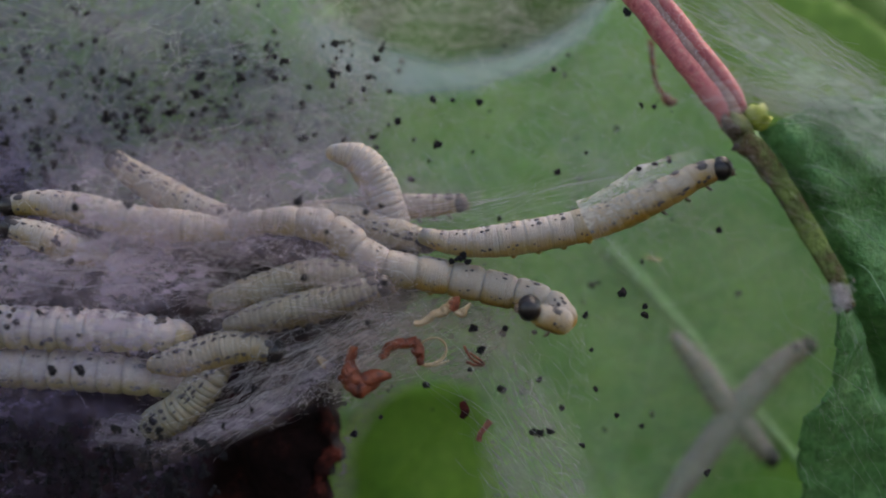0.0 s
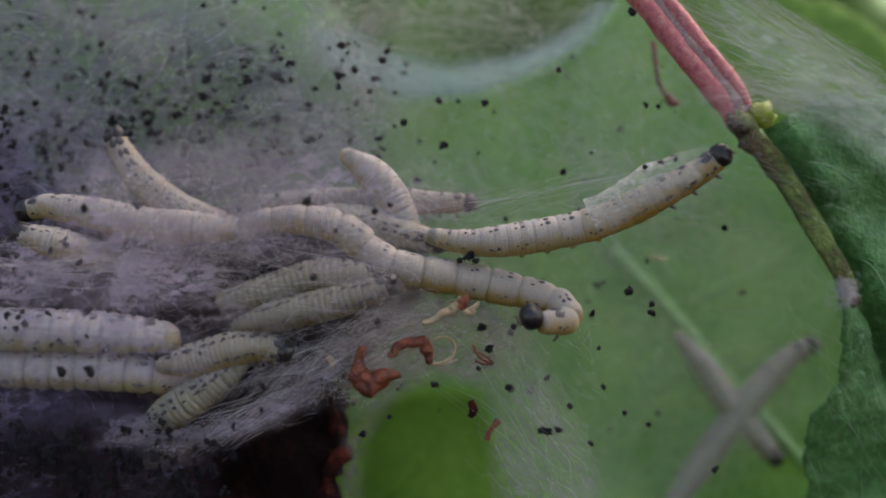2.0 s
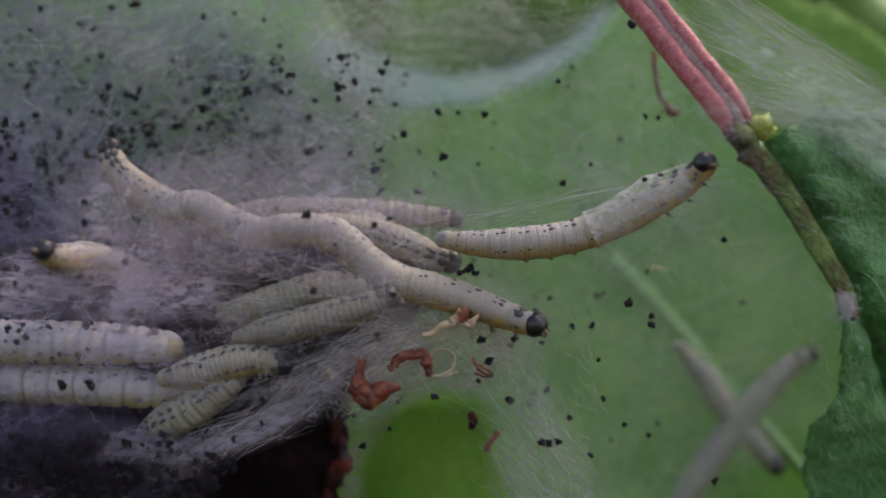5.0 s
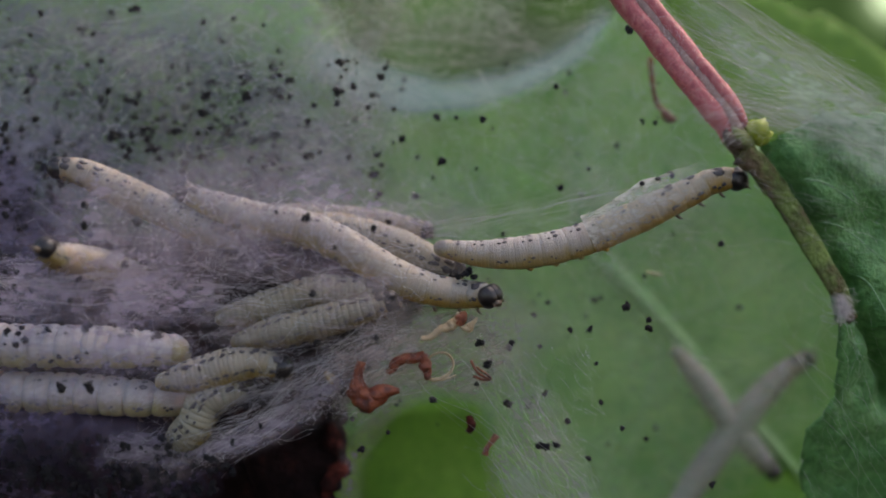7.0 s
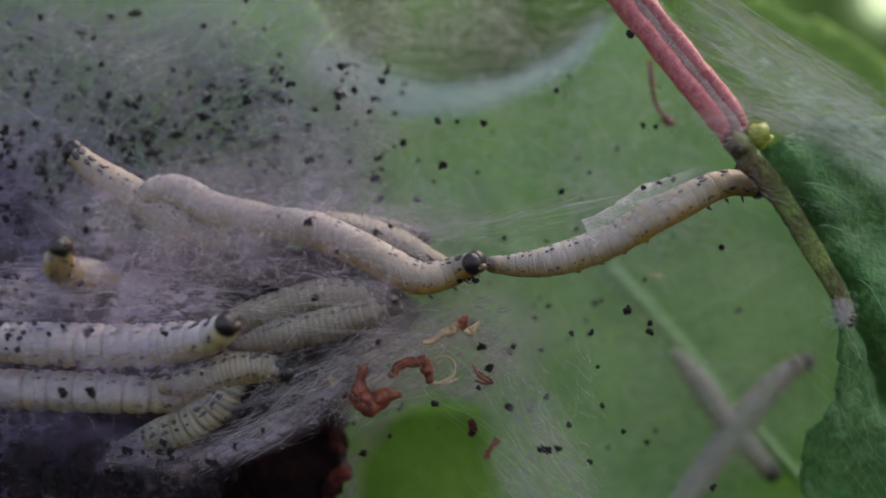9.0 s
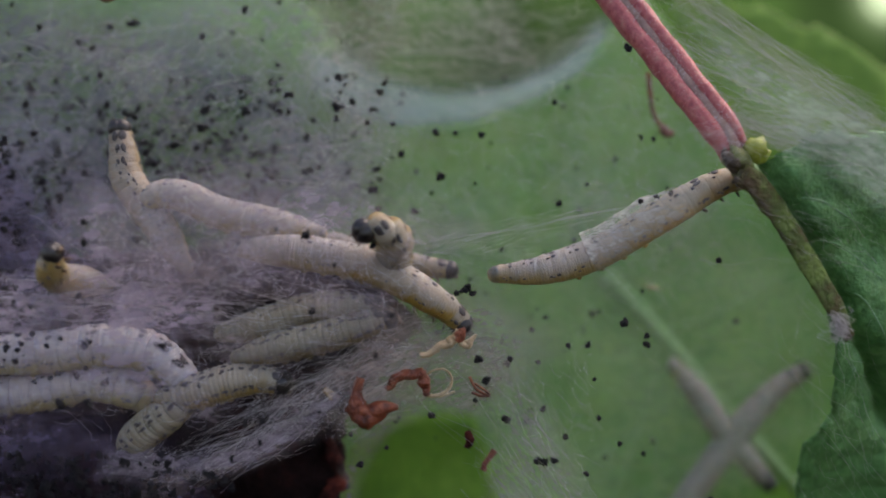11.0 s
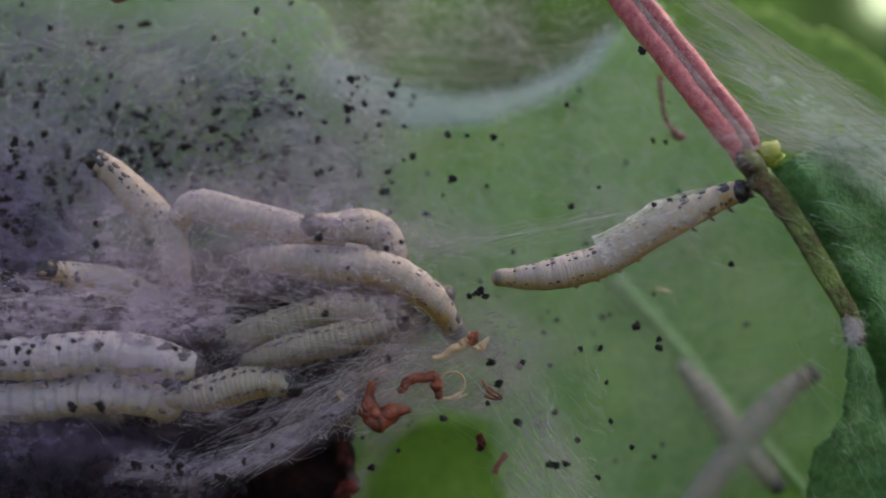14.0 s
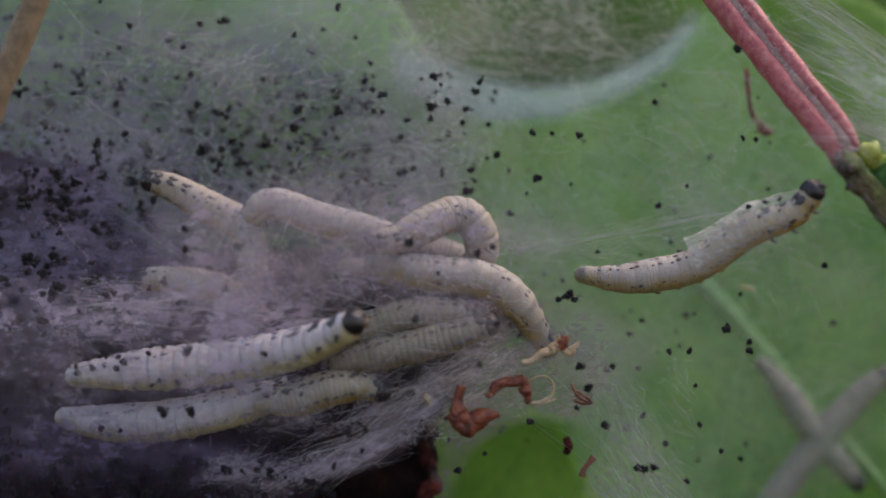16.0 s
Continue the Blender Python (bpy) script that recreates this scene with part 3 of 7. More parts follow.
def petiole():
    """Red leaf stalk with a pale groove, its dark node, bud and the vein that goes on from it."""
    top = [(6.90, -1.00, 19.43), (11.39, -2.60, 13.09), (13.31, -3.60, 10.22), (15.04, -4.60, 7.57), (15.45, -4.80, 6.57)]
    ob = thing("petiole", top[-1], "fuzzy red leaf stalk with a pale groove", "leaf stalk")
    base = Vector(top[-1])
    line = [p - base for p in smooth_line(top, 40)]
    across = Vector((0.777, 0, 0.628))
    bm = bmesh.new()
    tube(bm, [p - across * 0.54 for p in line], lambda s: 0.60 - 0.04 * s - 0.20 * max(0, s - 0.9) * 10, 12, 1, 0.16, seed=1)
    part("ridge", bm, STEM, ob)
    bm = bmesh.new()
    tube(bm, [p + across * 0.50 for p in line], lambda s: 0.48 - 0.05 * s - 0.16 * max(0, s - 0.9) * 10, 12, 1, 0.16, seed=4)
    part("ridge", bm, STEM, ob)
    bm = bmesh.new()
    tube(bm, [p + Vector((0, 0.02, 0)) for p in line], lambda s: 0.44, 10, 1, 0.2, seed=2)
    part("groove", bm, GROOVE, ob, "pale grey-green groove between the ridges")
    bm = bmesh.new()
    rnd = random.Random(3)
    for _ in range(3200):
        k = rnd.randrange(39)
        p = line[k].lerp(line[k + 1], rnd.random())
        a = rnd.uniform(0, math.tau)
        side = across * rnd.choice((-0.46, 0.02, 0.52))
        d = (across * math.cos(a) + Vector((0, -1, 0)) * math.sin(a)).normalized()
        tube(bm, [p + side + d * 0.42, p + side + d * rnd.uniform(0.48, 0.62) + Vector((rnd.uniform(-0.15, 0.15), 0, rnd.uniform(-0.15, 0.15)))], lambda s: 0.007, 3)
    part("hairs", bm, THREAD, ob, "short pale hairs")
    bm = bmesh.new()
    blob(bm, (0.08, -0.1, -0.45), (0.95, 0.62, 0.62), (0, 0.9, 0), 0.45, 3)
    blob(bm, (0.25, -0.3, -1.3), (0.45, 0.4, 0.45), (0, 0.4, 0), 0.6, 8)
    part("node", bm, VEIN_BROWN, ob, "olive node with brown scars")
    bm = bmesh.new()
    blob(bm, (-0.42, -0.50, -0.45), (0.34, 0.25, 0.62), (0, -0.6, 0), 0.6, 12)
    blob(bm, (0.35, -0.55, -1.5), (0.34, 0.25, 0.26), (0, 0.9, 0), 0.6, 13)
    blob(bm, (-0.35, -0.35, -0.8), (0.16, 0.2, 0.5), (0, -0.6, 0), 0.6, 14)
    part("scar", bm, BARK, ob, "blackened scars on the node")
    bm = bmesh.new()
    blob(bm, (1.0, -0.1, 0.2), (0.72, 0.45, 0.58), (0, 0.6, 0), 0.7, 5)
    blob(bm, (1.35, 0.0, -0.25), (0.6, 0.3, 0.3), (0, -0.35, 0), 0.6, 6)
    part("bud", bm, BUD, ob, "yellow-green bud")
    bm = bmesh.new()
    blob(bm, (0.75, -0.3, -1.2), (0.32, 0.2, 0.3), (0, 0.6, 0), 0.4, 9)
    part("scar", bm, STRAW, ob, "pale torn spot")
    bm = bmesh.new()
    go = [Vector(p) - base + Vector((0.12, -0.35, 0.08)) for p in [(15.45, -5.20, 5.30), (16.10, -5.20, 4.85), (17.16, -5.20, 3.53), (18.79, -5.20, 0.94), (20.21, -5.20, -1.53), (20.75, -5.00, -2.45), (21.25, -4.70, -3.20)]]
    tube(bm, smooth_line(go, 30), lambda s: 0.70 - 0.16 * s - 0.22 * max(0, s - 0.8) * 5, 12, 0.16, 0.25, seed=6)
    part("midrib", bm, MIDRIB, ob, "olive-green midrib with brown scars")
    # Brown edge, coloured near black for the shadow on this side.
    bm = bmesh.new()
    tube(bm, [p + Vector((-0.42, -0.05, -0.26)) * (1 - 0.4 * i / 29) for i, p in enumerate(smooth_line(go, 30)[:24])], lambda s: 0.20 - 0.12 * s, 8, 0.8, 0.9, seed=3)
    part("rib_edge", bm, BARK, ob, "brown edge of the midrib, blackened for its shadow side")
    return ob


petiole()


# ---- caterpillars: each a head and twelve body segments that bend along its spine ----
def segment_bmesh(ends, length, seed, thorax, last, marks, bulge):
    """One body ring, head end at +x: a soft bulge between two creases. ends: radius at the tail end and at the head end."""
    bm = bmesh.new()
    rnd = random.Random(seed)
    sides, n = 24, 25
    half = length * 0.66
    r = (ends[0] + ends[1]) / 2
    rings = []
    for i in range(n):
        s = -1 + 2 * i / (n - 1)
        x = s * 0.66
        # two soft rings, a shallow furrow between them and a deeper one at each end
        ring_swell = abs(math.sin(math.tau * min(abs(x), 0.5))) ** 0.7
        q = (r + (ends[1] - ends[0]) * x) * (1 - bulge * (0.30 - 0.30 * ring_swell + 0.42 * min(1, abs(x) / 0.5) ** 5))
        q *= 1 - 0.9 * max(0, abs(x) - 0.5)
        ring = []
        for k in range(sides):
            a = math.tau * k / sides
            belly = 0.93 if math.sin(a) < -0.5 else 1.0
            place = Vector((math.cos(a) * 1.6, math.sin(a) * 1.6, s * 0.9 + seed * 1.7))
            w = 1 + (0.035 + 0.10 * max(0, bulge - 0.14)) * noise.noise(place) + 0.014 * noise.noise(place * 3)
            # a plump fold along each side
            w *= 1 + 0.05 * math.exp(-((math.sin(a) + 0.30) / 0.22) ** 2) * (1 - s * s)
            ring.append(bm.verts.new((s * half / 1000, math.cos(a) * q * w / 1000, math.sin(a) * q * belly * w / 1000)))
        rings.append(ring)
    for a, b in zip(rings, rings[1:]):
        for k in range(sides):
            bm.faces.new((a[k], a[(k + 1) % sides], b[(k + 1) % sides], b[k]))
    bm.faces.new(rings[0][::-1])
    bm.faces.new(rings[-1])
    if last:
        blob(bm, (-half * 0.72, 0, 0), (r * 0.8, r * 0.82, r * 0.80), (0, 0, 0), 0.08, seed, 0, 16, 11)
    # black spots in pairs along the back and the sides
    for side in (-1, 1):
        for deg, x, size in ((12, 0.13, 0.13), (16, -0.13, 0.08), (82, 0.14, 0.10), (90, -0.02, 0.06), (84, -0.18, 0.07)):
            if rnd.random() < 0.12:
                continue
            a = radians(90 - side * (deg + rnd.uniform(-4, 4)))
            q = r * 0.975
            blob(bm, (x * length + rnd.uniform(-0.05, 0.05), math.cos(a) * q, math.sin(a) * q), (size * marks * rnd.uniform(0.55, 0.9), size * marks * rnd.uniform(0.9, 1.4), 0.05),
                 Vector((0, math.cos(a), math.sin(a))).to_track_quat("Z", "X").to_euler(), 0.5, rnd.random() * 40, 1, 7, 5)
    if thorax:
        for side in (-1, 1):
            root = Vector((0, side * r * 0.55, -r * 0.72))
            tube(bm, [root, root + Vector((0.10, side * 0.10, -0.2)), root + Vector((0.22, side * 0.03, -0.36))], lambda s: 0.10 - 0.06 * s, 6, 1, 0, 2)
    elif seed % 13 in (5, 6, 7, 8):
        for side in (-1, 1):
            blob(bm, (0, side * r * 0.45, -r * 0.80), (0.2, 0.2, 0.16), (0, 0, 0), 0.2, seed, 0, 8, 6)
    return bm


def head_bmesh(r):
    bm = bmesh.new()
    for side in (-1, 1):
        blob(bm, (0.02, side * r * 0.16, 0.03), (r * 0.62, r * 0.56, r * 0.66), (0, 0.25, 0), 0.06, 2, 0, 14, 10)
    blob(bm, (r * 0.5, 0, -r * 0.36), (r * 0.22, r * 0.3, r * 0.2), (0, 0, 0), 0.1, 3, 1)
    for side in (-1, 1):
        tube(bm, [Vector((r * 0.5, side * r * 0.3, -r * 0.3)), Vector((r * 0.8, side * r * 0.36, -r * 0.42))], lambda s: 0.06 - 0.03 * s, 5, 1, 0, 1)
    return bm


def body_width(s):
    """Relative radius from the head (0) to the tail (1)."""
    return 0.66 + 0.34 * min(1, s / 0.30) ** 0.8 if s < 0.30 else (1.0 if s < 0.72 else 1 - 0.48 * ((s - 0.72) / 0.28) ** 1.5)


SEGMENTS = 12


def caterpillar(r, length, skin, label, dorsal=(0, -0.55, 0.85), marks=1.0, group="caterpillars in the web", seed=1, bulge=0.11, front=None, spot=SPOT):
    ob = thing("caterpillar", (0, 0, 0), label, "caterpillar", group)
    head = part("head", head_bmesh(min(r, 1.0) * 0.98), [HEAD, LEG], ob, "glossy black head")
    bodies = []
    for k in range(SEGMENTS):
        ends = r * body_width((k + 1) / SEGMENTS), r * body_width(k / SEGMENTS)
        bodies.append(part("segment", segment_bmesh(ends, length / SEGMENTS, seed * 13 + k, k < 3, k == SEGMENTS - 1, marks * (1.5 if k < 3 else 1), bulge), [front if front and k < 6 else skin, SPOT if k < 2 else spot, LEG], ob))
    # dark shield behind the head
    bm = bmesh.new()
    for side in (-1, 1):
        blob(bm, (0.1, side * r * 0.24, r * 0.62), (0.34, r * 0.22, 0.09), (radians(-22 * side), 0, 0), 0.2, 4)
    part("shield", bm, SPOT, bodies[0], "two dark plates behind the head")
    return {"thing": ob, "pieces": [head, *bodies], "dorsal": Vector(dorsal), "rows": []}


def spine_poses(body, pts):
    """The pose of the head and of each segment along a spine from head to tail, in the caterpillar's space."""
    n = SEGMENTS * 2 + 2
    line = smooth_line(pts, n)
    found = []
    for i in range(n):
        d = (line[max(i - 1, 0)] - line[min(i + 1, n - 1)]).normalized()
        up = (body["dorsal"] - d * body["dorsal"].dot(d)).normalized()
        m = Matrix((d, up.cross(d), up)).transposed().to_4x4()
        m.translation = line[i] / 1000 - body["thing"].location
        found.append(m)
    return [found[0]] + [found[1 + 2 * k].lerp(found[2 + 2 * k], 0.5) for k in range(SEGMENTS)]


def bend(body, t, pts):
    """Lays the caterpillar along pts at t seconds."""
    if not body["rows"]:
        body["thing"].location = Vector(pts[len(pts) // 2]) / 1000
    poses = spine_poses(body, pts)
    if not body["rows"]:
        for ob, m in zip(body["pieces"], poses):
            ob.matrix_basis = m
    body["rows"].append((t, poses))


def crawl(body):
    """Keys every piece of a caterpillar through its rows."""
    rows = body["rows"]
    if rows[-1][0] < 16:
        rows = rows + [(16.0, rows[-1][1])]
    for i, ob in enumerate(body["pieces"]):
        walk(ob, [(t, poses[i]) for t, poses in rows])


right_one = caterpillar(0.93, 17.5, SKIN_PINK, "pinkish cream caterpillar with black spots, stretched towards the stalk", marks=1.1, seed=1, bulge=0.10, spot=SPOT_SOFT, front=SKIN_AMBER)
diver = caterpillar(0.99, 17.5, SKIN_WHITE, "cream caterpillar with a black head, bent over the others", marks=0.9, seed=2, bulge=0.07, spot=SPOT_SOFT, front=SKIN_CLEAR)
left_one = caterpillar(0.93, 14.5, SKIN_WHITE, "whitish caterpillar lying in grey silk", marks=0.7, seed=3, bulge=0.13, spot=SPOT_GREY)
raised = caterpillar(0.92, 12.0, SKIN_WHITE, "yellowish caterpillar raising its front from the web", seed=4, marks=0.9, front=SKIN_YELLOW, dorsal=(0, -0.85, 0.5))
small_left = caterpillar(0.86, 8.0, SKIN_PINK, "small cream caterpillar with a black head, half buried in silk", seed=5, marks=0.6, spot=SPOT_SOFT)
tail_up = caterpillar(1.02, 9.0, SKIN_WHITE, "pale caterpillar with its blunt end raised", seed=6, marks=0.3)
folder = caterpillar(0.97, 13.0, SKIN, "cream caterpillar that folds back over the heap", seed=7, dorsal=(0, -1, 0.15), marks=1.0, spot=SPOT_SOFT)
behind = caterpillar(0.8, 12.0, SKIN, "slim pale caterpillar behind the heap", seed=8, marks=0.6, spot=SPOT_SOFT)
long_lower = caterpillar(1.2, 17.0, SKIN_SHADE_TINT, "long white ringed caterpillar lying on the heap", seed=9, marks=1.35, bulge=0.20, spot=SPOT_GREY)
lower = caterpillar(1.12, 15.0, SKIN_SHADE_TINT, "white caterpillar lying against the dead leaf", seed=10, marks=1.0, bulge=0.15, spot=SPOT_GREY)
striped = caterpillar(0.98, 8.0, SKIN_CREST, "small boldly spotted caterpillar coming out of the web", seed=11, marks=1.2, dorsal=(0, -0.9, 0.35), bulge=0.20)
movers = [right_one, diver, left_one, raised, small_left, tail_up, folder, behind, long_lower, lower, striped]

# the ones that keep still
still = caterpillar(1.0, 10.5, SKIN_OLIVE, "olive-grey caterpillar under a veil of silk", seed=12, marks=0.9, bulge=0.15, spot=SPOT_SOFT)
bend(still, 0.0, [(-3.38, -3.20, -1.75), (-4.52, -3.20, -1.69), (-6.78, -3.20, -1.81), (-9.19, -3.20, -2.59), (-11.61, -3.20, -3.06)])
still = caterpillar(0.9, 9.5, SKIN_OLIVE, "olive caterpillar with dark head spots under a veil of silk", seed=13, marks=1.1, bulge=0.15, spot=SPOT_SOFT)
bend(still, 0.0, [(-2.68, -3.90, -2.21), (-3.87, -3.90, -2.57), (-5.50, -3.90, -3.07), (-7.98, -3.90, -3.63), (-10.72, -3.90, -4.34)])
still = caterpillar(0.98, 8.0, SKIN, "cream caterpillar with dark spots, tucked in the silk", seed=14, marks=1.1, bulge=0.16)
bend(still, 0.0, [(-8.34, -3.90, -5.65), (-9.59, -3.90, -5.35), (-11.20, -3.90, -5.62), (-12.81, -3.90, -6.09), (-14.59, -3.90, -6.42)])
still = caterpillar(0.95, 17.0, SKIN_FAR_SHADED, "caterpillar resting on the leaf behind, skin darkened for shade", seed=15, marks=0.6, group="caterpillars on the leaf", bulge=0.16)
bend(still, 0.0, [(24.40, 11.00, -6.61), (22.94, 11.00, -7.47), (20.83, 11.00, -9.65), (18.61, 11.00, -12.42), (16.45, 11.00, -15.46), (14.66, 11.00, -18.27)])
still = caterpillar(0.88, 9.5, SKIN_FAR_SHADED, "small caterpillar on the leaf, head down, skin darkened for shade", seed=16, marks=0.5, group="caterpillars on the leaf", bulge=0.16)
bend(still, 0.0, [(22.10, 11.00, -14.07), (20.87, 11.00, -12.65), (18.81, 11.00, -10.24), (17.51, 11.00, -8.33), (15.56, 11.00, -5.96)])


# ---- frass ----
def frass_mesh(kind):
    bm = bmesh.new()
    rnd = random.Random(kind)
    for k in range(rnd.choice((1, 2, 2, 3))):
        blob(bm, (rnd.uniform(-0.16, 0.16) * (k > 0), rnd.uniform(-0.05, 0.05), rnd.uniform(-0.14, 0.14) * (k > 0)),
             (rnd.uniform(0.13, 0.19), rnd.uniform(0.11, 0.15), rnd.uniform(0.12, 0.18)), (rnd.random(), rnd.random() * 3, 0), 0.9, rnd.random() * 50, 0, 8, 6)
    me = bpy.data.meshes.new("frass_pellet")
    bm.to_mesh(me)
    bm.free()
    me.materials.append(FRASS)
    return me


PELLETS = [frass_mesh(k) for k in range(9)]


def pellet(p, rnd, size=1.0):
    ob = tagged(new("frass_pellet", PELLETS[rnd.randrange(9)]), "black crumbly frass pellet caught in silk", "frass", "frass in the web")
    ob.matrix_basis = Matrix.LocRotScale(v3(p), Euler((rnd.uniform(-0.5, 0.5), rnd.uniform(0, 6.3), rnd.uniform(-0.5, 0.5))), (size,) * 3)


rnd = random.Random(21)
for p in (*[(6.62, 0.50, 9.88), (-3.32, 0.50, 10.48), (-11.86, 0.50, 8.09), (6.78, 0.50, 4.09), (12.24, 0.50, 7.80), (11.54, 0.50, 7.83), (0.19, 0.50, 5.59), (-0.13, 0.50, 8.09), (2.52, 0.50, 8.02), (-3.58, 0.50, 4.89), (-3.80, 0.50, 4.92)],
          *[(15.40, -1.80, 0.89), (10.18, -1.80, -2.58), (11.35, -1.80, -3.66), (8.09, -1.80, -10.79), (-4.37, -1.80, -10.36), (-2.83, -1.80, -9.41), (-0.34, -1.80, -7.66), (14.94, -1.80, -12.21), (5.41, -1.80, -10.15), (5.72, -1.80, -10.18), (9.96, -1.80, -9.19), (3.60, -1.80, -7.81), (-4.80, -1.80, -8.67)],
          *[(18.17, 5.00, -2.92), (9.07, 5.00, -4.29), (9.34, 5.00, -2.37), (5.56, 5.00, -8.41), (10.23, 5.00, -11.23)],
          *[(10.61, -4.20, 4.01), (11.44, -4.20, 4.27), (12.20, -4.20, 4.45), (9.91, -4.20, 12.12)],
          *[(-6.86, -6.10, 2.14), (-8.29, -6.10, 2.45), (-15.41, -6.10, 1.99), (-19.14, -6.10, -6.52), (-17.80, -6.10, -6.46), (-10.22, -6.10, 1.79), (-3.39, -6.10, 1.57), (-2.56, -6.10, 1.91), (-6.46, -6.10, -1.74), (-3.19, -6.10, -3.96), (-6.27, -6.10, -4.16), (-2.39, -6.10, -1.91), (-14.07, -6.10, -3.45), (-18.06, -6.10, 1.79), (-18.00, -6.10, 2.73), (-8.94, -6.10, -7.32), (-14.52, -6.10, -10.96), (-19.14, -6.10, -9.31), (-9.88, -6.10, -7.38)],
          *[(1.61, -3.40, -0.63), (1.26, -3.40, -0.75), (1.82, -3.40, -0.87), (0.96, -3.40, -0.87), (1.97, -3.40, -6.61), (2.57, -3.40, -5.50), (2.21, -3.40, -4.46), (3.83, -3.40, -4.40)],
          *[(-7.68, 0.80, 5.88), (-7.32, 0.80, 5.94), (-6.87, 0.80, 6.20), (-11.05, 0.80, 4.53), (-11.37, 0.80, 4.34), (-12.98, 0.80, 3.57), (-13.30, 0.80, 9.35), (-11.05, 0.80, 9.35), (-11.31, 0.80, 10.15), (-9.12, 0.80, 9.35), (-8.48, 0.80, 10.31), (-5.91, 0.80, 9.03), (-7.20, 0.80, 8.87), (-5.59, 0.80, 11.34), (-5.91, 0.80, 9.51)],
          *[(-13.55, 0.80, 13.67), (-11.10, 0.80, 15.25), (-19.43, 0.80, 11.41), (-15.35, 0.80, 11.11), (-13.50, 0.80, 9.43), (-11.26, 0.80, 9.57), (-13.65, 0.80, 8.32), (-13.21, 0.80, 9.56), (-11.26, 0.80, 9.25), (-8.73, 0.80, 10.24), (-9.16, 0.80, 10.56), (-8.66, 0.80, 9.26), (-7.58, 0.80, 7.96), (-4.96, 0.80, 9.87), (-4.11, 0.80, 8.76), (-2.64, 0.80, 8.64), (-0.20, 0.80, 8.13), (0.95, 0.80, 8.14), (2.42, 0.80, 8.11), (-2.12, 0.80, 6.98), (0.01, 0.80, 5.65), (-1.32, 0.80, 3.62), (-3.83, 0.80, 4.88), (-7.41, 0.80, 6.07), (-7.67, 0.80, 5.94), (-5.20, 0.80, 5.85), (-9.55, 0.80, 5.61), (-5.81, 0.80, 11.36), (-3.46, 0.80, 10.53), (-19.92, 0.80, 12.94), (-22.93, 0.80, 14.06), (-23.47, 0.80, 12.92)],
          *[(7.19, -1.50, -3.87), (8.30, -1.50, -3.77), (10.15, -1.50, -2.61), (11.48, -1.50, -3.29), (11.57, -1.50, -3.80), (3.77, -1.50, -4.81), (5.47, -1.50, -4.75), (8.84, -1.50, -7.78), (8.61, -1.50, -5.68), (4.88, -1.50, -7.94), (5.82, -1.50, -7.32), (6.98, -1.50, -8.82), (6.36, -1.50, -10.07), (5.48, -1.50, -10.19), (3.71, -1.50, -7.88)],
          *[(-27.52, -5.40, -6.60), (-27.04, -5.40, -5.09), (-25.63, -5.40, -2.24), (-21.63, -5.40, -2.97), (-21.69, -5.40, -3.78), (-19.83, -5.40, -1.86), (-16.19, -5.40, -0.23), (-17.94, -5.40, -6.66), (-17.19, -5.40, -5.44), (-23.73, -5.40, -4.61), (-19.45, -5.40, -6.49), (-17.46, -5.40, -9.15), (-18.59, -5.40, -9.98), (-10.60, -5.40, -9.28), (-13.84, -5.40, -9.94), (-9.21, -5.40, -8.57)],
          *[(-29.80, 1.00, 0.63), (-29.41, 1.00, 0.83), (-29.02, 1.00, 0.31), (-22.51, 1.00, 3.81), (-22.18, 1.00, 3.66), (-22.34, 1.00, 4.14), (-25.69, 1.00, 10.84), (-26.17, 1.00, 10.36), (-25.85, 1.00, 11.16), (-30.16, 1.00, 4.11), (-30.02, 1.00, 4.59), (-30.26, 1.00, 3.62)]):
    pellet(p, rnd, rnd.uniform(0.75, 1.15))

# the crowd of pellets in the grey web, past counting
def crumbs(places, label):
    vs, fs = [], []
    for p, size in places:
        pts, faces = lump(p, (size, size * 0.8, size * rnd.uniform(0.7, 1.4)), (rnd.random(), rnd.random() * 3, 0), 0.9, rnd.random() * 60, 7, 5)
        fs += [[i + len(vs) for i in face] for face in faces]
        vs += pts
    me = bpy.data.meshes.new("frass_crumbs")
    me.from_pydata(vs, [], fs)
    me.materials.append(FRASS)
    tagged(new("frass_crumbs", me), label, "frass", kind="stuff")


spots = []


def clump(x, y, z, size):
    """A few crumbs that cling together."""
    for _ in range(rnd.choice((1, 1, 1, 2, 2, 3, 4))):
        spots.append(((x + rnd.gauss(0, 0.20), y + rnd.gauss(0, 0.1), z + rnd.gauss(0, 0.20)), size * rnd.uniform(0.7, 1.15)))


for _ in range(300):
    u = -31 + 22 * rnd.random() ** 1.15
    clump(u, rnd.uniform(1.1, 4.0), rnd.gauss(6.8, 3.7) - 0.10 * (u + 20), rnd.uniform(0.09, 0.19))
for _ in range(55):
    clump(rnd.gauss(-19, 3.0), rnd.uniform(1.0, 3.5), rnd.gauss(7.0, 1.8), rnd.uniform(0.11, 0.20))
for _ in range(85):
    clump(rnd.gauss(-26.5, 2.6), rnd.uniform(-1, 1.5), rnd.gauss(3.6, 2.0), rnd.uniform(0.12, 0.24))
for _ in range(60):
    clump(rnd.uniform(-15, -3), rnd.uniform(0.2, 2.5), rnd.uniform(3.5, 12), rnd.uniform(0.07, 0.14))
for _ in range(70):
    spots.append(((rnd.uniform(-6, 14), rnd.uniform(0.5, 6), rnd.uniform(-12, 12)), rnd.uniform(0.07, 0.16)))
crumbs(spots, "crowd of black frass crumbs hanging in grey silk")
spots = []
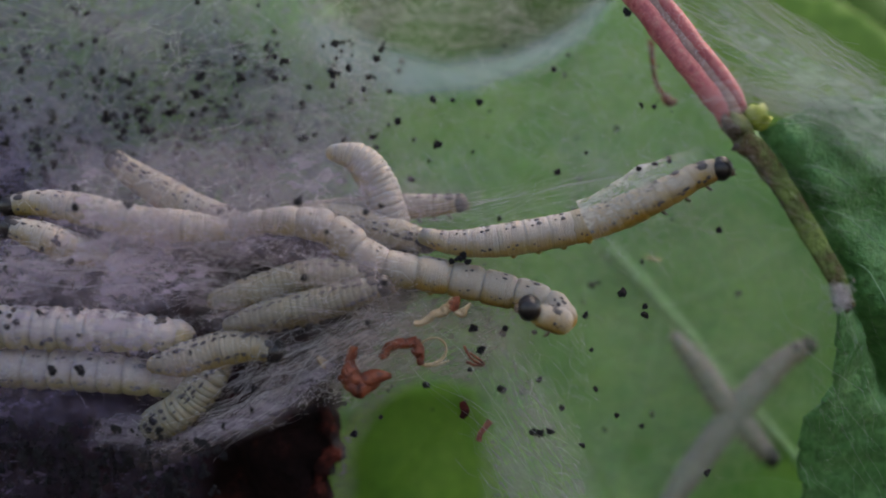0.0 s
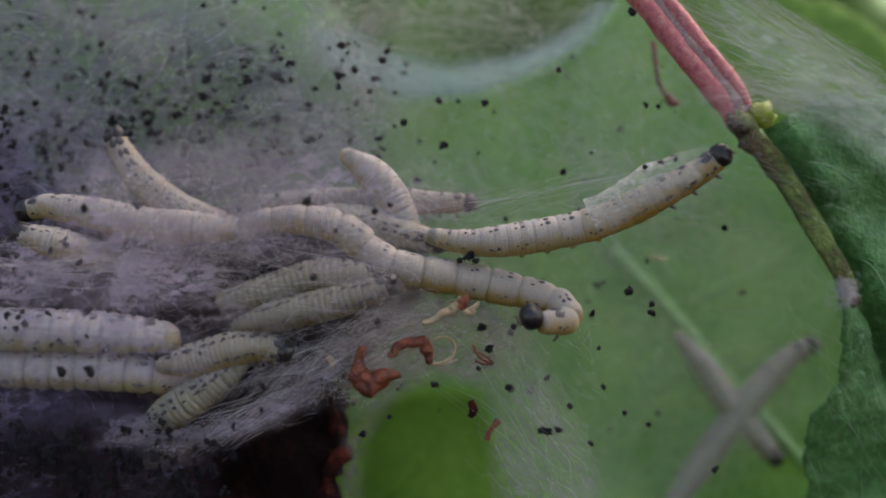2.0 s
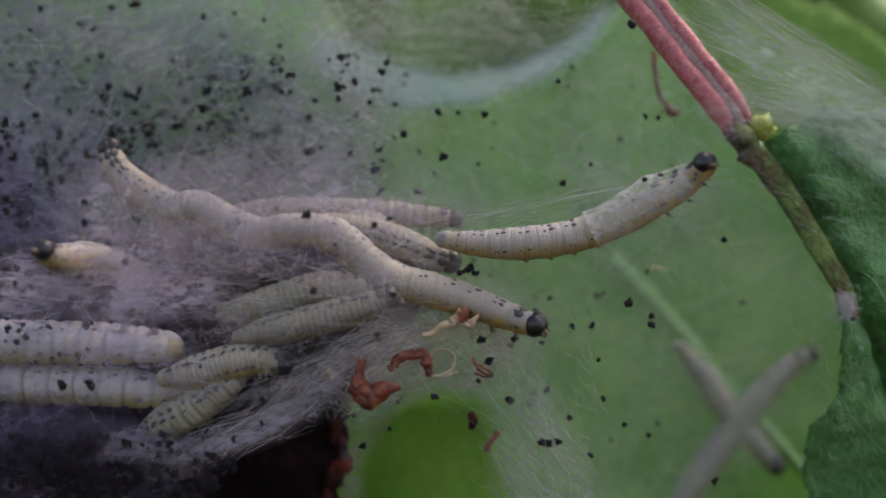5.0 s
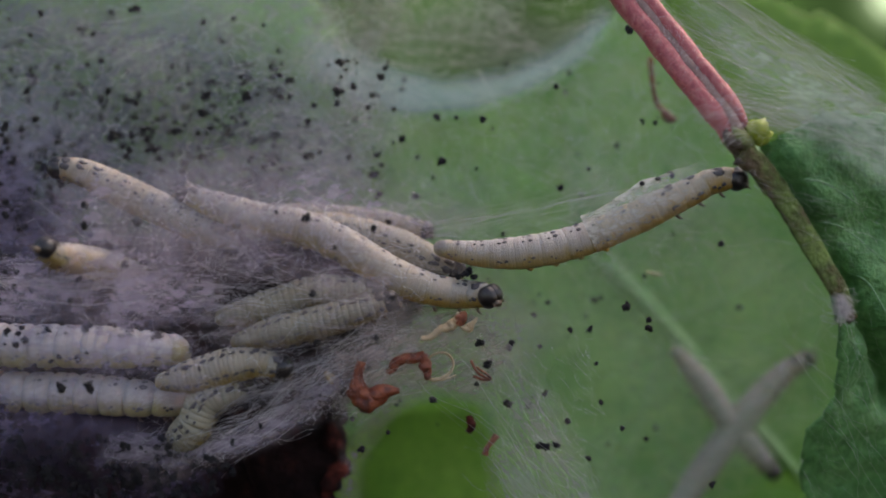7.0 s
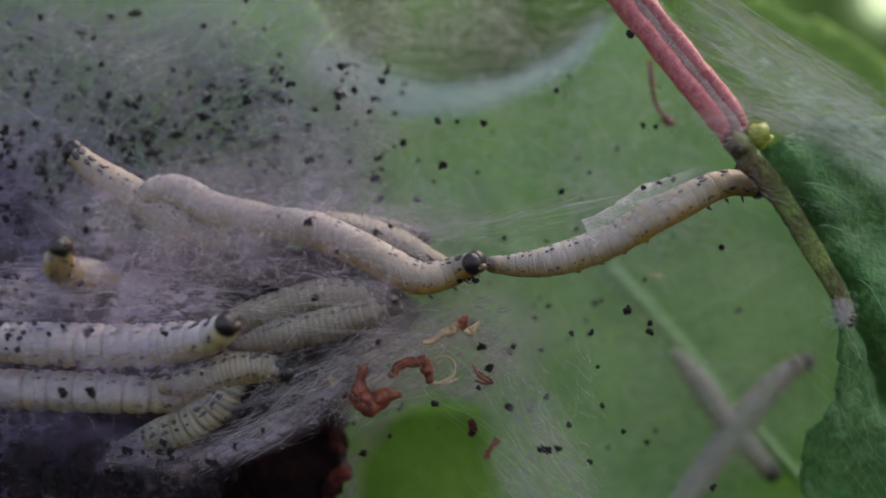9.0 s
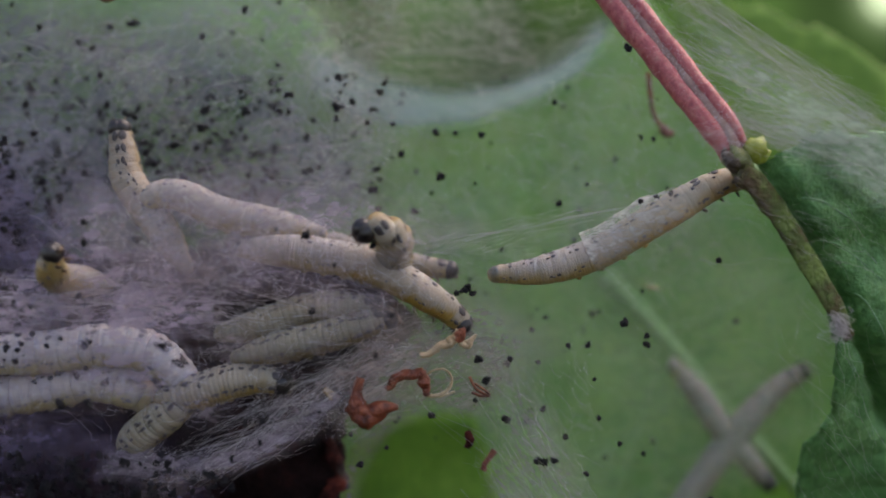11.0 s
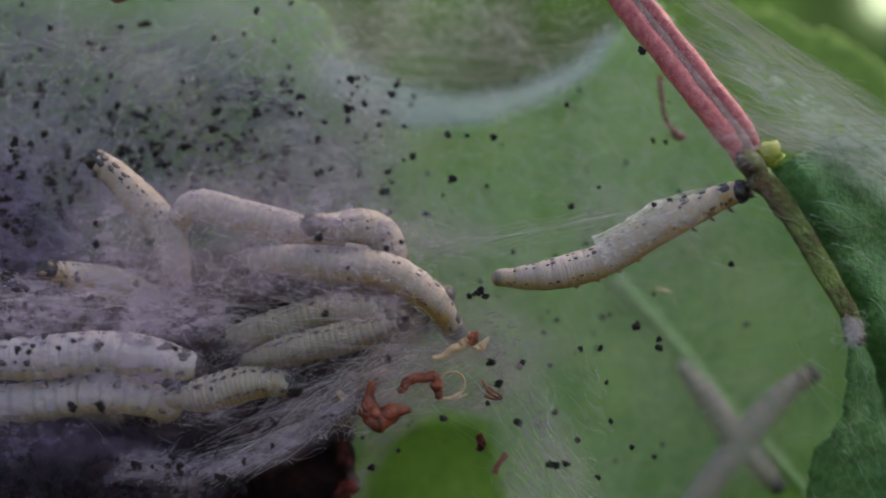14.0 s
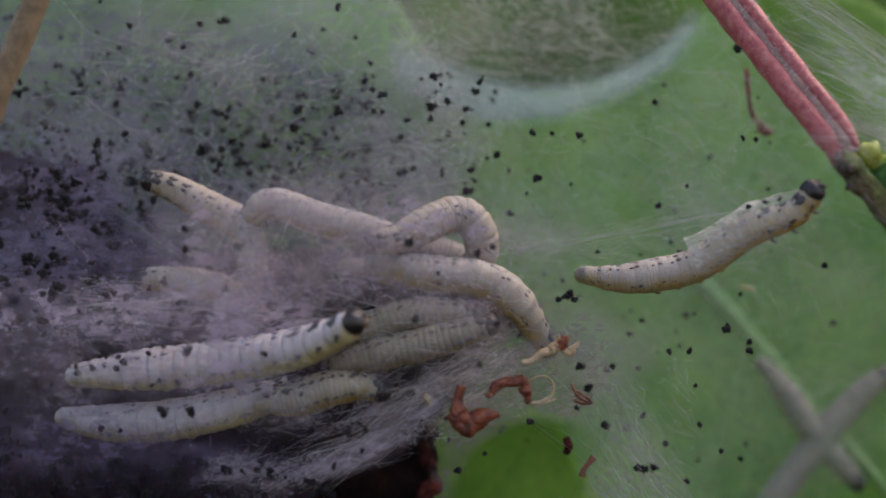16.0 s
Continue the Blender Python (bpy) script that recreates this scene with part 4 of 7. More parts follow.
for _ in range(400):
    u = rnd.uniform(-29, -13)
    spots.append(((u, rnd.uniform(-4.0, -1.6), -8.8 - rnd.random() * 5.5 + 0.12 * (u + 7) * rnd.random()), rnd.uniform(0.08, 0.20)))
for _ in range(110):
    u = rnd.uniform(-28, -11)
    clump(u, rnd.uniform(-5.9, -4.2), rnd.uniform(-13.0, -8.9) - 0.05 * (u + 20), rnd.uniform(0.11, 0.22))
for _ in range(110):
    clump(-22 - 11 * rnd.random(), rnd.uniform(-5.6, -1.2), rnd.uniform(-13, 4), rnd.uniform(0.10, 0.22))
for _ in range(90):
    spots.append(((rnd.uniform(-30, -18), rnd.uniform(-6.0, -4.0), rnd.uniform(-5.5, 0.5)), rnd.uniform(0.08, 0.19)))
for _ in range(18):
    spots.append(((rnd.uniform(-25, -2), rnd.uniform(-6.2, -5.4), rnd.uniform(-8.5, 2.0)), rnd.uniform(0.06, 0.15)))
crumbs(spots, "black frass crumbs scattered over the silk and dead leaf")


# ---- silk ----
def threads(name, lines, r, label):
    """Many fine threads joined to one mesh; lines are lists of mm points."""
    vs, fs = [], []
    for line in lines:
        q = r * rnd.uniform(0.6, 1.5)
        base = len(vs)
        for i, p in enumerate(line):
            for k in range(3):
                a = math.tau * k / 3 + 0.5
                vs.append(((p[0] + math.cos(a) * q * 0.7) / 1000, (p[1] + math.sin(a) * q) / 1000, (p[2] + math.cos(a + 1.2) * q) / 1000))
            if i:
                b = base + 3 * i
                for k in range(3):
                    fs.append((b + k - 3, b + (k + 1) % 3 - 3, b + (k + 1) % 3, b + k))
    me = bpy.data.meshes.new(name)
    me.from_pydata(vs, [], fs)
    for q in me.polygons:
        q.use_smooth = True
    me.materials.append(THREAD)
    return tagged(new(name, me), label, "silk web", kind="stuff")


def strand(a, b, sag, wobble, n=9):
    """One thread from a to b."""
    a, b = Vector(a), Vector(b)
    s = rnd.uniform(0, 99)
    out = []
    for i in range(n):
        t = i / (n - 1)
        p = a.lerp(b, t) + Vector((0, 0.3, -1)) * sag * 4 * t * (1 - t)
        out.append(p + Vector((noise.noise(Vector((s, t * 2.5, 0))), noise.noise(Vector((s, t * 2.5, 9))), noise.noise(Vector((s, t * 2.5, 5))))) * wobble)
    return out


def between(p0, p1, q0, q1, count, sag=0.0, wobble=0.4, deep=1.0, n=9):
    """Threads from the stretch p0-p1 to the stretch q0-q1."""
    out = []
    for _ in range(count):
        a = Vector(p0).lerp(Vector(p1), rnd.random()) + Vector((0, rnd.uniform(-deep, deep), 0))
        b = Vector(q0).lerp(Vector(q1), rnd.random()) + Vector((0, rnd.uniform(-deep, deep), 0))
        out.append(strand(a, b, sag * rnd.uniform(-0.5, 1), wobble * rnd.uniform(0.3, 1.4), n))
    return out


def tangle(c0, c1, count, length, deep, wobble=0.8, lean=None):
    """Threads in all directions (or about one) in a box from c0 to c1."""
    out = []
    for _ in range(count):
        p = Vector((rnd.uniform(c0[0], c1[0]), rnd.uniform(c0[1], c1[1]) + rnd.uniform(-deep, deep), rnd.uniform(c0[2], c1[2])))
        a = rnd.uniform(0, math.tau) if lean is None else radians(lean + rnd.gauss(0, 16))
        d = Vector((math.cos(a), rnd.uniform(-0.15, 0.15), math.sin(a))) * length * rnd.uniform(0.4, 1.3)
        out.append(strand(p - d / 2, p + d / 2, 0, wobble * rnd.uniform(0.4, 1.5), 8))
    return out


def heap_depth(x, z):
    return 0.6 + wave(x, z, 4, 0.8, 31) + wave(x, z, 1.3, 0.3, 32)


def back_depth(x, z):
    return 2.2 + wave(x, z, 7, 1.6, 41)


def web(outline, depth, mat, label, thinning=2.5, step=0.7, name="silk_sheet"):
    return tagged(sheet(name, outline, depth, step, mat, thinning=thinning), label, "silk web")


web([(-35.74, 2.40, 22.78), (-8.04, 2.40, 22.78), (-6.40, 2.40, 12.89), (-2.77, 2.40, 10.91), (2.50, 2.40, 10.65), (7.12, 2.40, 12.07), (10.75, 2.40, 16.52), (13.05, 2.40, 12.56), (17.01, 2.40, 7.28), (17.67, 2.40, 2.67), (10.42, 2.40, -0.96), (-2.77, 2.40, -0.63), (-12.66, 2.40, 0.03), (-35.74, 2.40, 0.36)], back_depth, FILM_BACK, "thin hazy sheet of silk stretched before the leaf", 5)
web([(-41.35, 5.00, 20.00), (-24.00, 5.00, 19.00), (-13.50, 5.00, 16.80), (-5.63, 5.00, 12.00), (-2.20, 5.00, 8.28), (-0.82, 5.00, 3.81), (-9.75, 5.00, -2.71), (-23.49, 5.00, -2.71), (-41.35, 5.00, -2.03)], lambda x, z: 4.6 + wave(x, z, 6, 1.2, 43), FILM_GREY_SHADED, "dense sheet of silk full of frass, darkened grey as shade", 4)
web([(-38.55, 0.60, 1.95), (-23.18, 0.60, 0.99), (-16.78, 0.60, 0.35), (-14.54, 0.60, -0.29), (-9.73, 0.60, 0.35), (-4.61, 0.60, -1.25), (2.43, 0.60, -3.33), (2.43, 0.60, -4.77), (-2.05, 0.60, -7.33), (-5.89, 0.60, -9.73), (-9.73, 0.60, -10.53), (-18.70, 0.60, -9.57), (-25.10, 0.60, -9.89), (-38.55, 0.60, -10.85)], heap_depth, FILM_HEAP, "spun silk sheet under the heap of caterpillars", 1.5, 0.5)
web([(-18.19, -3.00, -12.02), (-14.58, -3.00, -10.06), (-10.36, -3.00, -8.25), (-7.35, -3.00, -5.24), (-3.73, -3.00, -3.13), (1.84, -3.00, -2.92), (2.44, -3.00, -4.04), (-1.33, -3.00, -6.14), (-4.94, -3.00, -8.64), (-8.55, -3.00, -10.06), (-11.57, -3.00, -11.17), (-15.18, -3.00, -12.32)], lambda x, z: -3.0 + wave(x, z, 3, 0.7, 51) + wave(x, z, 1.2, 0.25, 52), FILM_MID, "silk sheet drawn tight in slanting folds", 0.9, 0.4)
web([(-36.00, -3.40, 0.48), (-21.05, -3.40, 0.18), (-15.97, -3.40, -0.12), (-11.48, -3.40, -0.72), (-11.18, -3.40, -2.66), (-14.18, -3.40, -3.56), (-20.45, -3.40, -3.32), (-36.00, -3.40, -3.56)], lambda x, z: -3.3 + wave(x, z, 3, 0.6, 53), FILM_PALE, "pale matted silk between the caterpillars", 1.0, 0.4)
web([(-18.20, -4.80, 2.07), (-10.62, -4.80, 1.92), (-5.37, -4.80, 0.47), (-1.28, -4.80, -0.85), (-3.62, -4.80, -1.87), (-10.62, -4.80, -1.43), (-17.62, -4.80, -0.41)], lambda x, z: -4.7 + wave(x, z, 3, 0.4, 55), FILM_VEIL, "wisps of silk round the caterpillars", 0.8, 0.4)
web([(-17.87, -3.60, -8.90), (-15.78, -3.60, -8.70), (-13.69, -3.60, -9.19), (-11.01, -3.60, -8.74), (-8.33, -3.60, -7.23), (-5.65, -3.60, -5.60), (-4.45, -3.60, -6.10), (-5.93, -3.60, -7.97), (-7.72, -3.60, -9.32), (-10.10, -3.60, -10.32), (-12.79, -3.60, -11.00), (-15.47, -3.60, -11.30), (-18.50, -3.60, -10.80)], lambda x, z: -3.6 + wave(x, z, 3, 0.5, 56), FILM_HAMMOCK, "mauve hammock of silk beside the dead leaf", 0.7, 0.3)
web([(-7.43, -2.40, -6.36), (-4.38, -2.40, -2.71), (-1.34, -2.40, -1.19), (2.31, -2.40, -2.10), (4.44, -2.40, -4.54), (3.83, -2.40, -6.67), (2.01, -2.40, -8.03), (-0.43, -2.40, -7.64), (-2.86, -2.40, -9.04), (-5.45, -2.40, -9.86)], lambda x, z: -2.2 + wave(x, z, 3, 0.5, 58), FILM_GATHER, "grey silk behind the dried flowers", 1.0, 0.4)
web([(-38.80, 1.00, 7.77), (-24.30, 1.00, 7.28), (-21.72, 1.00, 4.54), (-18.50, 1.00, 2.29), (-18.82, 1.00, 0.03), (-38.80, 1.00, -0.61)], lambda x, z: 0.9 + wave(x, z, 4, 0.8, 57), FILM_MAUVE, "mauve-grey silk clotted with frass", 1.6, 0.5)
web([(-38.00, -0.50, 5.20), (-28.00, -0.50, 4.90), (-24.50, -0.50, 3.80), (-22.20, -0.50, 2.20), (-19.50, -0.50, 1.20), (-16.60, -0.50, 0.40), (-17.00, -0.50, -1.20), (-22.00, -0.50, -2.00), (-38.00, -0.50, -2.20)], lambda x, z: -0.5 + wave(x, z, 4, 0.4, 59), FILM_MAUVE, "mauve silk beside the small cream caterpillar", 1.8, 0.5)
web([(-5.03, -2.00, -3.03), (2.33, -2.00, -2.88), (4.78, -2.00, -4.87), (6.92, -2.00, -7.94), (8.46, -2.00, -11.00), (10.30, -2.00, -15.90), (2.63, -2.00, -15.90), (2.02, -2.00, -9.78), (1.65, -2.00, -7.94), (-0.43, -2.00, -7.63), (-3.80, -2.00, -9.16), (-5.64, -2.00, -9.78)], lambda x, z: -1.6 + wave(x, z, 5, 0.8, 45), FILM_FAN, "thin fan of silk spread below the dried flowers", 1.2, 0.5)
web([(-2.84, 4.00, 3.41), (7.64, 4.00, 4.77), (18.12, 4.00, 6.12), (23.53, 4.00, 0.71), (25.22, 4.00, -4.02), (23.53, 4.00, -10.79), (14.07, 4.00, -18.23), (7.30, 4.00, -18.23), (2.57, 4.00, -6.73), (-0.14, 4.00, -1.32)], lambda x, z: 4.2 + wave(x, z, 6, 1.0, 46), FILM_HAZE, "very thin silk sheet over the leaf", 2.5)
web([(-9.31, 8.00, 15.12), (-5.89, 8.00, 14.94), (-3.02, 8.00, 13.33), (0.57, 8.00, 12.54), (4.17, 8.00, 12.97), (7.76, 8.00, 14.59), (10.81, 8.00, 17.46), (12.07, 8.00, 15.84), (9.92, 8.00, 12.79), (6.68, 8.00, 10.81), (2.37, 8.00, 9.20), (-2.30, 8.00, 8.84), (-6.25, 8.00, 9.74), (-9.13, 8.00, 11.89)], lambda x, z: 10.0 + wave(x, z, 5, 0.6, 47), FILM_SKY_SHEEN, "band of matted silk along the leaf edge, tinted blue as sky reflection", 1.3, 0.5, "silk_roll")
web([(9.62, -5.80, 17.21), (11.05, -5.80, 16.64), (12.63, -5.80, 14.06), (15.92, -5.80, 12.34), (19.36, -5.80, 10.39), (22.79, -5.80, 8.68), (29.09, -5.80, 5.47), (30.52, -5.80, 0.03), (22.22, -5.80, 2.89), (18.78, -5.80, 5.12), (17.01, -5.80, 6.27), (15.06, -5.80, 8.05), (12.63, -5.80, 10.91)], lambda x, z: -6.8 + wave(x, z, 6, 0.3, 48), FILM_SIDE, "silk sheet stretched from the leaf stalk", 1.6)
web([(-34.48, -5.80, 0.46), (-20.45, -5.80, 0.74), (-20.45, -5.80, 4.32), (-16.72, -5.80, 6.18), (-13.00, -5.80, 6.47), (-4.12, -5.80, 5.90), (0.17, -5.80, 3.75), (1.60, -5.80, 1.17), (1.03, -5.80, -0.83), (-2.41, -5.80, -0.77), (-7.56, -5.80, -0.89), (-10.71, -5.80, -1.69), (-12.43, -5.80, -3.41), (-10.42, -5.80, -4.84), (-8.99, -5.80, -6.84), (-11.00, -5.80, -7.99), (-19.59, -5.80, -7.13), (-34.48, -5.80, -6.84)], lambda x, z: -5.9 + wave(x, z, 4, 0.4, 49), FILM_VEIL, "gauzy veil of silk over the caterpillars", 2.2, 0.6, "silk_veil")

web([(-13.08, -5.3, -1.35), (-10.47, -5.3, -0.13), (-6.41, -5.3, 0.1), (-2.34, -5.3, -0.77), (0.57, -5.3, -2.52), (-0.01, -5.3, -3.97), (-4.08, -5.3, -4.84), (-7.57, -5.3, -5.42), (-11.05, -5.3, -4.83), (-13.08, -5.3, -3.67)], lambda x, z: -5.3 + wave(x, z, 3, 0.4, 71), FILM_DRAWN, "streaked silk drawn over the olive caterpillars", 1.0, 0.4)
web([(-4.27, -2.6, 0.99), (-0.61, -2.6, 1.29), (3.66, -2.6, 0.07), (7.01, -2.6, -2.07), (7.62, -2.6, -4.51), (5.48, -2.6, -6.95), (2.43, -2.6, -6.95), (-0.62, -2.6, -5.11), (-3.67, -2.6, -2.67)], lambda x, z: -1.9 + wave(x, z, 3, 0.3, 72), FILM_GAUZE, "soft silk haze round the tips of the caterpillars", 2.2, 0.6)
web([(-34.97, 3.4, 12.18), (-24.24, 3.4, 11.23), (-19.52, 3.4, 9.57), (-15.47, 3.4, 7.55), (-13.43, 3.4, 4.51), (-17.78, 3.4, 1.11), (-34.85, 3.4, 0.39)], lambda x, z: 3.4 + wave(x, z, 4, 0.6, 73), FILM_MAUVE, "mauve matted silk behind the frass", 4.0, 0.6)
# Dark sheet placed in front to dim the lowest caterpillars.
web([(-31.85, -5.4, -5.21), (-20.83, -5.4, -5.36), (-16.77, -5.4, -6.66), (-13.0, -5.4, -7.82), (-13.86, -5.4, -9.84), (-19.07, -5.4, -10.71), (-31.82, -5.4, -10.71)], lambda x, z: -5.4 + wave(x, z, 3, 0.4, 74), FILM_DIMMED, "silk before the lowest caterpillars, darkened to dim them", 1.8, 0.5)
web([(-6.16, 1.5, -11.08), (-4.86, 1.5, -9.29), (-1.92, 1.5, -8.31), (-2.9, 1.5, -9.77), (-4.04, 1.5, -11.73), (-4.2, 1.5, -15.31), (-6.16, 1.5, -15.31)], lambda x, z: 1.5 + wave(x, z, 3, 0.3, 75), FILM_NEST, "pale silk at the edge of the dead leaf", 0.8, 0.4)
web([(-8.46, 6.5, 18.73), (-0.68, 6.5, 18.73), (-1.39, 6.5, 15.19), (-2.8, 6.5, 12.71), (-2.1, 6.5, 10.59), (-3.51, 6.5, 8.11), (-5.99, 6.5, 7.4), (-7.75, 6.5, 10.23), (-8.63, 6.5, 14.48)], lambda x, z: 6.5 + wave(x, z, 4, 0.6, 76), FILM_NEST, "pinkish grey silk beside the leaf notch", 1.6, 0.6)
web([(-11.77, 2.8, 12.11), (-7.42, 2.8, 12.79), (-2.74, 2.8, 11.45), (-0.73, 2.8, 8.1), (-1.4, 2.8, 4.41), (-6.08, 2.8, 3.41), (-11.09, 2.8, 4.41), (-12.76, 2.8, 8.09)], lambda x, z: 2.8 + wave(x, z, 4, 0.6, 77), FILM_CLOUD, "pale grey cloud of silk behind the upper caterpillars", 3.0, 0.6)
web([(-18.50, 5.80, 19.23), (-12.56, 5.80, 19.24), (-6.27, 5.80, 19.24), (-4.87, 5.80, 14.33), (-6.27, 5.80, 10.13), (-12.21, 5.80, 10.13), (-18.15, 5.80, 13.63)], lambda x, z: 5.8 + wave(x, z, 4, 0.6, 78), FILM_CLOUD, "thin grey silk across the upper leaf", 2.5, 0.6)
web([(-37.21, -1.50, -7.39), (-21.14, -1.50, -8.01), (-14.96, -1.50, -8.20), (-11.87, -1.50, -8.50), (-8.90, -1.50, -8.80), (-8.60, -1.50, -10.00), (-10.40, -1.50, -11.20), (-11.90, -1.50, -12.70), (-12.70, -1.50, -15.73), (-37.21, -1.50, -15.73)], lambda x, z: -1.4 + wave(x, z, 3, 0.8, 61), FILM_DIMMED, "silk over the dead leaf, full of frass, darkened as shade", 2.0, 0.5)

web([(-11.97, -1.00, 3.46), (-6.98, -1.00, 4.08), (-2.00, -1.00, 3.93), (2.99, -1.00, 3.30), (3.62, -1.00, 1.74), (-0.75, -1.00, 0.97), (-5.74, -1.00, 1.28), (-11.35, -1.00, 0.97)], lambda x, z: -1.5 + wave(x, z, 4, 0.2, 65), FILM_GAUZE, "soft gauze of silk behind the upper caterpillars", 1.2, 0.6)
web([(-18.66, -6.00, 2.88), (-16.66, -6.00, 5.16), (-12.95, -6.00, 6.16), (-8.67, -6.00, 5.73), (-6.39, -6.00, 4.02), (-6.11, -6.00, 1.74), (-7.25, -6.00, 0.31), (-10.96, -6.00, -1.11), (-17.23, -6.00, -0.26)], lambda x, z: -6.2 + wave(x, z, 4, 0.2, 64), FILM_GAUZE, "soft gauze of silk over the upper caterpillars", 1.8, 0.6)

lines = []
# drawn over the heap, gathered at the dried flowers
lines += between(*[(-15.69, -4.40, -9.96), (-10.69, -4.40, -10.99)], *[(-6.60, -4.20, -3.51), (-0.71, -4.20, -4.69)], 10, 0.1, 0.9, 0.6, 10)
lines += between(*[(-13.63, -4.40, -5.85), (-10.69, -4.40, -10.55)], *[(-5.43, -4.20, -2.33), (0.47, -4.20, -4.10)], 9, 0.1, 0.8, 0.6, 10)
lines += between(*[(-25.97, -4.40, -0.56), (-14.81, -4.40, -2.91)], *[(-13.39, -4.20, 0.03), (-4.25, -4.20, -2.92)], 16, 0.0, 1.0, 0.6, 10)
lines += tangle(*[(-24.88, -4.20, 0.32), (-8.96, -4.20, -3.21)], 30, 5.0, 0.6, 1.0, 8)
lines += tangle(*[(-13.48, -3.80, 1.22), (-1.90, -3.80, -4.72)], 60, 4.0, 0.5, 1.4, 10)
lines += tangle(*[(-24.88, -4.20, 2.68), (-2.48, -4.20, -8.23)], 70, 3.5, 0.5, 0.9)
lines += [t[::2] for t in tangle(*[(-24.84, -4.30, 0.32), (-2.47, -4.30, -4.68)], 120, 1.8, 0.5, 0.7)]
lines += [t[::2] for t in tangle(*[(-15.83, -3.90, -4.71), (-4.27, -3.90, -9.75)], 50, 1.8, 0.6, 0.7, 20)]
lines += tangle(*[(-18.06, -6.10, 3.45), (-0.68, -6.10, -1.11)], 160, 2.0, 0.3, 1.0)
# cords: threads that cling together
for a, b, count in (([(-16.33, -4.20, -10.58), (-10.73, -4.20, -11.17)], [(-6.60, -4.20, -4.69), (-1.30, -4.20, -5.28)], 7), ([(-14.24, -4.30, -8.21), (-10.71, -4.30, -9.98)], [(-5.42, -4.30, -2.91), (0.47, -4.30, -3.50)], 7),
                    ([(-25.38, -4.40, -0.85), (-25.38, -4.40, -2.91)], [(-14.22, -4.40, -1.73), (-10.69, -4.40, 0.03)], 7),
                    ([(-13.34, -4.40, -0.85), (-8.93, -4.40, -3.50)], [(-4.82, -4.40, -1.15), (0.47, -4.40, -3.79)], 5)):
    for _ in range(count):
        p, q = Vector(a[0]).lerp(Vector(a[1]), rnd.random()), Vector(b[0]).lerp(Vector(b[1]), rnd.random())
        core = strand(p, q, 0, 1.3, 12)
        for _ in range(6):
            start, shift, ease = rnd.randrange(0, 5), Vector((rnd.gauss(0, 0.09), rnd.gauss(0, 0.09), rnd.gauss(0, 0.09))), rnd.uniform(0, 9)
            lines.append([c + shift * (1 + noise.noise(Vector((ease, i * 0.5, 0)))) for i, c in enumerate(core[start:start + rnd.randrange(6, 9)])])
threads("silk_threads", lines, 0.006, "fine white silk threads drawn over the caterpillars")

lines = [t[::2] for t in tangle(*[(-24.04, -6.10, 0.31), (-10.94, -6.10, -7.38)], 150, 1.2, 0.3, 0.9, 12)]
lines += [t[::2] for t in tangle(*[(-11.83, -4.60, -0.56), (-0.70, -4.60, -5.83)], 110, 1.2, 0.4, 0.9, 20)]
lines += [t[::2] for t in tangle(*[(-15.74, -4.20, -5.87), (-5.43, -4.20, -9.40)], 40, 1.3, 0.4, 0.8, 26)]
lines += [t[::2] for t in tangle(*[(-17.77, -6.10, 2.88), (-0.68, -6.10, -0.83)], 90, 1.0, 0.3, 0.9)]
lines += [t[::2] for t in tangle(*[(-17.50, -4.30, -8.90), (-11.20, -4.30, -10.60)], 90, 1.3, 0.4, 0.9, 22)]
lines += [t[::2] for t in tangle(*[(-10.50, -4.70, -5.20), (-5.00, -4.70, -8.20)], 90, 1.2, 0.3, 1.0, 28)]
threads("silk_fluff", lines, 0.006, "white fluff of silk over the caterpillars")

lines = between(*[(-4.32, -3.20, -3.57), (2.28, -3.20, -3.57)], *[(2.35, -1.50, -14.19), (9.15, -1.50, -14.19)], 4, 0.0, 1.6, 0.8, 12)
lines += between(*[(-5.54, -3.00, -7.50), (2.29, -3.00, -4.79)], *[(3.58, -1.50, -10.48), (7.29, -1.50, -14.19)], 3, 0.2, 1.6, 0.6, 12)
lines += between(*[(-6.75, -3.00, -6.29), (-4.34, -3.00, -9.00)], *[(-2.53, -3.00, -3.58), (2.29, -3.00, -4.79)], 9, 0.1, 1.0, 0.5, 12)
lines += tangle(*[(2.34, -1.60, -4.91), (8.51, -1.60, -13.55)], 120, 3.0, 0.6, 0.8, -58)
threads("silk_threads", lines, 0.005, "fan of fine silk threads below the dried flowers")

lines = tangle(*[(-7.40, 2.50, 15.22), (16.05, 2.50, -0.96)], 800, 7.0, 2.0, 1.0)
lines += tangle(*[(-25.89, 2.50, 14.56), (-4.76, 2.50, 3.33)], 450, 6.0, 2.0, 1.0)
lines += tangle(*[(7.13, 2.50, 4.66), (22.98, 2.50, -13.84)], 60, 6.0, 2.0, 1.0)
lines += between(*[(-4.41, -2.00, 1.26), (3.55, -2.00, 1.26)], *[(5.30, -3.00, 3.34), (15.54, -3.00, 4.55)], 24, 0.1, 0.4, 0.6, 9)
threads("silk_threads", lines, 0.0036, "loose criss-cross silk threads before the leaf")

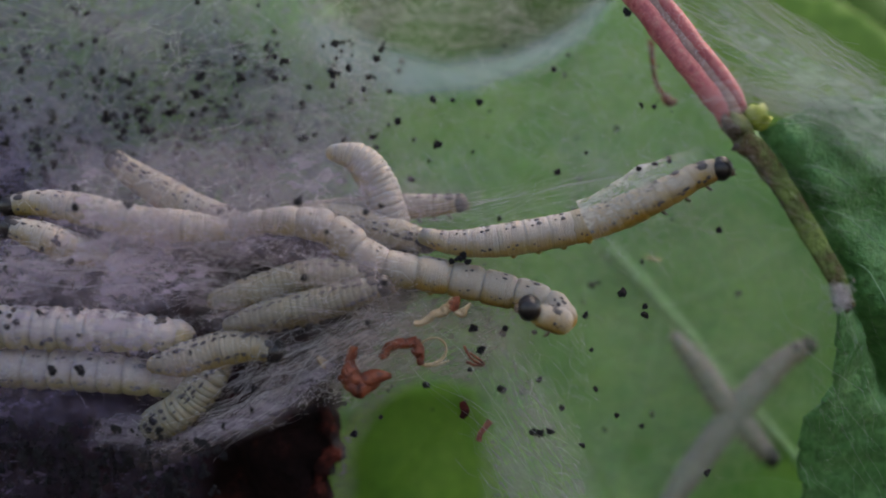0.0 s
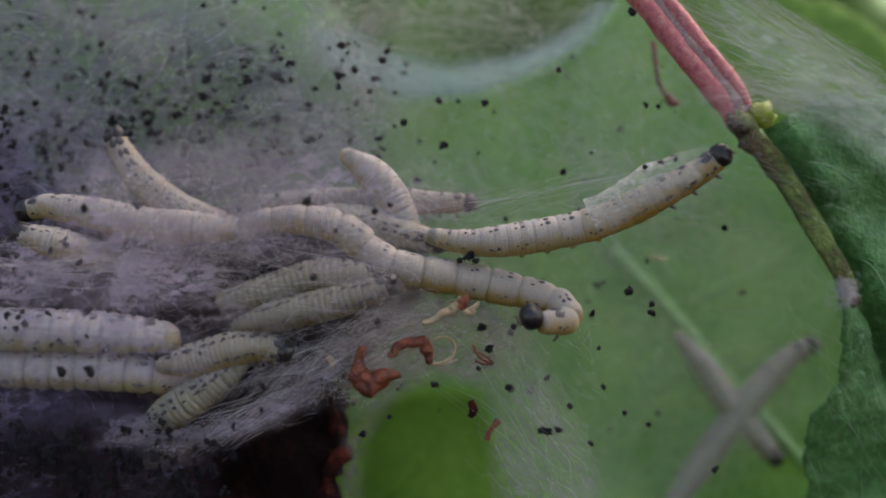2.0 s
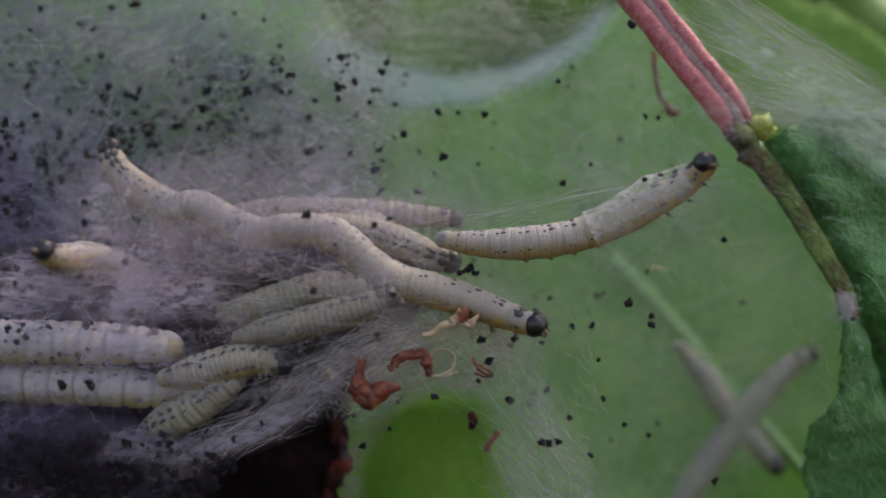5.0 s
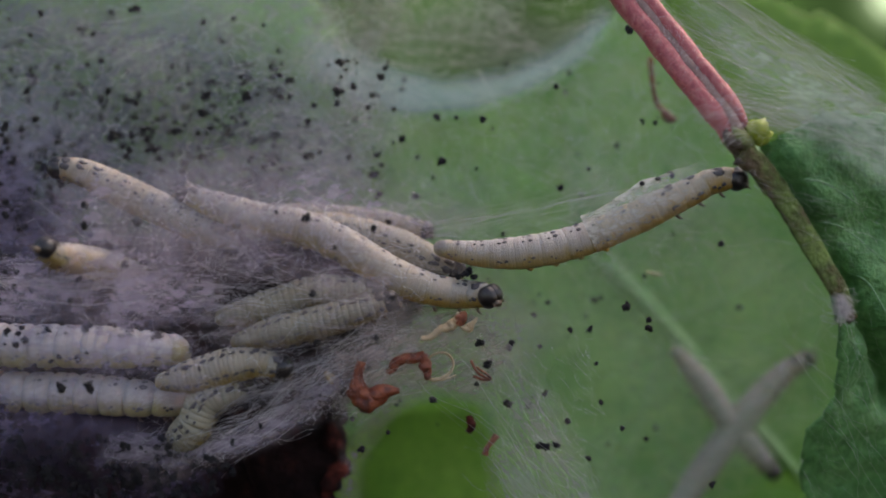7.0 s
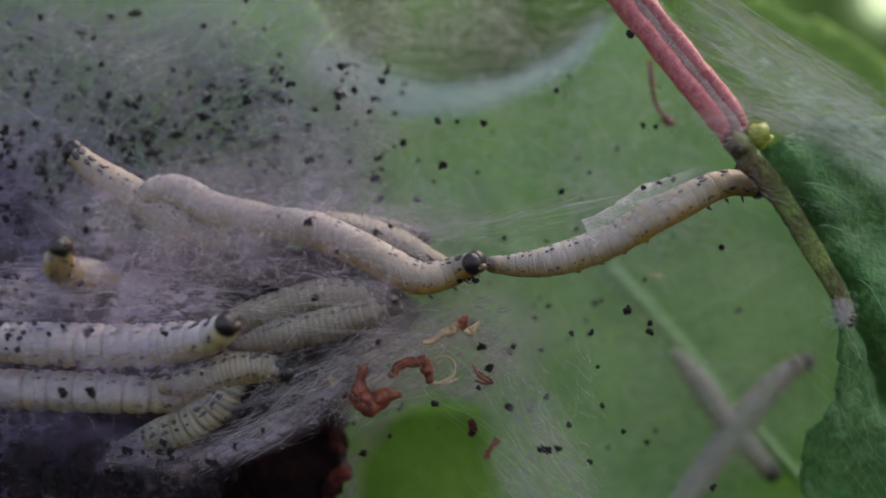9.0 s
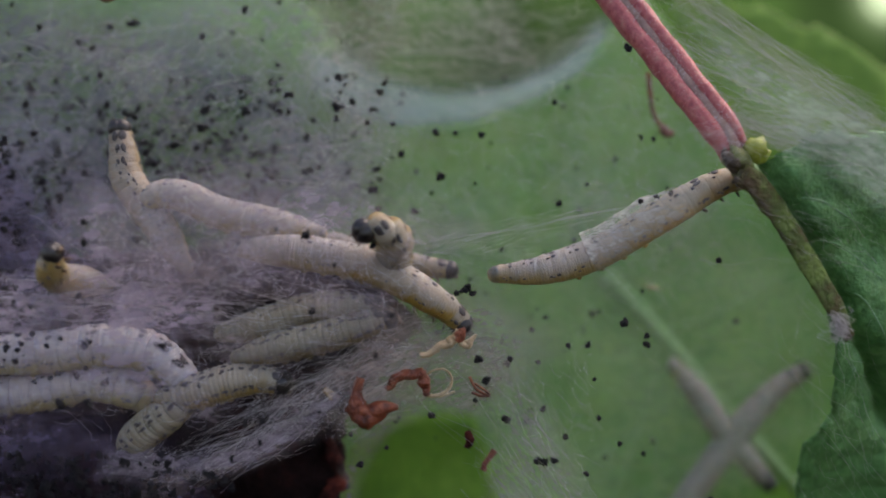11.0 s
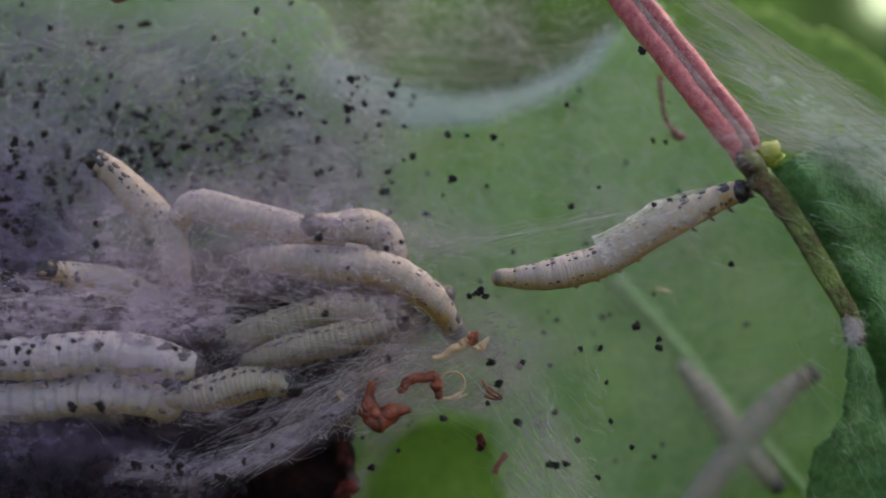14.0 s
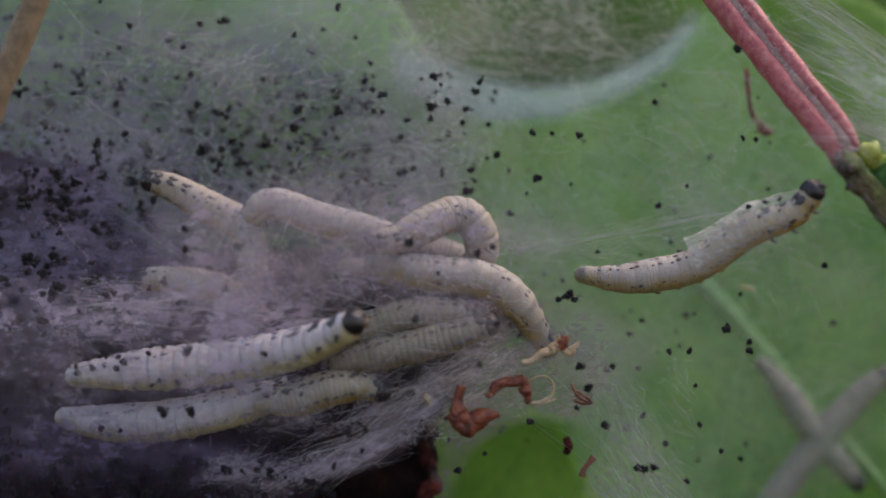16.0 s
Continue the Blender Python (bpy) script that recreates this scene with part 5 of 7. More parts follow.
web([(-10.35, 9.00, 23.37), (2.20, 9.00, 23.37), (2.60, 9.00, 18.26), (3.60, 9.00, 16.30), (2.04, 9.00, 14.80), (0.58, 9.00, 12.98), (-2.33, 9.00, 11.88), (-5.98, 9.00, 13.16), (-8.90, 9.00, 15.35)], lambda x, z: 9.0 + wave(x, z, 5, 0.8, 62), FILM_WOOL, "grey-green woolly sheet of silk in the leaf notch", 2.5, 0.6)
lines = tangle(*[(-4.39, 7.00, 17.73), (4.50, 7.00, 13.6)], 150, 4.0, 2.0, 1.8)
lines += tangle(*[(3.00, 7.00, 18.50), (9.77, 7.00, 14.8)], 35, 3.5, 2.0, 1.8)
lines += between(*[(-8.05, 8.00, 14.41), (-3.02, 8.00, 12.25)], *[(5.96, 8.00, 12.61), (10.99, 8.00, 15.84)], 20, 1.4, 0.8, 1.0, 12)
threads("silk_wool", lines, 0.007, "woolly tangle of silk in the notch of the leaf")

lines = between(*[(11.97, -2.80, 14.23), (16.50, -2.80, 7.28)], *[(22.70, 0.00, 12.08), (27.13, 0.00, 3.52)], 60, 0.2, 1.0, 1.0, 10)
lines += between(*[(12.34, -1.00, 15.62), (14.84, -1.00, 15.62)], *[(24.60, 0.00, 10.17), (27.13, 0.00, 5.74)], 60, 0.3, 1.0, 1.0, 10)
lines += between(*[(15.57, -5.00, 8.46), (17.90, -5.00, 6.42)], *[(23.37, -3.00, 8.76), (26.98, -3.00, 3.34)], 30, 0.1, 0.6, 0.5, 9)
lines += tangle(*[(15.58, -6.00, 6.87), (23.28, -6.00, 0.60)], 45, 5.0, 0.6, 1.0, -22)
lines += tangle(*[(19.23, -4.50, -3.49), (23.93, -4.50, -13.46)], 30, 6.0, 0.6, 1.0, -70)
lines += between(*[(12.67, -5.9, 7.68), (14.52, -5.9, 5.26)], *[(15.51, -5.9, 9.25), (16.8, -5.9, 6.4)], 90, 0.0, 0.5, 0.4, 7)
lines += between(*[(14.72, -6.2, 8.63), (16.71, -6.2, 6.79)], *[(21.97, -7.0, 8.51), (22.87, -7.0, 4.6)], 70, 0.1, 0.6, 0.5, 9)
threads("silk_threads", lines, 0.003, "silk threads stretched from the leaf stalk over the dark leaf")

def sleeve():
    """A half-open tube of silk through which one caterpillar creeps, with a thicker mouth."""
    line = smooth_line([Vector(p) for p in [(8.06, -3.10, 1.23), (9.75, -3.40, 2.06), (11.46, -3.80, 2.94), (13.15, -4.20, 3.80), (14.22, -4.40, 4.32)]], 18)
    vs, fs = [], []
    for i, p in enumerate(line):
        d = (line[min(i + 1, 17)] - line[max(i - 1, 0)]).normalized()
        side = d.cross(Vector((0, -1, 0))).normalized()
        front = side.cross(d)
        for q in range(11):
            a = radians(-60 + 22 * q)
            r = 1.22 + 0.42 * math.exp(-((i - 9) / 4) ** 2 - ((q - 2.4) / 1.6) ** 2) + 0.10 * noise.noise(Vector((i * 0.5, q * 0.5, 2))) - 0.012 * i
            vs.append((p + side * math.cos(a) * -r + front * math.sin(a) * r) / 1000)
            if i and q:
                b = i * 11 + q
                fs.append((b - 12, b - 1, b, b - 11))
    me = bpy.data.meshes.new("silk_sleeve")
    me.from_pydata(vs, [], fs)
    for q in me.polygons:
        q.use_smooth = True
    me.materials.append(FILM_SLEEVE)
    me.attributes.new("thread_cover", "FLOAT", "POINT").data.foreach_set("value", [min(1, (q + 0.2) / 3, (10.2 - q) / 3) * (1.4 if i < 1 else 0.9 + 0.9 * math.exp(-((i - 9) / 4) ** 2 - ((q - 2.4) / 1.6) ** 2) if i < 11 else (18 - i) / 8) for i in range(18) for q in range(11)])
    ob = tagged(new("silk_sleeve", me), "loose silk sleeve round a caterpillar", "silk web")
    return ob


sleeve()

# white clots of silk on the leaf edge
for low, high in ((*[(20.08, -6.30, -1.99), (20.7, -6.30, -2.98)],), (*[(21.91, 4.00, -12.14), (23.06, 4.00, -13.02)],)):
    threads("silk_clot", tangle(low, high, 75, 0.55, 0.3, 0.9), 0.008, "clot of white silk on the leaf edge")


# ---- dried flower remains, straw bits, twig ----
def curled(bm, pts, radius, curl, seed):
    """A withered strip along pts (mm): its two edges roll towards each other, wrinkled and of uneven width."""
    n, arc = len(pts), 9
    up = Vector((0, -1, 0.3))
    rings = []
    for i, p in enumerate(pts):
        d = (pts[min(i + 1, n - 1)] - pts[max(i - 1, 0)]).normalized()
        side = d.cross(up)
        side = side.normalized() if side.length > 1e-4 else Vector((1, 0, 0))
        up = side.cross(d).normalized()
        r = radius(i / (n - 1))
        spin = 0.9 * noise.noise(Vector((seed, i * 0.13, 4)))
        outer, inner = [], []
        for k in range(arc):
            u = -1 + 2 * k / (arc - 1)
            a = math.pi / 2 + spin + u * curl * (1 + 0.35 * noise.noise(Vector((seed, i * 0.25, u))))
            q = r * (1 + 0.40 * noise.noise(Vector((seed + i * 0.12, u * 1.1, 0))) + 0.10 * noise.noise(Vector((seed + i * 0.3, u * 3, 7))))
            way = side * math.cos(a) + up * math.sin(a)
            outer.append(bm.verts.new((p + way * q) / 1000))
            inner.append(bm.verts.new((p + way * max(q - 0.05, q * 0.6)) / 1000))
        rings.append(outer + inner[::-1])
    for a, b in zip(rings, rings[1:]):
        for k in range(2 * arc):
            bm.faces.new((a[k], a[(k + 1) % (2 * arc)], b[(k + 1) % (2 * arc)], b[k]))
    for ring in (rings[0][::-1], rings[-1]):
        bm.faces.new(ring)


def scrap(name, label, mat, lines, radii, flat=0.5, rough=0.7, category="dried flower", curl=0.0):
    """A shrivelled plant scrap: each line of mm points is one withered lobe, as wide as its radius."""
    ob = thing(name, lines[0][0], label, category, "dried flower remains")
    base = Vector(lines[0][0])
    for k, (line, radius) in enumerate(zip(lines, radii)):
        bm = bmesh.new()
        first, mid, end = (1.35 * q for q in radius)

        def width(s):
            return first + (mid - first) * s * 2 if s < 0.5 else mid + (end - mid) * (s * 2 - 1)

        if curl:
            curled(bm, [p - base for p in smooth_line(line, 30)], width, curl, k * 5 + len(label))
        else:
            tube(bm, [p - base for p in smooth_line(line, 20)], width, 14, flat, rough, seed=k * 5 + len(label))
        part("lobe", bm, mat, ob)
    return ob


scrap("dried_flower", "crumpled rust-brown dried flower hanging in silk", DRIED,
      [[(-4.12, -4.00, -5.33), (-4.24, -4.00, -5.80), (-4.33, -4.00, -6.46), (-4.12, -4.00, -7.11)], [(-4.74, -4.10, -6.74), (-4.26, -4.10, -7.10), (-3.52, -4.10, -7.19), (-2.78, -4.10, -6.92), (-2.12, -4.10, -6.86)], [(-4.49, -4.20, -7.17), (-3.96, -4.20, -7.50), (-3.43, -4.20, -7.44), (-2.77, -4.20, -7.21)], [(-3.83, -3.90, -7.51), (-3.71, -3.90, -7.81), (-3.56, -3.90, -7.99)], [(-4.61, -4.30, -6.42), (-4.43, -4.30, -6.86), (-4.37, -4.30, -7.37)]],
      [(0.18, 0.22, 0.42), (0.25, 0.45, 0.10), (0.22, 0.34, 0.12), (0.16, 0.10, 0.04), (0.10, 0.22, 0.14)], curl=1.7)
scrap("dried_flower", "curled rust-brown dried petal", DRIED,
      [[(-2.53, -3.60, -5.79), (-2.32, -3.60, -5.43), (-1.84, -3.60, -5.25), (-1.15, -3.60, -5.16), (-0.79, -3.60, -5.07)], [(-0.94, -3.60, -5.01), (-0.79, -3.60, -5.46), (-0.70, -3.60, -5.97), (-0.58, -3.60, -6.33)], [(-2.56, -3.60, -5.79), (-2.59, -3.60, -5.91), (-2.56, -3.60, -6.03)]], [(0.16, 0.22, 0.2), (0.2, 0.24, 0.12), (0.12, 0.2, 0.1)], curl=1.5)
scrap("dried_stalk", "thin curled brown stalk", STRAW,
      [[(-0.58, -3.60, -6.33), (0.05, -3.60, -6.27), (0.59, -3.60, -5.91), (0.68, -3.60, -5.31), (0.26, -3.60, -4.92), (-0.34, -3.60, -5.01), (-0.70, -3.60, -5.31)], [(-0.40, -3.60, -6.39), (0.20, -3.60, -6.33), (0.86, -3.60, -6.09)], [(-6.11, -3.50, -5.97), (-5.75, -3.50, -6.33), (-5.51, -3.50, -6.58), (-5.81, -3.50, -6.75)]], [(0.07, 0.045, 0.03), (0.05, 0.04, 0.03), (0.1, 0.16, 0.06)])
scrap("dried_stalk", "fine reddish curled filament", DRIED,
      [[(1.64, -3.60, -5.31), (2.00, -3.60, -5.97), (2.72, -3.60, -6.33), (2.54, -3.60, -6.09), (1.94, -3.60, -5.67)], [(1.76, -3.60, -6.15), (2.24, -3.60, -6.33), (2.72, -3.60, -6.33)]], [(0.05, 0.05, 0.04), (0.05, 0.06, 0.05)])
scrap("dried_petal", "straw-coloured dried petal with a white flare", STRAW,
      [[(-1.00, -4.00, -4.14), (-0.52, -4.00, -4.08), (0.05, -4.00, -3.69), (0.73, -4.00, -3.49)], [(1.09, -4.00, -3.43), (1.45, -4.00, -3.61), (1.75, -4.00, -3.31), (1.99, -4.00, -3.04)], [(0.50, -4.00, -3.54), (0.94, -4.00, -3.19), (1.15, -4.00, -2.83)]], [(0.10, 0.16, 0.2), (0.12, 0.18, 0.04), (0.2, 0.22, 0.2)], curl=1.3)
scrap("dried_tip", "dark red dried tip", DRIED, [[(1.18, -4.20, -2.70), (1.21, -4.20, -2.88), (1.09, -4.20, -3.18), (0.94, -4.20, -3.41)]], [(0.14, 0.2, 0.14)])
scrap("dried_scrap", "small reddish dried scrap", DRIED, [[(3.12, -1.50, -9.61), (2.90, -1.50, -9.92), (2.60, -1.50, -10.32), (2.47, -1.50, -10.73)]], [(0.16, 0.1, 0.12)])
scrap("dried_scrap", "small dark brown dried scrap", RUST, [[(1.58, -1.50, -8.56), (1.73, -1.50, -9.09), (1.54, -1.50, -9.49)]], [(0.12, 0.19, 0.10)])
scrap("dried_stalk", "thin reddish dried filament behind the stalk", DRIED, [[(12.72, 4.40, 12.28), (12.89, 4.40, 10.58), (13.20, 4.40, 9.39), (13.88, 4.40, 8.71)], [(13.47, 4.40, 8.95), (13.88, 4.40, 8.54), (14.32, 4.40, 8.61)]], [(0.12, 0.09, 0.12), (0.12, 0.18, 0.1)])
scrap("straw_fleck", "pale straw fleck in the web", STRAW, [[(12.57, 5.00, -0.73), (13.09, 5.00, -0.82), (13.60, 5.00, -0.90)]], [(0.05, 0.08, 0.05)])
scrap("dried_scrap", "small orange dried scrap at the top of the web", DRIED, [[(-19.34, 0.00, 15.81), (-18.74, 0.00, 15.62), (-18.07, 0.00, 15.85)]], [(0.14, 0.2, 0.14)])
bm = bmesh.new()
tube(bm, smooth_line([(-29.10, -6.00, 5.73), (-27.64, -6.00, 9.13), (-26.34, -6.00, 12.23), (-25.32, -6.00, 14.77), (-24.16, -6.00, 18.13)], 24), lambda s: 0.62, 10, 1, 0.2)
tagged(part("twig", bm, TWIG, None), "brown twig at the edge of the web", "twig")


def motions():
    b = right_one
    bend(b, 0.0, [(14.80, -4.50, 3.99), (13.68, -4.20, 3.65), (11.28, -3.80, 2.39), (8.45, -3.00, 1.20), (3.96, -3.00, 0.27), (0.96, -2.60, 0.09), (-0.71, -2.40, 0.54)])
    bend(b, 1.5, [(14.69, -4.50, 4.09), (13.82, -4.20, 3.87), (11.31, -3.80, 2.36), (8.16, -3.00, 1.10), (3.64, -3.00, 0.18), (0.93, -2.60, 0.09), (-0.74, -2.40, 0.46)])
    bend(b, 2.5, [(14.28, -4.80, 5.20), (14.08, -4.40, 4.27), (12.18, -3.90, 3.22), (8.24, -3.00, 1.09), (3.62, -3.00, 0.19), (1.21, -2.60, 0.20), (-0.56, -2.40, 0.57)])
    bend(b, 3.5, [(14.30, -5.00, 5.49), (14.04, -4.40, 4.38), (11.88, -3.90, 3.14), (8.61, -3.00, 1.47), (5.00, -3.00, 0.69), (2.00, -2.60, 0.58), (-0.18, -2.40, 0.88)])
    bend(b, 4.0, [(12.80, -5.20, 5.06), (12.72, -4.40, 4.06), (11.35, -3.90, 3.06), (8.67, -3.00, 1.59), (5.06, -3.00, 0.75), (2.06, -2.60, 0.69), (-0.13, -2.40, 0.93)])
    bend(b, 6.5, [(15.41, -4.40, 4.51), (14.27, -4.20, 4.15), (11.98, -3.80, 2.99), (8.51, -3.00, 1.40), (5.18, -3.00, 0.56), (2.17, -2.60, 0.42), (-0.21, -2.40, 0.76)])
    bend(b, 7.0, [(15.54, -4.40, 4.22), (14.35, -4.20, 4.11), (12.00, -3.80, 3.00), (8.53, -3.00, 1.38), (5.19, -3.00, 0.47), (2.18, -2.60, 0.32), (-0.20, -2.40, 0.69)])
    bend(b, 8.0, [(16.04, -4.00, 4.48), (14.61, -4.00, 4.39), (11.96, -3.80, 3.12), (8.49, -3.00, 1.34), (5.45, -3.00, 0.52), (2.74, -2.60, 0.28), (0.15, -2.40, 0.68)])
    bend(b, 9.0, [(17.05, -2.80, 4.11), (15.05, -3.40, 4.25), (12.13, -3.60, 2.92), (8.76, -3.00, 1.06), (6.02, -3.00, 0.16), (4.08, -2.60, -0.09), (2.56, -2.40, -0.02)])
    bend(b, 11.5, [(16.67, -2.80, 5.48), (14.83, -3.40, 5.03), (11.61, -3.60, 3.14), (8.68, -3.00, 1.38), (5.94, -3.00, 0.45), (4.30, -2.60, 0.20), (2.87, -2.40, 0.13)])
    bend(b, 12.5, [(16.74, -2.80, 5.43), (14.81, -3.40, 4.95), (11.56, -3.60, 3.04), (8.46, -3.00, 1.24), (5.85, -3.00, 0.22), (4.20, -2.60, -0.00), (2.76, -2.40, -0.04)])
    bend(b, 14.0, [(15.05, -4.60, 4.68), (13.83, -4.20, 4.25), (11.09, -3.80, 2.85), (8.22, -3.00, 1.09), (5.64, -3.00, 0.31), (4.01, -2.60, 0.08), (2.49, -2.40, 0.07)])
    bend(b, 14.5, [(13.93, -4.90, 3.24), (12.88, -4.50, 3.45), (10.73, -3.80, 2.50), (8.33, -3.00, 0.97), (5.45, -3.00, 0.28), (3.97, -2.60, 0.11), (2.52, -2.40, 0.15)])
    bend(b, 15.0, [(13.43, -4.90, 3.70), (12.51, -4.50, 3.47), (10.62, -3.80, 2.51), (8.25, -3.00, 1.08), (5.38, -3.00, 0.43), (3.92, -2.60, 0.25), (2.51, -2.40, 0.30)])
    bend(b, 15.5, [(13.54, -4.90, 4.27), (12.56, -4.50, 3.58), (10.70, -3.80, 2.63), (8.21, -3.00, 1.02), (5.36, -3.00, 0.39), (3.90, -2.60, 0.22), (2.50, -2.40, 0.26)])
    bend(b, 16.0, [(13.66, -4.90, 4.77), (12.86, -4.50, 3.67), (10.61, -3.80, 2.67), (8.17, -3.00, 0.92), (5.20, -3.00, 0.25), (3.77, -2.60, 0.19), (2.23, -2.40, 0.38)])

    b = diver
    bend(b, 0.0, [(4.95, -5.20, -3.21), (5.87, -4.90, -3.69), (6.81, -4.20, -3.97), (6.13, -3.20, -3.09), (3.70, -2.60, -2.45), (0.37, -2.60, -1.72), (-2.35, -2.60, -1.29), (-3.87, -2.60, -0.55), (-5.55, -2.60, 0.80), (-8.43, -2.60, 1.18), (-11.29, -2.00, 0.92)])
    bend(b, 0.5, [(5.12, -5.20, -4.42), (6.01, -4.90, -4.44), (6.87, -4.20, -3.97), (6.07, -3.20, -2.96), (3.63, -2.60, -2.34), (0.44, -2.60, -1.75), (-2.30, -2.60, -1.30), (-3.82, -2.60, -0.55), (-5.50, -2.60, 0.81), (-8.39, -2.60, 1.20), (-11.26, -2.00, 0.95)])
    bend(b, 1.0, [(6.43, -5.00, -4.97), (6.95, -4.70, -4.53), (6.97, -4.00, -3.94), (6.00, -3.20, -3.03), (3.48, -2.60, -2.38), (0.30, -2.60, -1.78), (-2.28, -2.60, -1.33), (-3.80, -2.60, -0.60), (-5.47, -2.60, 0.73), (-8.36, -2.60, 1.15), (-11.22, -2.00, 0.85)])
    bend(b, 1.5, [(5.33, -5.20, -4.30), (6.17, -4.90, -4.40), (6.83, -4.20, -3.86), (5.89, -3.20, -2.97), (3.52, -2.60, -2.39), (0.33, -2.60, -1.79), (-2.25, -2.60, -1.31), (-3.77, -2.60, -0.59), (-5.45, -2.60, 0.81), (-8.34, -2.60, 1.23), (-11.21, -2.00, 0.94)])
    bend(b, 2.5, [(4.51, -5.20, -3.66), (5.49, -4.90, -3.83), (6.62, -4.20, -3.88), (6.01, -3.20, -3.12), (3.49, -2.60, -2.45), (0.29, -2.60, -1.77), (-2.29, -2.60, -1.31), (-3.81, -2.60, -0.55), (-5.48, -2.60, 0.85), (-8.37, -2.60, 1.35), (-11.24, -2.00, 1.06)])
    bend(b, 3.0, [(5.71, -5.20, -4.75), (6.38, -4.90, -4.54), (6.72, -4.00, -3.87), (5.97, -3.20, -3.02), (3.60, -2.60, -2.43), (0.41, -2.60, -1.72), (-2.24, -2.60, -1.29), (-3.76, -2.60, -0.49), (-5.52, -2.60, 0.97), (-8.41, -2.60, 1.41), (-11.27, -2.00, 1.13)])
    bend(b, 3.5, [(6.88, -3.60, -3.34), (6.01, -3.40, -3.26), (4.83, -3.20, -3.12), (3.49, -3.00, -2.74), (2.00, -2.60, -2.28), (-0.27, -2.60, -1.79), (-2.55, -2.60, -1.33), (-4.06, -2.60, -0.52), (-5.73, -2.60, 0.88), (-8.61, -2.60, 1.30), (-11.31, -2.00, 1.01)])
    bend(b, 4.0, [(5.64, -4.00, -3.60), (4.86, -3.80, -3.47), (3.83, -3.50, -3.20), (2.66, -3.00, -2.78), (1.15, -2.60, -2.29), (-0.67, -2.60, -1.80), (-2.80, -2.60, -1.29), (-4.32, -2.60, -0.38), (-5.99, -2.60, 0.99), (-8.88, -2.60, 1.44), (-11.59, -2.00, 1.14)])
    bend(b, 6.5, [(4.24, -4.00, -3.31), (3.36, -2.80, -3.07), (2.15, -2.80, -2.46), (0.63, -2.80, -1.85), (-0.88, -2.80, -1.49), (-2.40, -2.80, -0.94), (-3.91, -2.80, 0.13), (-5.43, -2.80, 1.20), (-7.25, -2.80, 1.50), (-9.20, -2.00, 1.37), (-10.83, -1.50, 1.23)])
    bend(b, 7.0, [(2.66, -4.00, -1.92), (1.71, -2.80, -1.87), (0.35, -2.80, -1.75), (-1.02, -2.80, -1.45), (-2.39, -2.80, -0.90), (-3.91, -2.80, 0.01), (-5.43, -2.80, 0.92), (-6.95, -2.80, 1.59), (-8.48, -2.80, 1.99), (-10.10, -2.20, 2.16), (-11.41, -1.80, 2.24)])
    bend(b, 8.0, [(0.23, -4.00, 0.20), (-0.46, -3.60, -0.52), (-1.37, -2.80, -0.84), (-2.44, -2.80, -0.47), (-3.65, -2.80, 0.32), (-4.87, -2.80, 0.99), (-6.08, -2.80, 1.60), (-7.30, -2.80, 2.15), (-8.51, -2.80, 2.36), (-10.13, -2.20, 2.47), (-11.44, -1.80, 2.55)])
    bend(b, 9.0, [(1.73, -4.00, 0.04), (0.86, -2.80, -0.33), (-0.20, -2.80, -0.69), (-1.42, -2.80, -0.75), (-2.79, -2.80, -0.08), (-4.15, -2.80, 0.68), (-5.52, -2.80, 1.29), (-6.74, -2.80, 1.81), (-8.26, -2.80, 2.12), (-9.87, -2.20, 2.32), (-11.33, -1.80, 2.40)])
    bend(b, 11.5, [(0.96, -1.50, -2.93), (0.33, -2.00, -2.12), (-0.60, -2.80, -1.22), (-1.82, -2.80, -0.25), (-3.20, -2.80, 0.42), (-4.72, -2.80, 0.81), (-6.10, -2.80, 1.02), (-7.47, -2.80, 1.16), (-8.69, -2.80, 1.25), (-10.01, -2.20, 1.31), (-11.16, -1.80, 1.40)])
    bend(b, 12.5, [(0.44, -1.50, -2.75), (-0.07, -2.00, -1.98), (-0.88, -2.80, -1.03), (-1.96, -2.80, -0.26), (-3.34, -2.80, 0.44), (-4.87, -2.80, 0.80), (-6.24, -2.80, 0.95), (-7.62, -2.80, 1.10), (-8.84, -2.80, 1.22), (-10.16, -2.20, 1.28), (-11.31, -1.80, 1.34)])
    bend(b, 14.5, [(0.11, -1.50, -2.90), (-0.40, -2.00, -2.07), (-1.21, -2.80, -1.02), (-2.28, -2.80, -0.24), (-3.50, -2.80, 0.36), (-4.87, -2.80, 0.56), (-6.23, -2.80, 0.64), (-7.60, -2.80, 0.72), (-8.81, -2.80, 0.83), (-9.97, -2.20, 0.94), (-11.11, -1.80, 1.05)])
    bend(b, 16.0, [(0.52, -1.50, -3.55), (-0.23, -2.00, -2.52), (-1.19, -2.80, -1.09), (-2.25, -2.80, -0.19), (-3.45, -2.80, 0.20), (-4.65, -2.80, 0.31), (-5.55, -2.80, 0.40), (-6.45, -2.80, 0.54), (-7.36, -2.80, 0.72), (-8.15, -2.20, 0.87), (-8.94, -1.80, 1.03)])

    b = left_one
    bend(b, 0.0, [(-22.90, -2.20, 1.91), (-21.37, -2.20, 2.07), (-18.91, -2.20, 1.72), (-15.84, -2.20, 1.04), (-13.08, -2.20, 0.85), (-10.57, -1.00, 0.56)])
    bend(b, 1.5, [(-22.64, -2.20, 1.83), (-21.16, -2.20, 1.96), (-18.85, -2.20, 1.59), (-15.77, -2.20, 1.02), (-13.16, -2.20, 0.81), (-10.63, -1.00, 0.58)])
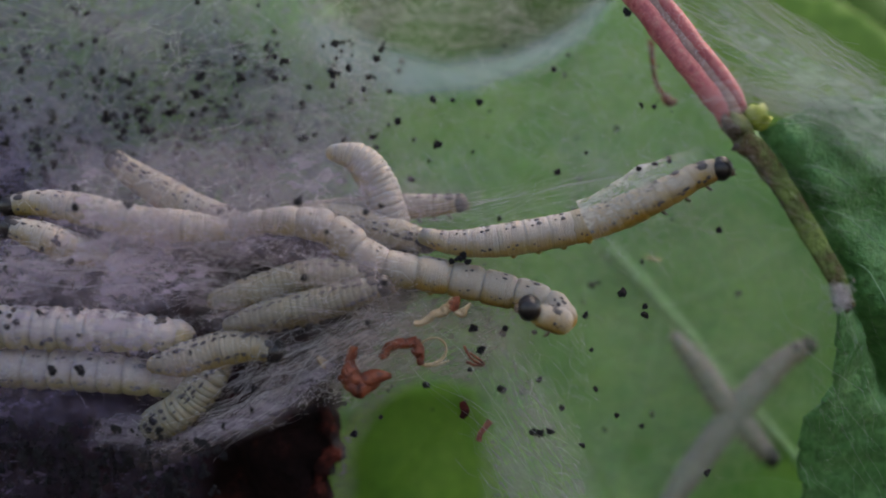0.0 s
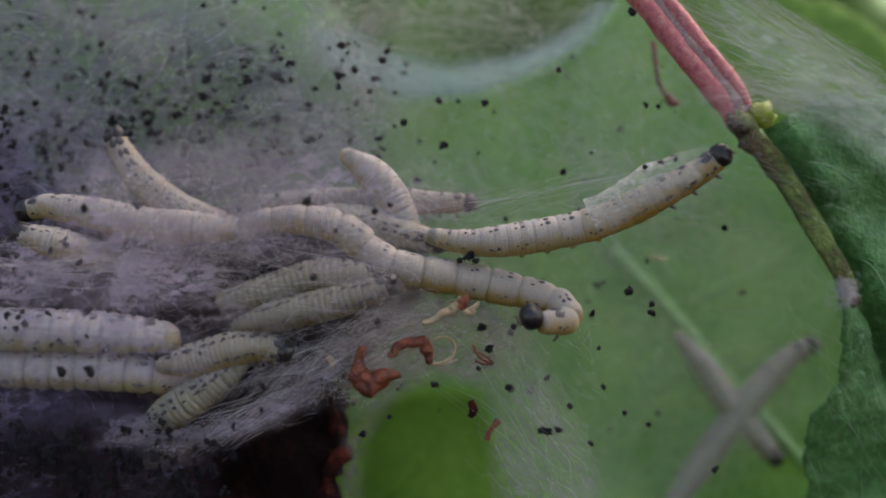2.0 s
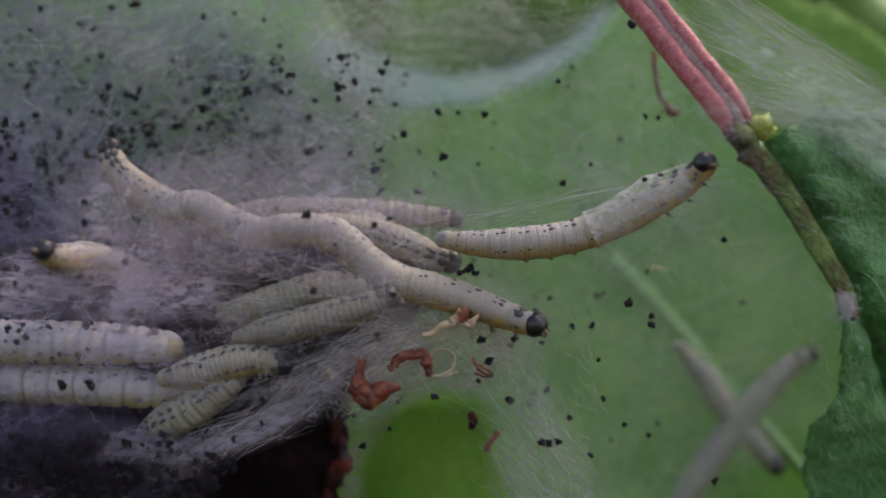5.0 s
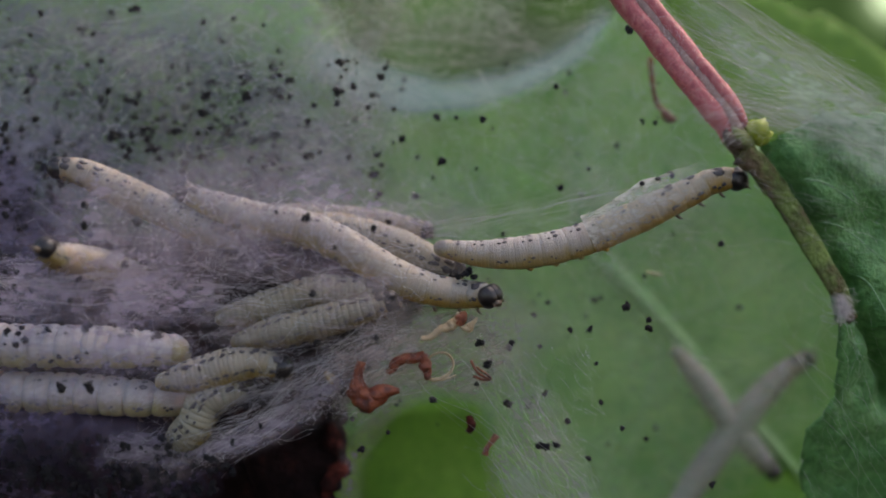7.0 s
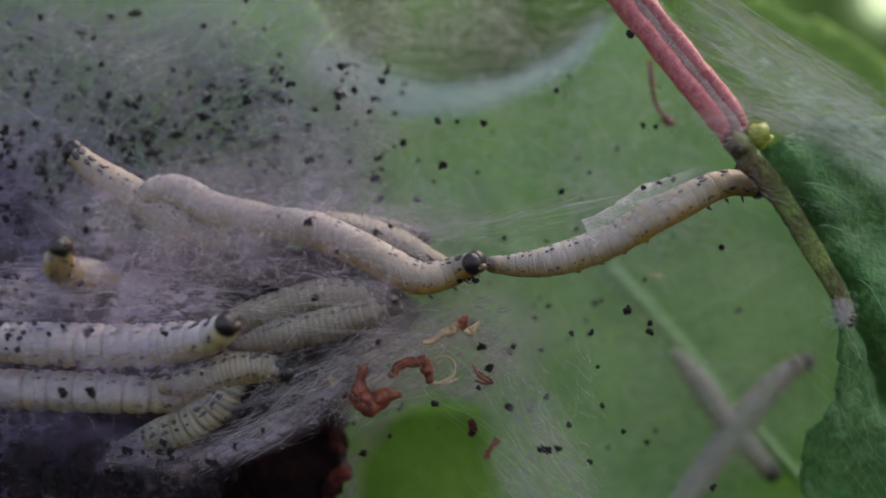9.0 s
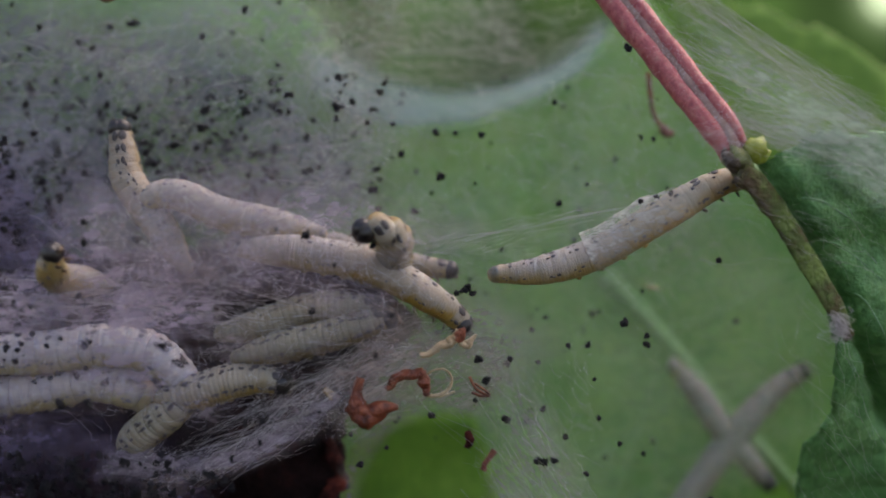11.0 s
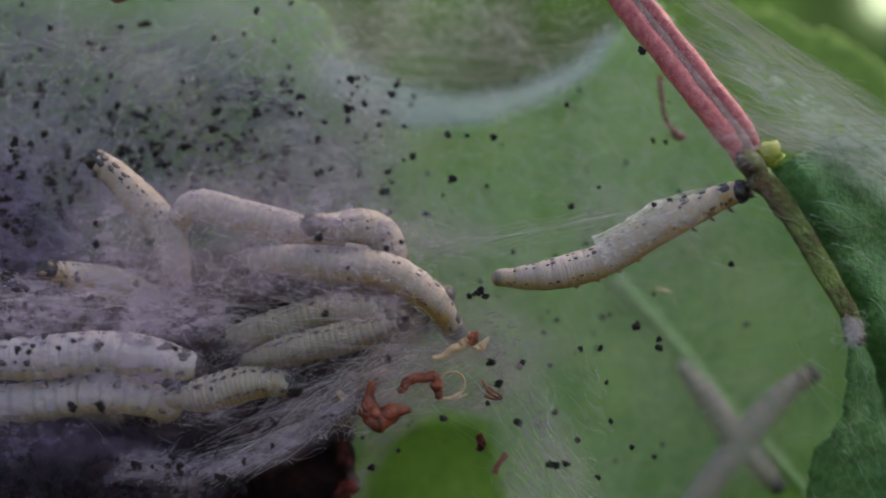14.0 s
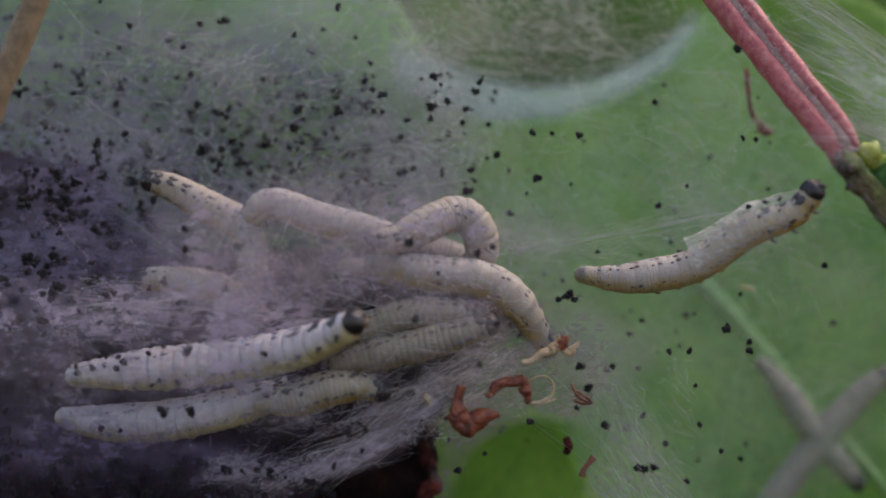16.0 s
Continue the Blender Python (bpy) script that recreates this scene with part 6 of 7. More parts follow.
    bend(b, 2.5, [(-21.55, -2.20, 1.70), (-20.51, -2.20, 2.12), (-18.42, -2.20, 1.75), (-15.65, -2.20, 1.13), (-13.19, -2.20, 0.94), (-10.66, -1.00, 0.71)])
    bend(b, 3.0, [(-18.73, -3.00, 2.28), (-18.16, -2.60, 2.81), (-17.21, -2.20, 2.74), (-15.68, -2.20, 1.69), (-13.53, -2.20, 1.07), (-11.00, -1.00, 0.84)])
    bend(b, 3.5, [(-19.20, -1.00, 1.59), (-18.45, -2.00, 2.73), (-17.07, -2.20, 2.93), (-15.54, -2.20, 1.92), (-13.41, -2.20, 1.19), (-11.04, -1.00, 0.90)])
    bend(b, 4.0, [(-18.70, -1.00, 1.77), (-17.91, -2.00, 2.89), (-16.62, -2.20, 3.07), (-14.93, -2.20, 1.97), (-12.93, -2.20, 1.23), (-10.71, -1.00, 0.93)])
    bend(b, 6.5, [(-11.45, 1.00, 2.06), (-10.50, 0.20, 2.03), (-9.54, 0.20, 2.06), (-7.63, 0.20, 1.64), (-5.71, 0.20, 1.00), (-3.80, 0.20, 0.35)])
    bend(b, 7.0, [(-13.94, -1.60, 3.67), (-12.54, -1.60, 3.05), (-10.83, -1.60, 2.49), (-8.97, -1.60, 2.03), (-7.10, -1.60, 1.50), (-4.98, -1.00, 0.64)])
    bend(b, 7.5, [(-16.02, -1.80, 3.11), (-15.34, -1.80, 3.82), (-13.96, -1.80, 3.60), (-11.64, -1.80, 2.80), (-9.17, -1.80, 2.27), (-6.80, -1.00, 1.67)])
    bend(b, 9.0, [(-16.58, -1.00, 2.81), (-15.75, -1.80, 3.89), (-14.42, -1.80, 4.01), (-12.41, -1.80, 3.02), (-9.94, -1.80, 2.46), (-7.25, -1.00, 1.96)])
    bend(b, 11.5, [(-16.34, -1.00, 3.26), (-15.51, -1.80, 4.33), (-14.12, -1.80, 4.39), (-11.94, -1.80, 3.47), (-9.46, -1.80, 2.95), (-6.44, -1.00, 2.36)])
    bend(b, 12.5, [(-16.26, -1.00, 2.82), (-15.38, -1.80, 3.76), (-14.33, -1.80, 4.19), (-12.09, -1.80, 3.43), (-9.92, -1.80, 2.72), (-6.89, -1.00, 2.06)])
    bend(b, 13.0, [(-15.83, -1.00, 2.50), (-15.30, -1.80, 3.34), (-14.44, -1.80, 3.72), (-12.25, -1.80, 3.16), (-9.62, -1.80, 2.49), (-6.61, -1.00, 1.83)])
    bend(b, 14.0, [(-15.03, -1.00, 2.58), (-14.60, -1.80, 3.52), (-13.75, -1.80, 3.96), (-11.55, -1.80, 3.41), (-8.77, -1.80, 2.72), (-6.21, -1.00, 2.13)])
    bend(b, 14.5, [(-14.85, -1.00, 2.64), (-14.46, -1.80, 3.58), (-13.66, -1.80, 3.99), (-11.74, -1.80, 3.45), (-8.81, -1.80, 2.83), (-5.93, -1.00, 2.24)])
    bend(b, 15.0, [(-14.85, -1.00, 2.88), (-14.48, -1.80, 3.82), (-13.71, -1.80, 4.29), (-11.56, -1.80, 3.69), (-9.10, -1.80, 2.91), (-6.38, -1.00, 2.25)])
    bend(b, 15.5, [(-15.42, -1.00, 2.67), (-15.04, -1.80, 3.71), (-14.28, -1.80, 4.18), (-11.98, -1.80, 3.40), (-9.21, -1.80, 2.56), (-6.33, -1.00, 1.95)])
    bend(b, 16.0, [(-15.84, -1.00, 2.65), (-15.22, -1.80, 3.73), (-14.21, -1.80, 4.10), (-12.00, -1.80, 3.34), (-9.25, -1.80, 2.62), (-6.52, -1.00, 1.94)])

    b = raised
    bend(b, 0.0, [(-17.74, -0.60, 4.50), (-16.89, -0.60, 3.88), (-15.38, -0.60, 2.95), (-13.48, -0.60, 1.93), (-11.59, -0.60, 1.19), (-9.82, 0.00, 0.80)])
    bend(b, 1.5, [(-18.45, -0.60, 5.78), (-17.82, -0.60, 4.99), (-16.33, -0.60, 3.35), (-14.49, -0.60, 1.97), (-12.28, -0.60, 1.03), (-10.50, 0.00, 0.76)])
    bend(b, 2.5, [(-17.92, -0.60, 6.22), (-17.86, -0.60, 5.40), (-17.10, -0.60, 3.95), (-15.62, -0.60, 2.68), (-13.89, -0.60, 1.73), (-11.80, 0.00, 1.11)])
    bend(b, 3.5, [(-18.14, -0.60, 7.06), (-18.20, -0.60, 6.15), (-17.54, -0.60, 4.74), (-16.29, -0.60, 3.42), (-14.41, -0.60, 2.10), (-12.33, 0.00, 1.36)])
    bend(b, 4.0, [(-18.20, -0.60, 6.66), (-18.10, -0.60, 5.78), (-17.35, -0.60, 4.52), (-15.99, -0.60, 3.36), (-14.10, -0.60, 2.13), (-12.17, 0.00, 1.38)])
    bend(b, 6.5, [(-20.23, -1.40, 5.30), (-19.08, -1.40, 4.80), (-16.90, -1.40, 3.58), (-15.04, -1.40, 2.64), (-13.33, -1.40, 1.80), (-11.47, -0.60, 0.94)])
    bend(b, 7.0, [(-21.03, -1.40, 5.06), (-19.66, -1.40, 4.84), (-17.26, -1.40, 3.69), (-15.23, -1.40, 2.75), (-13.36, -1.40, 1.88), (-11.49, -0.60, 0.96)])
    bend(b, 8.0, [(-20.78, -1.40, 6.14), (-19.66, -1.40, 5.37), (-17.43, -1.40, 4.18), (-15.40, -1.40, 3.25), (-13.69, -1.40, 2.31), (-11.83, -0.60, 1.32)])
    bend(b, 9.0, [(-20.27, -1.40, 6.22), (-19.33, -1.40, 5.35), (-17.41, -1.40, 4.13), (-15.45, -1.40, 2.98), (-13.89, -1.40, 2.11), (-12.18, -0.60, 1.12)])
    bend(b, 11.5, [(-17.35, -1.40, 8.21), (-17.28, -1.40, 6.99), (-17.15, -1.40, 5.53), (-16.33, -1.40, 4.09), (-15.14, -1.40, 2.16), (-14.38, -0.60, 0.28)])
    bend(b, 12.5, [(-17.31, -1.40, 7.40), (-17.30, -1.40, 6.56), (-17.23, -1.40, 5.15), (-16.38, -1.40, 3.84), (-15.12, -1.40, 1.87), (-14.45, -0.60, -0.02)])
    bend(b, 13.0, [(-16.22, -1.40, 6.29), (-16.46, -1.40, 5.60), (-16.83, -1.40, 4.57), (-16.33, -1.40, 3.33), (-15.11, -1.40, 1.62), (-14.35, -0.60, -0.25)])
    bend(b, 13.5, [(-17.37, -1.40, 5.26), (-17.12, -1.40, 4.82), (-16.65, -1.40, 4.01), (-15.87, -1.40, 2.87), (-15.09, -1.40, 1.31), (-14.48, -0.60, -0.41)])
    bend(b, 14.0, [(-19.49, -1.40, 6.40), (-18.62, -1.40, 5.75), (-17.21, -1.40, 4.36), (-15.96, -1.40, 3.06), (-15.33, -1.40, 1.42), (-14.89, -0.60, -0.47)])
    bend(b, 14.5, [(-19.66, -1.40, 6.25), (-18.59, -1.40, 5.45), (-17.03, -1.40, 4.10), (-15.84, -1.40, 2.93), (-15.27, -1.40, 1.38), (-15.00, -0.60, -0.51)])
    bend(b, 15.0, [(-20.43, -1.40, 4.13), (-19.29, -1.40, 4.57), (-17.74, -1.40, 4.46), (-16.10, -1.40, 3.51), (-15.47, -1.40, 1.82), (-15.32, -0.60, -0.39)])
    bend(b, 15.5, [(-21.08, -1.40, 4.82), (-20.07, -1.40, 4.64), (-18.21, -1.40, 4.22), (-16.36, -1.40, 3.13), (-15.73, -1.40, 1.37), (-15.67, -0.60, -0.78)])
    bend(b, 16.0, [(-21.07, -1.40, 5.34), (-19.92, -1.40, 4.98), (-18.07, -1.40, 3.97), (-16.13, -1.40, 2.90), (-15.61, -1.40, 1.20), (-15.61, -0.60, -0.71)])

    b = small_left
    bend(b, 0.0, [(-22.56, -3.00, 0.77), (-21.65, -3.00, 0.48), (-20.14, -3.00, 0.01), (-18.97, -2.00, -0.54), (-17.75, -1.00, -1.05)])
    bend(b, 2.5, [(-22.34, -3.00, 0.55), (-21.49, -3.00, 0.27), (-20.13, -3.00, -0.09), (-19.10, -2.00, -0.52), (-18.03, -1.00, -1.03)])
    bend(b, 3.5, [(-20.39, -4.00, 0.86), (-20.00, -3.00, 0.48), (-18.64, -3.00, 0.03), (-17.59, -2.00, -0.46), (-16.49, -1.00, -0.97)])
    bend(b, 4.0, [(-19.9, -6.50, 0.47), (-19.6, -5.60, 0.07), (-18.96, -3.00, 0.07), (-17.92, -2.00, -0.37), (-16.67, -1.00, -0.76)])
    bend(b, 6.5, [(-20.12, -6.50, 0.31), (-19.82, -5.60, -0.09), (-18.56, -3.00, -0.29), (-17.50, -2.00, -0.48), (-16.39, -1.00, -0.68)])
    bend(b, 7.0, [(-19.87, -6.50, 0.58), (-19.56, -5.60, 0.18), (-18.74, -3.00, -0.11), (-17.68, -2.00, -0.42), (-16.58, -1.00, -0.68)])
    bend(b, 9.0, [(-19.12, -6.60, 0.86), (-19.48, -5.90, 0.13), (-19.53, -4.40, -0.41), (-18.93, -2.80, -0.55), (-18.10, -1.00, -0.82)])
    bend(b, 11.5, [(-19.44, -6.60, 1.21), (-19.80, -5.90, 0.46), (-19.86, -4.40, -0.09), (-19.27, -2.80, -0.25), (-18.45, -1.00, -0.55)])
    bend(b, 12.5, [(-19.06, -6.60, 0.75), (-19.40, -5.90, 0.00), (-19.43, -4.40, -0.55), (-18.81, -2.80, -0.70), (-17.96, -1.00, -0.99)])
    bend(b, 14.5, [(-22.00, -1.90, 0.29), (-21.45, -1.10, 0.13), (-19.70, -0.20, -0.07), (-18.30, 0.00, -0.36), (-16.90, 0.20, -0.70)])
    bend(b, 16.0, [(-22.00, -0.70, -0.12), (-21.00, -0.40, -0.11), (-19.20, 0.00, -0.28), (-17.60, 0.10, -0.65), (-16.10, 0.20, -1.02)])

    b = tail_up
    bend(b, 0.0, [(-1.57, 0.00, -0.73), (-2.05, 0.00, 0.38), (-2.55, -0.80, 1.78), (-3.12, -0.80, 3.33), (-4.22, -0.80, 4.66), (-5.63, -0.80, 5.03)])
    bend(b, 1.5, [(-1.59, 0.00, -0.81), (-1.98, 0.00, 0.30), (-2.35, -0.80, 1.70), (-2.98, -0.80, 2.95), (-4.08, -0.80, 4.05), (-5.27, -0.80, 4.86)])
    bend(b, 2.5, [(-1.62, 0.00, -0.72), (-2.00, 0.00, 0.23), (-2.46, -0.80, 1.64), (-3.09, -0.80, 2.89), (-4.03, -0.80, 4.00), (-5.16, -0.80, 4.91)])
    bend(b, 3.5, [(-1.55, 0.00, -0.76), (-1.97, 0.00, 0.03), (-2.47, -0.80, 1.13), (-2.94, -0.80, 2.16), (-3.63, -0.80, 3.16), (-4.35, -0.80, 4.16)])
    bend(b, 4.0, [(-1.43, 0.00, -0.74), (-1.84, 0.00, -0.11), (-2.35, -0.60, 0.69), (-2.85, -0.60, 1.47), (-3.42, -0.60, 2.32), (-3.92, -0.60, 3.14)])
    bend(b, 6.5, [(-1.88, 0.20, 0.29), (-2.84, 0.20, 0.61), (-4.12, 0.20, 1.09), (-5.39, 0.20, 1.41), (-6.67, 0.20, 1.64), (-7.95, 0.20, 1.83)])
    bend(b, 16.0, [(-2.76, 0.60, 0.39), (-3.72, 0.60, 0.70), (-4.99, 0.60, 1.17), (-6.26, 0.60, 1.49), (-7.54, 0.60, 1.70), (-8.81, 0.60, 1.89)])

    b = folder
    bend(b, 0.0, [(-0.44, -1.20, 0.14), (-1.68, -1.20, 0.44), (-3.39, -1.20, 0.92), (-4.94, -1.20, 1.22), (-6.49, -1.20, 1.21), (-8.35, -1.20, 1.01)])
    bend(b, 3.5, [(0.03, -1.20, -0.03), (-1.31, -1.20, 0.28), (-3.08, -1.20, 0.90), (-4.63, -1.20, 1.27), (-6.34, -1.20, 1.34), (-8.20, -1.20, 1.21)])
    bend(b, 7.0, [(0.82, -1.20, -0.55), (-0.59, -1.20, 0.01), (-2.46, -1.20, 0.82), (-4.34, -1.20, 1.39), (-6.21, -1.20, 1.82), (-8.09, -1.20, 2.01)])
    bend(b, 9.0, [(0.43, -1.40, -0.46), (-0.91, -1.40, 0.16), (-2.84, -1.40, 1.16), (-4.71, -1.40, 1.73), (-6.58, -1.40, 2.04), (-8.45, -1.40, 2.23)])
    bend(b, 11.5, [(-4.23, -6.70, 3.69), (-3.44, -6.50, 3.33), (-2.73, -5.20, 2.15), (-2.28, -3.00, 0.91), (-2.68, -0.60, -0.06), (-4.30, 0.00, 0.24), (-6.26, 0.40, 0.62)])
    bend(b, 12.0, [(-4.11, -6.70, 4.64), (-3.83, -6.50, 3.80), (-3.19, -5.20, 2.31), (-2.58, -3.00, 0.99), (-2.81, -0.60, 0.04), (-4.44, 0.00, 0.35), (-6.40, 0.40, 0.73)])
    bend(b, 12.5, [(-4.66, -6.70, 2.74), (-3.90, -6.50, 3.21), (-2.95, -5.20, 2.80), (-2.54, -3.00, 1.42), (-2.63, -0.60, 0.02), (-4.42, 0.00, 0.23), (-6.38, 0.40, 0.64)])
    bend(b, 13.0, [(-5.16, -3.60, 3.70), (-4.52, -3.30, 3.35), (-3.77, -2.60, 2.66), (-3.25, -1.80, 1.70), (-3.05, -0.60, 0.55), (-4.31, 0.00, 0.14), (-6.26, 0.40, 0.55)])
    bend(b, 13.5, [(-7.24, -3.60, 2.60), (-6.22, -3.30, 2.62), (-4.85, -2.60, 2.86), (-3.79, -1.80, 2.36), (-3.37, -1.60, 1.19), (-3.72, -0.60, -0.01), (-5.28, 0.40, 0.39)])
    bend(b, 14.0, [(-7.34, -3.60, 2.86), (-6.32, -3.30, 2.76), (-4.86, -2.60, 2.84), (-3.80, -1.80, 2.41), (-3.37, -1.60, 1.26), (-3.71, -0.60, 0.06), (-5.36, 0.40, 0.42)])
    bend(b, 14.5, [(-7.48, -3.60, 3.31), (-6.36, -3.30, 2.84), (-4.75, -2.60, 2.84), (-3.71, -1.80, 2.41), (-3.24, -1.60, 1.23), (-3.58, -0.60, 0.15), (-5.06, 0.40, 0.25)])
    bend(b, 15.0, [(-7.35, -3.60, 2.84), (-6.24, -3.30, 2.91), (-4.83, -2.60, 3.29), (-3.71, -1.80, 2.73), (-3.31, -1.60, 1.50), (-3.72, -0.60, 0.38), (-5.17, 0.40, 0.40)])
    bend(b, 15.5, [(-7.93, -3.60, 2.03), (-6.67, -3.30, 2.33), (-4.90, -2.60, 3.07), (-3.54, -1.80, 2.75), (-3.03, -1.60, 1.52), (-3.21, -0.60, 0.40), (-4.64, 0.40, 0.36)])
    bend(b, 16.0, [(-8.92, -3.60, 2.11), (-7.63, -3.30, 2.20), (-5.87, -2.60, 3.10), (-4.21, -1.80, 3.62), (-3.13, -1.60, 2.49), (-3.26, -0.60, 0.91), (-4.67, 0.40, 0.39)])

    b = behind
    bend(b, 0.0, [(1.32, 0.40, 2.31), (-0.34, 0.40, 2.17), (-2.24, 0.40, 2.03), (-4.15, 0.40, 1.89), (-6.70, 0.40, 1.68), (-9.25, 0.40, 1.47)])
    bend(b, 3.5, [(1.53, 0.40, 2.33), (-0.45, 0.40, 2.39), (-3.00, 0.40, 2.52), (-5.87, 0.40, 2.58), (-8.43, 0.40, 2.65), (-10.98, 0.40, 2.71)])
    bend(b, 6.5, [(-0.60, 0.40, 1.73), (-2.53, 0.40, 2.05), (-4.77, 0.40, 2.28), (-7.01, 0.40, 2.41), (-9.57, 0.40, 2.42), (-12.14, 0.40, 2.30)])
    bend(b, 9.0, [(-1.15, 0.40, 1.51), (-2.92, 0.40, 1.84), (-4.85, 0.40, 2.09), (-6.77, 0.40, 2.22), (-8.70, 0.40, 2.29), (-10.62, 0.40, 2.23)])
    bend(b, 11.5, [(0.82, 0.40, -0.07), (-0.95, 0.40, 0.18), (-3.04, 0.40, 0.56), (-5.30, 0.40, 0.88), (-7.55, 0.40, 1.19), (-9.80, 0.40, 1.41)])
    bend(b, 14.5, [(-0.40, 0.40, -1.06), (-2.01, 0.40, -0.59), (-4.10, 0.40, -0.13), (-6.34, 0.40, 0.17), (-8.59, 0.40, 0.47), (-10.83, 0.40, 0.78)])
    bend(b, 16.0, [(-0.54, 0.40, -1.18), (-2.13, 0.40, -0.71), (-4.19, 0.40, -0.24), (-6.41, 0.40, 0.06), (-8.64, 0.40, 0.37), (-10.86, 0.40, 0.68)])

    b = long_lower
    bend(b, 0.0, [(-14.12, -1.40, -5.41), (-13.68, -2.40, -5.01), (-15.52, -3.20, -4.83), (-18.54, -3.20, -4.67), (-22.46, -3.20, -4.58), (-26.40, -3.20, -4.56), (-30.04, -3.20, -4.58)])
    bend(b, 1.5, [(-15.34, -1.40, -5.46), (-14.82, -2.40, -5.07), (-16.39, -3.20, -4.89), (-19.26, -3.20, -4.71), (-22.89, -3.20, -4.60), (-26.83, -3.20, -4.55), (-30.47, -3.20, -4.56)])
    bend(b, 3.5, [(-15.48, -1.40, -5.29), (-14.97, -2.40, -4.90), (-16.48, -3.20, -4.71), (-19.33, -3.20, -4.59), (-22.93, -3.20, -4.53), (-26.83, -3.20, -4.41), (-30.43, -3.20, -4.41)])
    bend(b, 7.0, [(-14.83, -1.40, -5.28), (-14.34, -2.40, -4.88), (-16.10, -3.20, -4.76), (-18.96, -3.20, -4.64), (-22.88, -3.20, -4.58), (-26.81, -3.20, -4.46), (-30.43, -3.20, -4.46)])
    bend(b, 8.0, [(-12.61, -3.20, -4.19), (-14.78, -3.20, -4.37), (-17.79, -3.20, -4.37), (-21.71, -3.20, -4.24), (-25.62, -3.20, -4.12), (-29.23, -3.20, -4.12)])
    bend(b, 8.5, [(-10.91, -6.60, -3.58), (-13.07, -5.20, -3.97), (-16.33, -3.40, -4.17), (-20.23, -3.40, -4.17), (-24.43, -3.40, -4.04), (-28.32, -3.40, -3.98)])
    bend(b, 9.0, [(-10.72, -6.70, -3.00), (-11.90, -5.40, -3.77), (-14.77, -3.40, -4.27), (-18.07, -3.40, -4.32), (-22.26, -3.40, -4.19), (-26.45, -3.40, -4.01)])
    bend(b, 11.5, [(-13.71, -3.00, -7.03), (-14.14, -3.40, -5.46), (-15.80, -3.40, -3.96), (-18.51, -3.40, -3.67), (-21.81, -3.40, -4.16), (-26.01, -3.40, -4.38)])
    bend(b, 12.5, [(-13.74, -3.00, -7.37), (-14.20, -3.40, -5.72), (-15.81, -3.40, -4.12), (-18.51, -3.40, -3.64), (-21.65, -3.40, -4.13), (-25.84, -3.40, -4.44)])
    bend(b, 13.5, [(-13.42, -3.00, -7.24), (-14.06, -3.40, -5.75), (-15.62, -3.40, -4.40), (-18.31, -3.40, -3.84), (-21.45, -3.40, -4.26), (-25.76, -3.40, -4.51)])
    bend(b, 14.0, [(-13.66, -3.20, -4.69), (-14.36, -3.40, -4.58), (-16.16, -3.40, -4.14), (-18.85, -3.40, -4.00), (-22.14, -3.40, -4.32), (-26.31, -3.40, -4.49)])
    bend(b, 14.5, [(-11.15, -6.70, -3.44), (-12.52, -5.20, -3.97), (-15.58, -3.40, -4.32), (-18.58, -3.40, -4.22), (-22.16, -3.40, -4.43), (-26.64, -3.40, -4.46)])
    bend(b, 15.0, [(-9.13, -6.80, -2.44), (-10.47, -5.90, -3.16), (-13.14, -4.60, -3.95), (-16.65, -3.40, -4.34), (-20.82, -3.40, -4.57), (-25.29, -3.40, -4.75)])
    bend(b, 15.5, [(-10.38, -6.80, -2.45), (-11.49, -5.90, -3.20), (-14.02, -4.60, -3.97), (-17.54, -3.40, -4.53), (-21.12, -3.40, -4.70), (-25.01, -3.40, -4.87)])
    bend(b, 16.0, [(-9.43, -6.80, -1.79), (-10.60, -5.90, -2.57), (-13.09, -4.60, -3.55), (-16.73, -3.40, -4.32), (-20.78, -3.40, -4.73), (-24.84, -3.40, -5.05)])

    b = lower
    bend(b, 0.0, [(-14.43, -0.40, -8.29), (-13.93, -1.60, -7.80), (-15.75, -2.40, -7.28), (-18.81, -2.40, -7.00), (-22.18, -2.40, -6.85), (-25.56, -2.40, -6.75), (-28.94, -2.40, -6.72)])
    bend(b, 3.5, [(-14.86, -0.40, -8.00), (-14.38, -1.60, -7.53), (-16.10, -2.40, -7.03), (-19.14, -2.40, -6.79), (-22.49, -2.40, -6.73), (-25.99, -2.40, -6.60), (-29.34, -2.40, -6.54)])
    bend(b, 7.0, [(-14.64, -0.40, -8.28), (-14.16, -1.60, -7.80), (-16.01, -2.40, -7.51), (-19.22, -2.40, -7.27), (-22.58, -2.40, -7.15), (-25.95, -2.40, -7.02), (-29.31, -2.40, -7.02)])
    bend(b, 9.0, [(-14.83, -0.40, -7.85), (-14.36, -1.60, -7.38), (-16.24, -2.40, -7.09), (-19.29, -2.40, -6.93), (-22.64, -2.40, -6.77), (-25.98, -2.40, -6.70), (-29.32, -2.40, -6.70)])
    bend(b, 11.5, [(-16.54, -0.40, -7.41), (-16.03, -1.60, -6.92), (-16.93, -2.60, -6.05), (-18.76, -2.60, -5.66), (-21.19, -2.60, -6.19), (-23.93, -2.60, -6.62), (-27.27, -2.60, -6.91)])
    bend(b, 12.5, [(-16.60, -0.40, -7.54), (-16.10, -1.60, -7.07), (-17.01, -2.60, -6.15), (-18.83, -2.60, -5.78), (-21.32, -2.60, -6.27), (-24.05, -2.60, -6.70), (-27.38, -2.60, -7.01)])
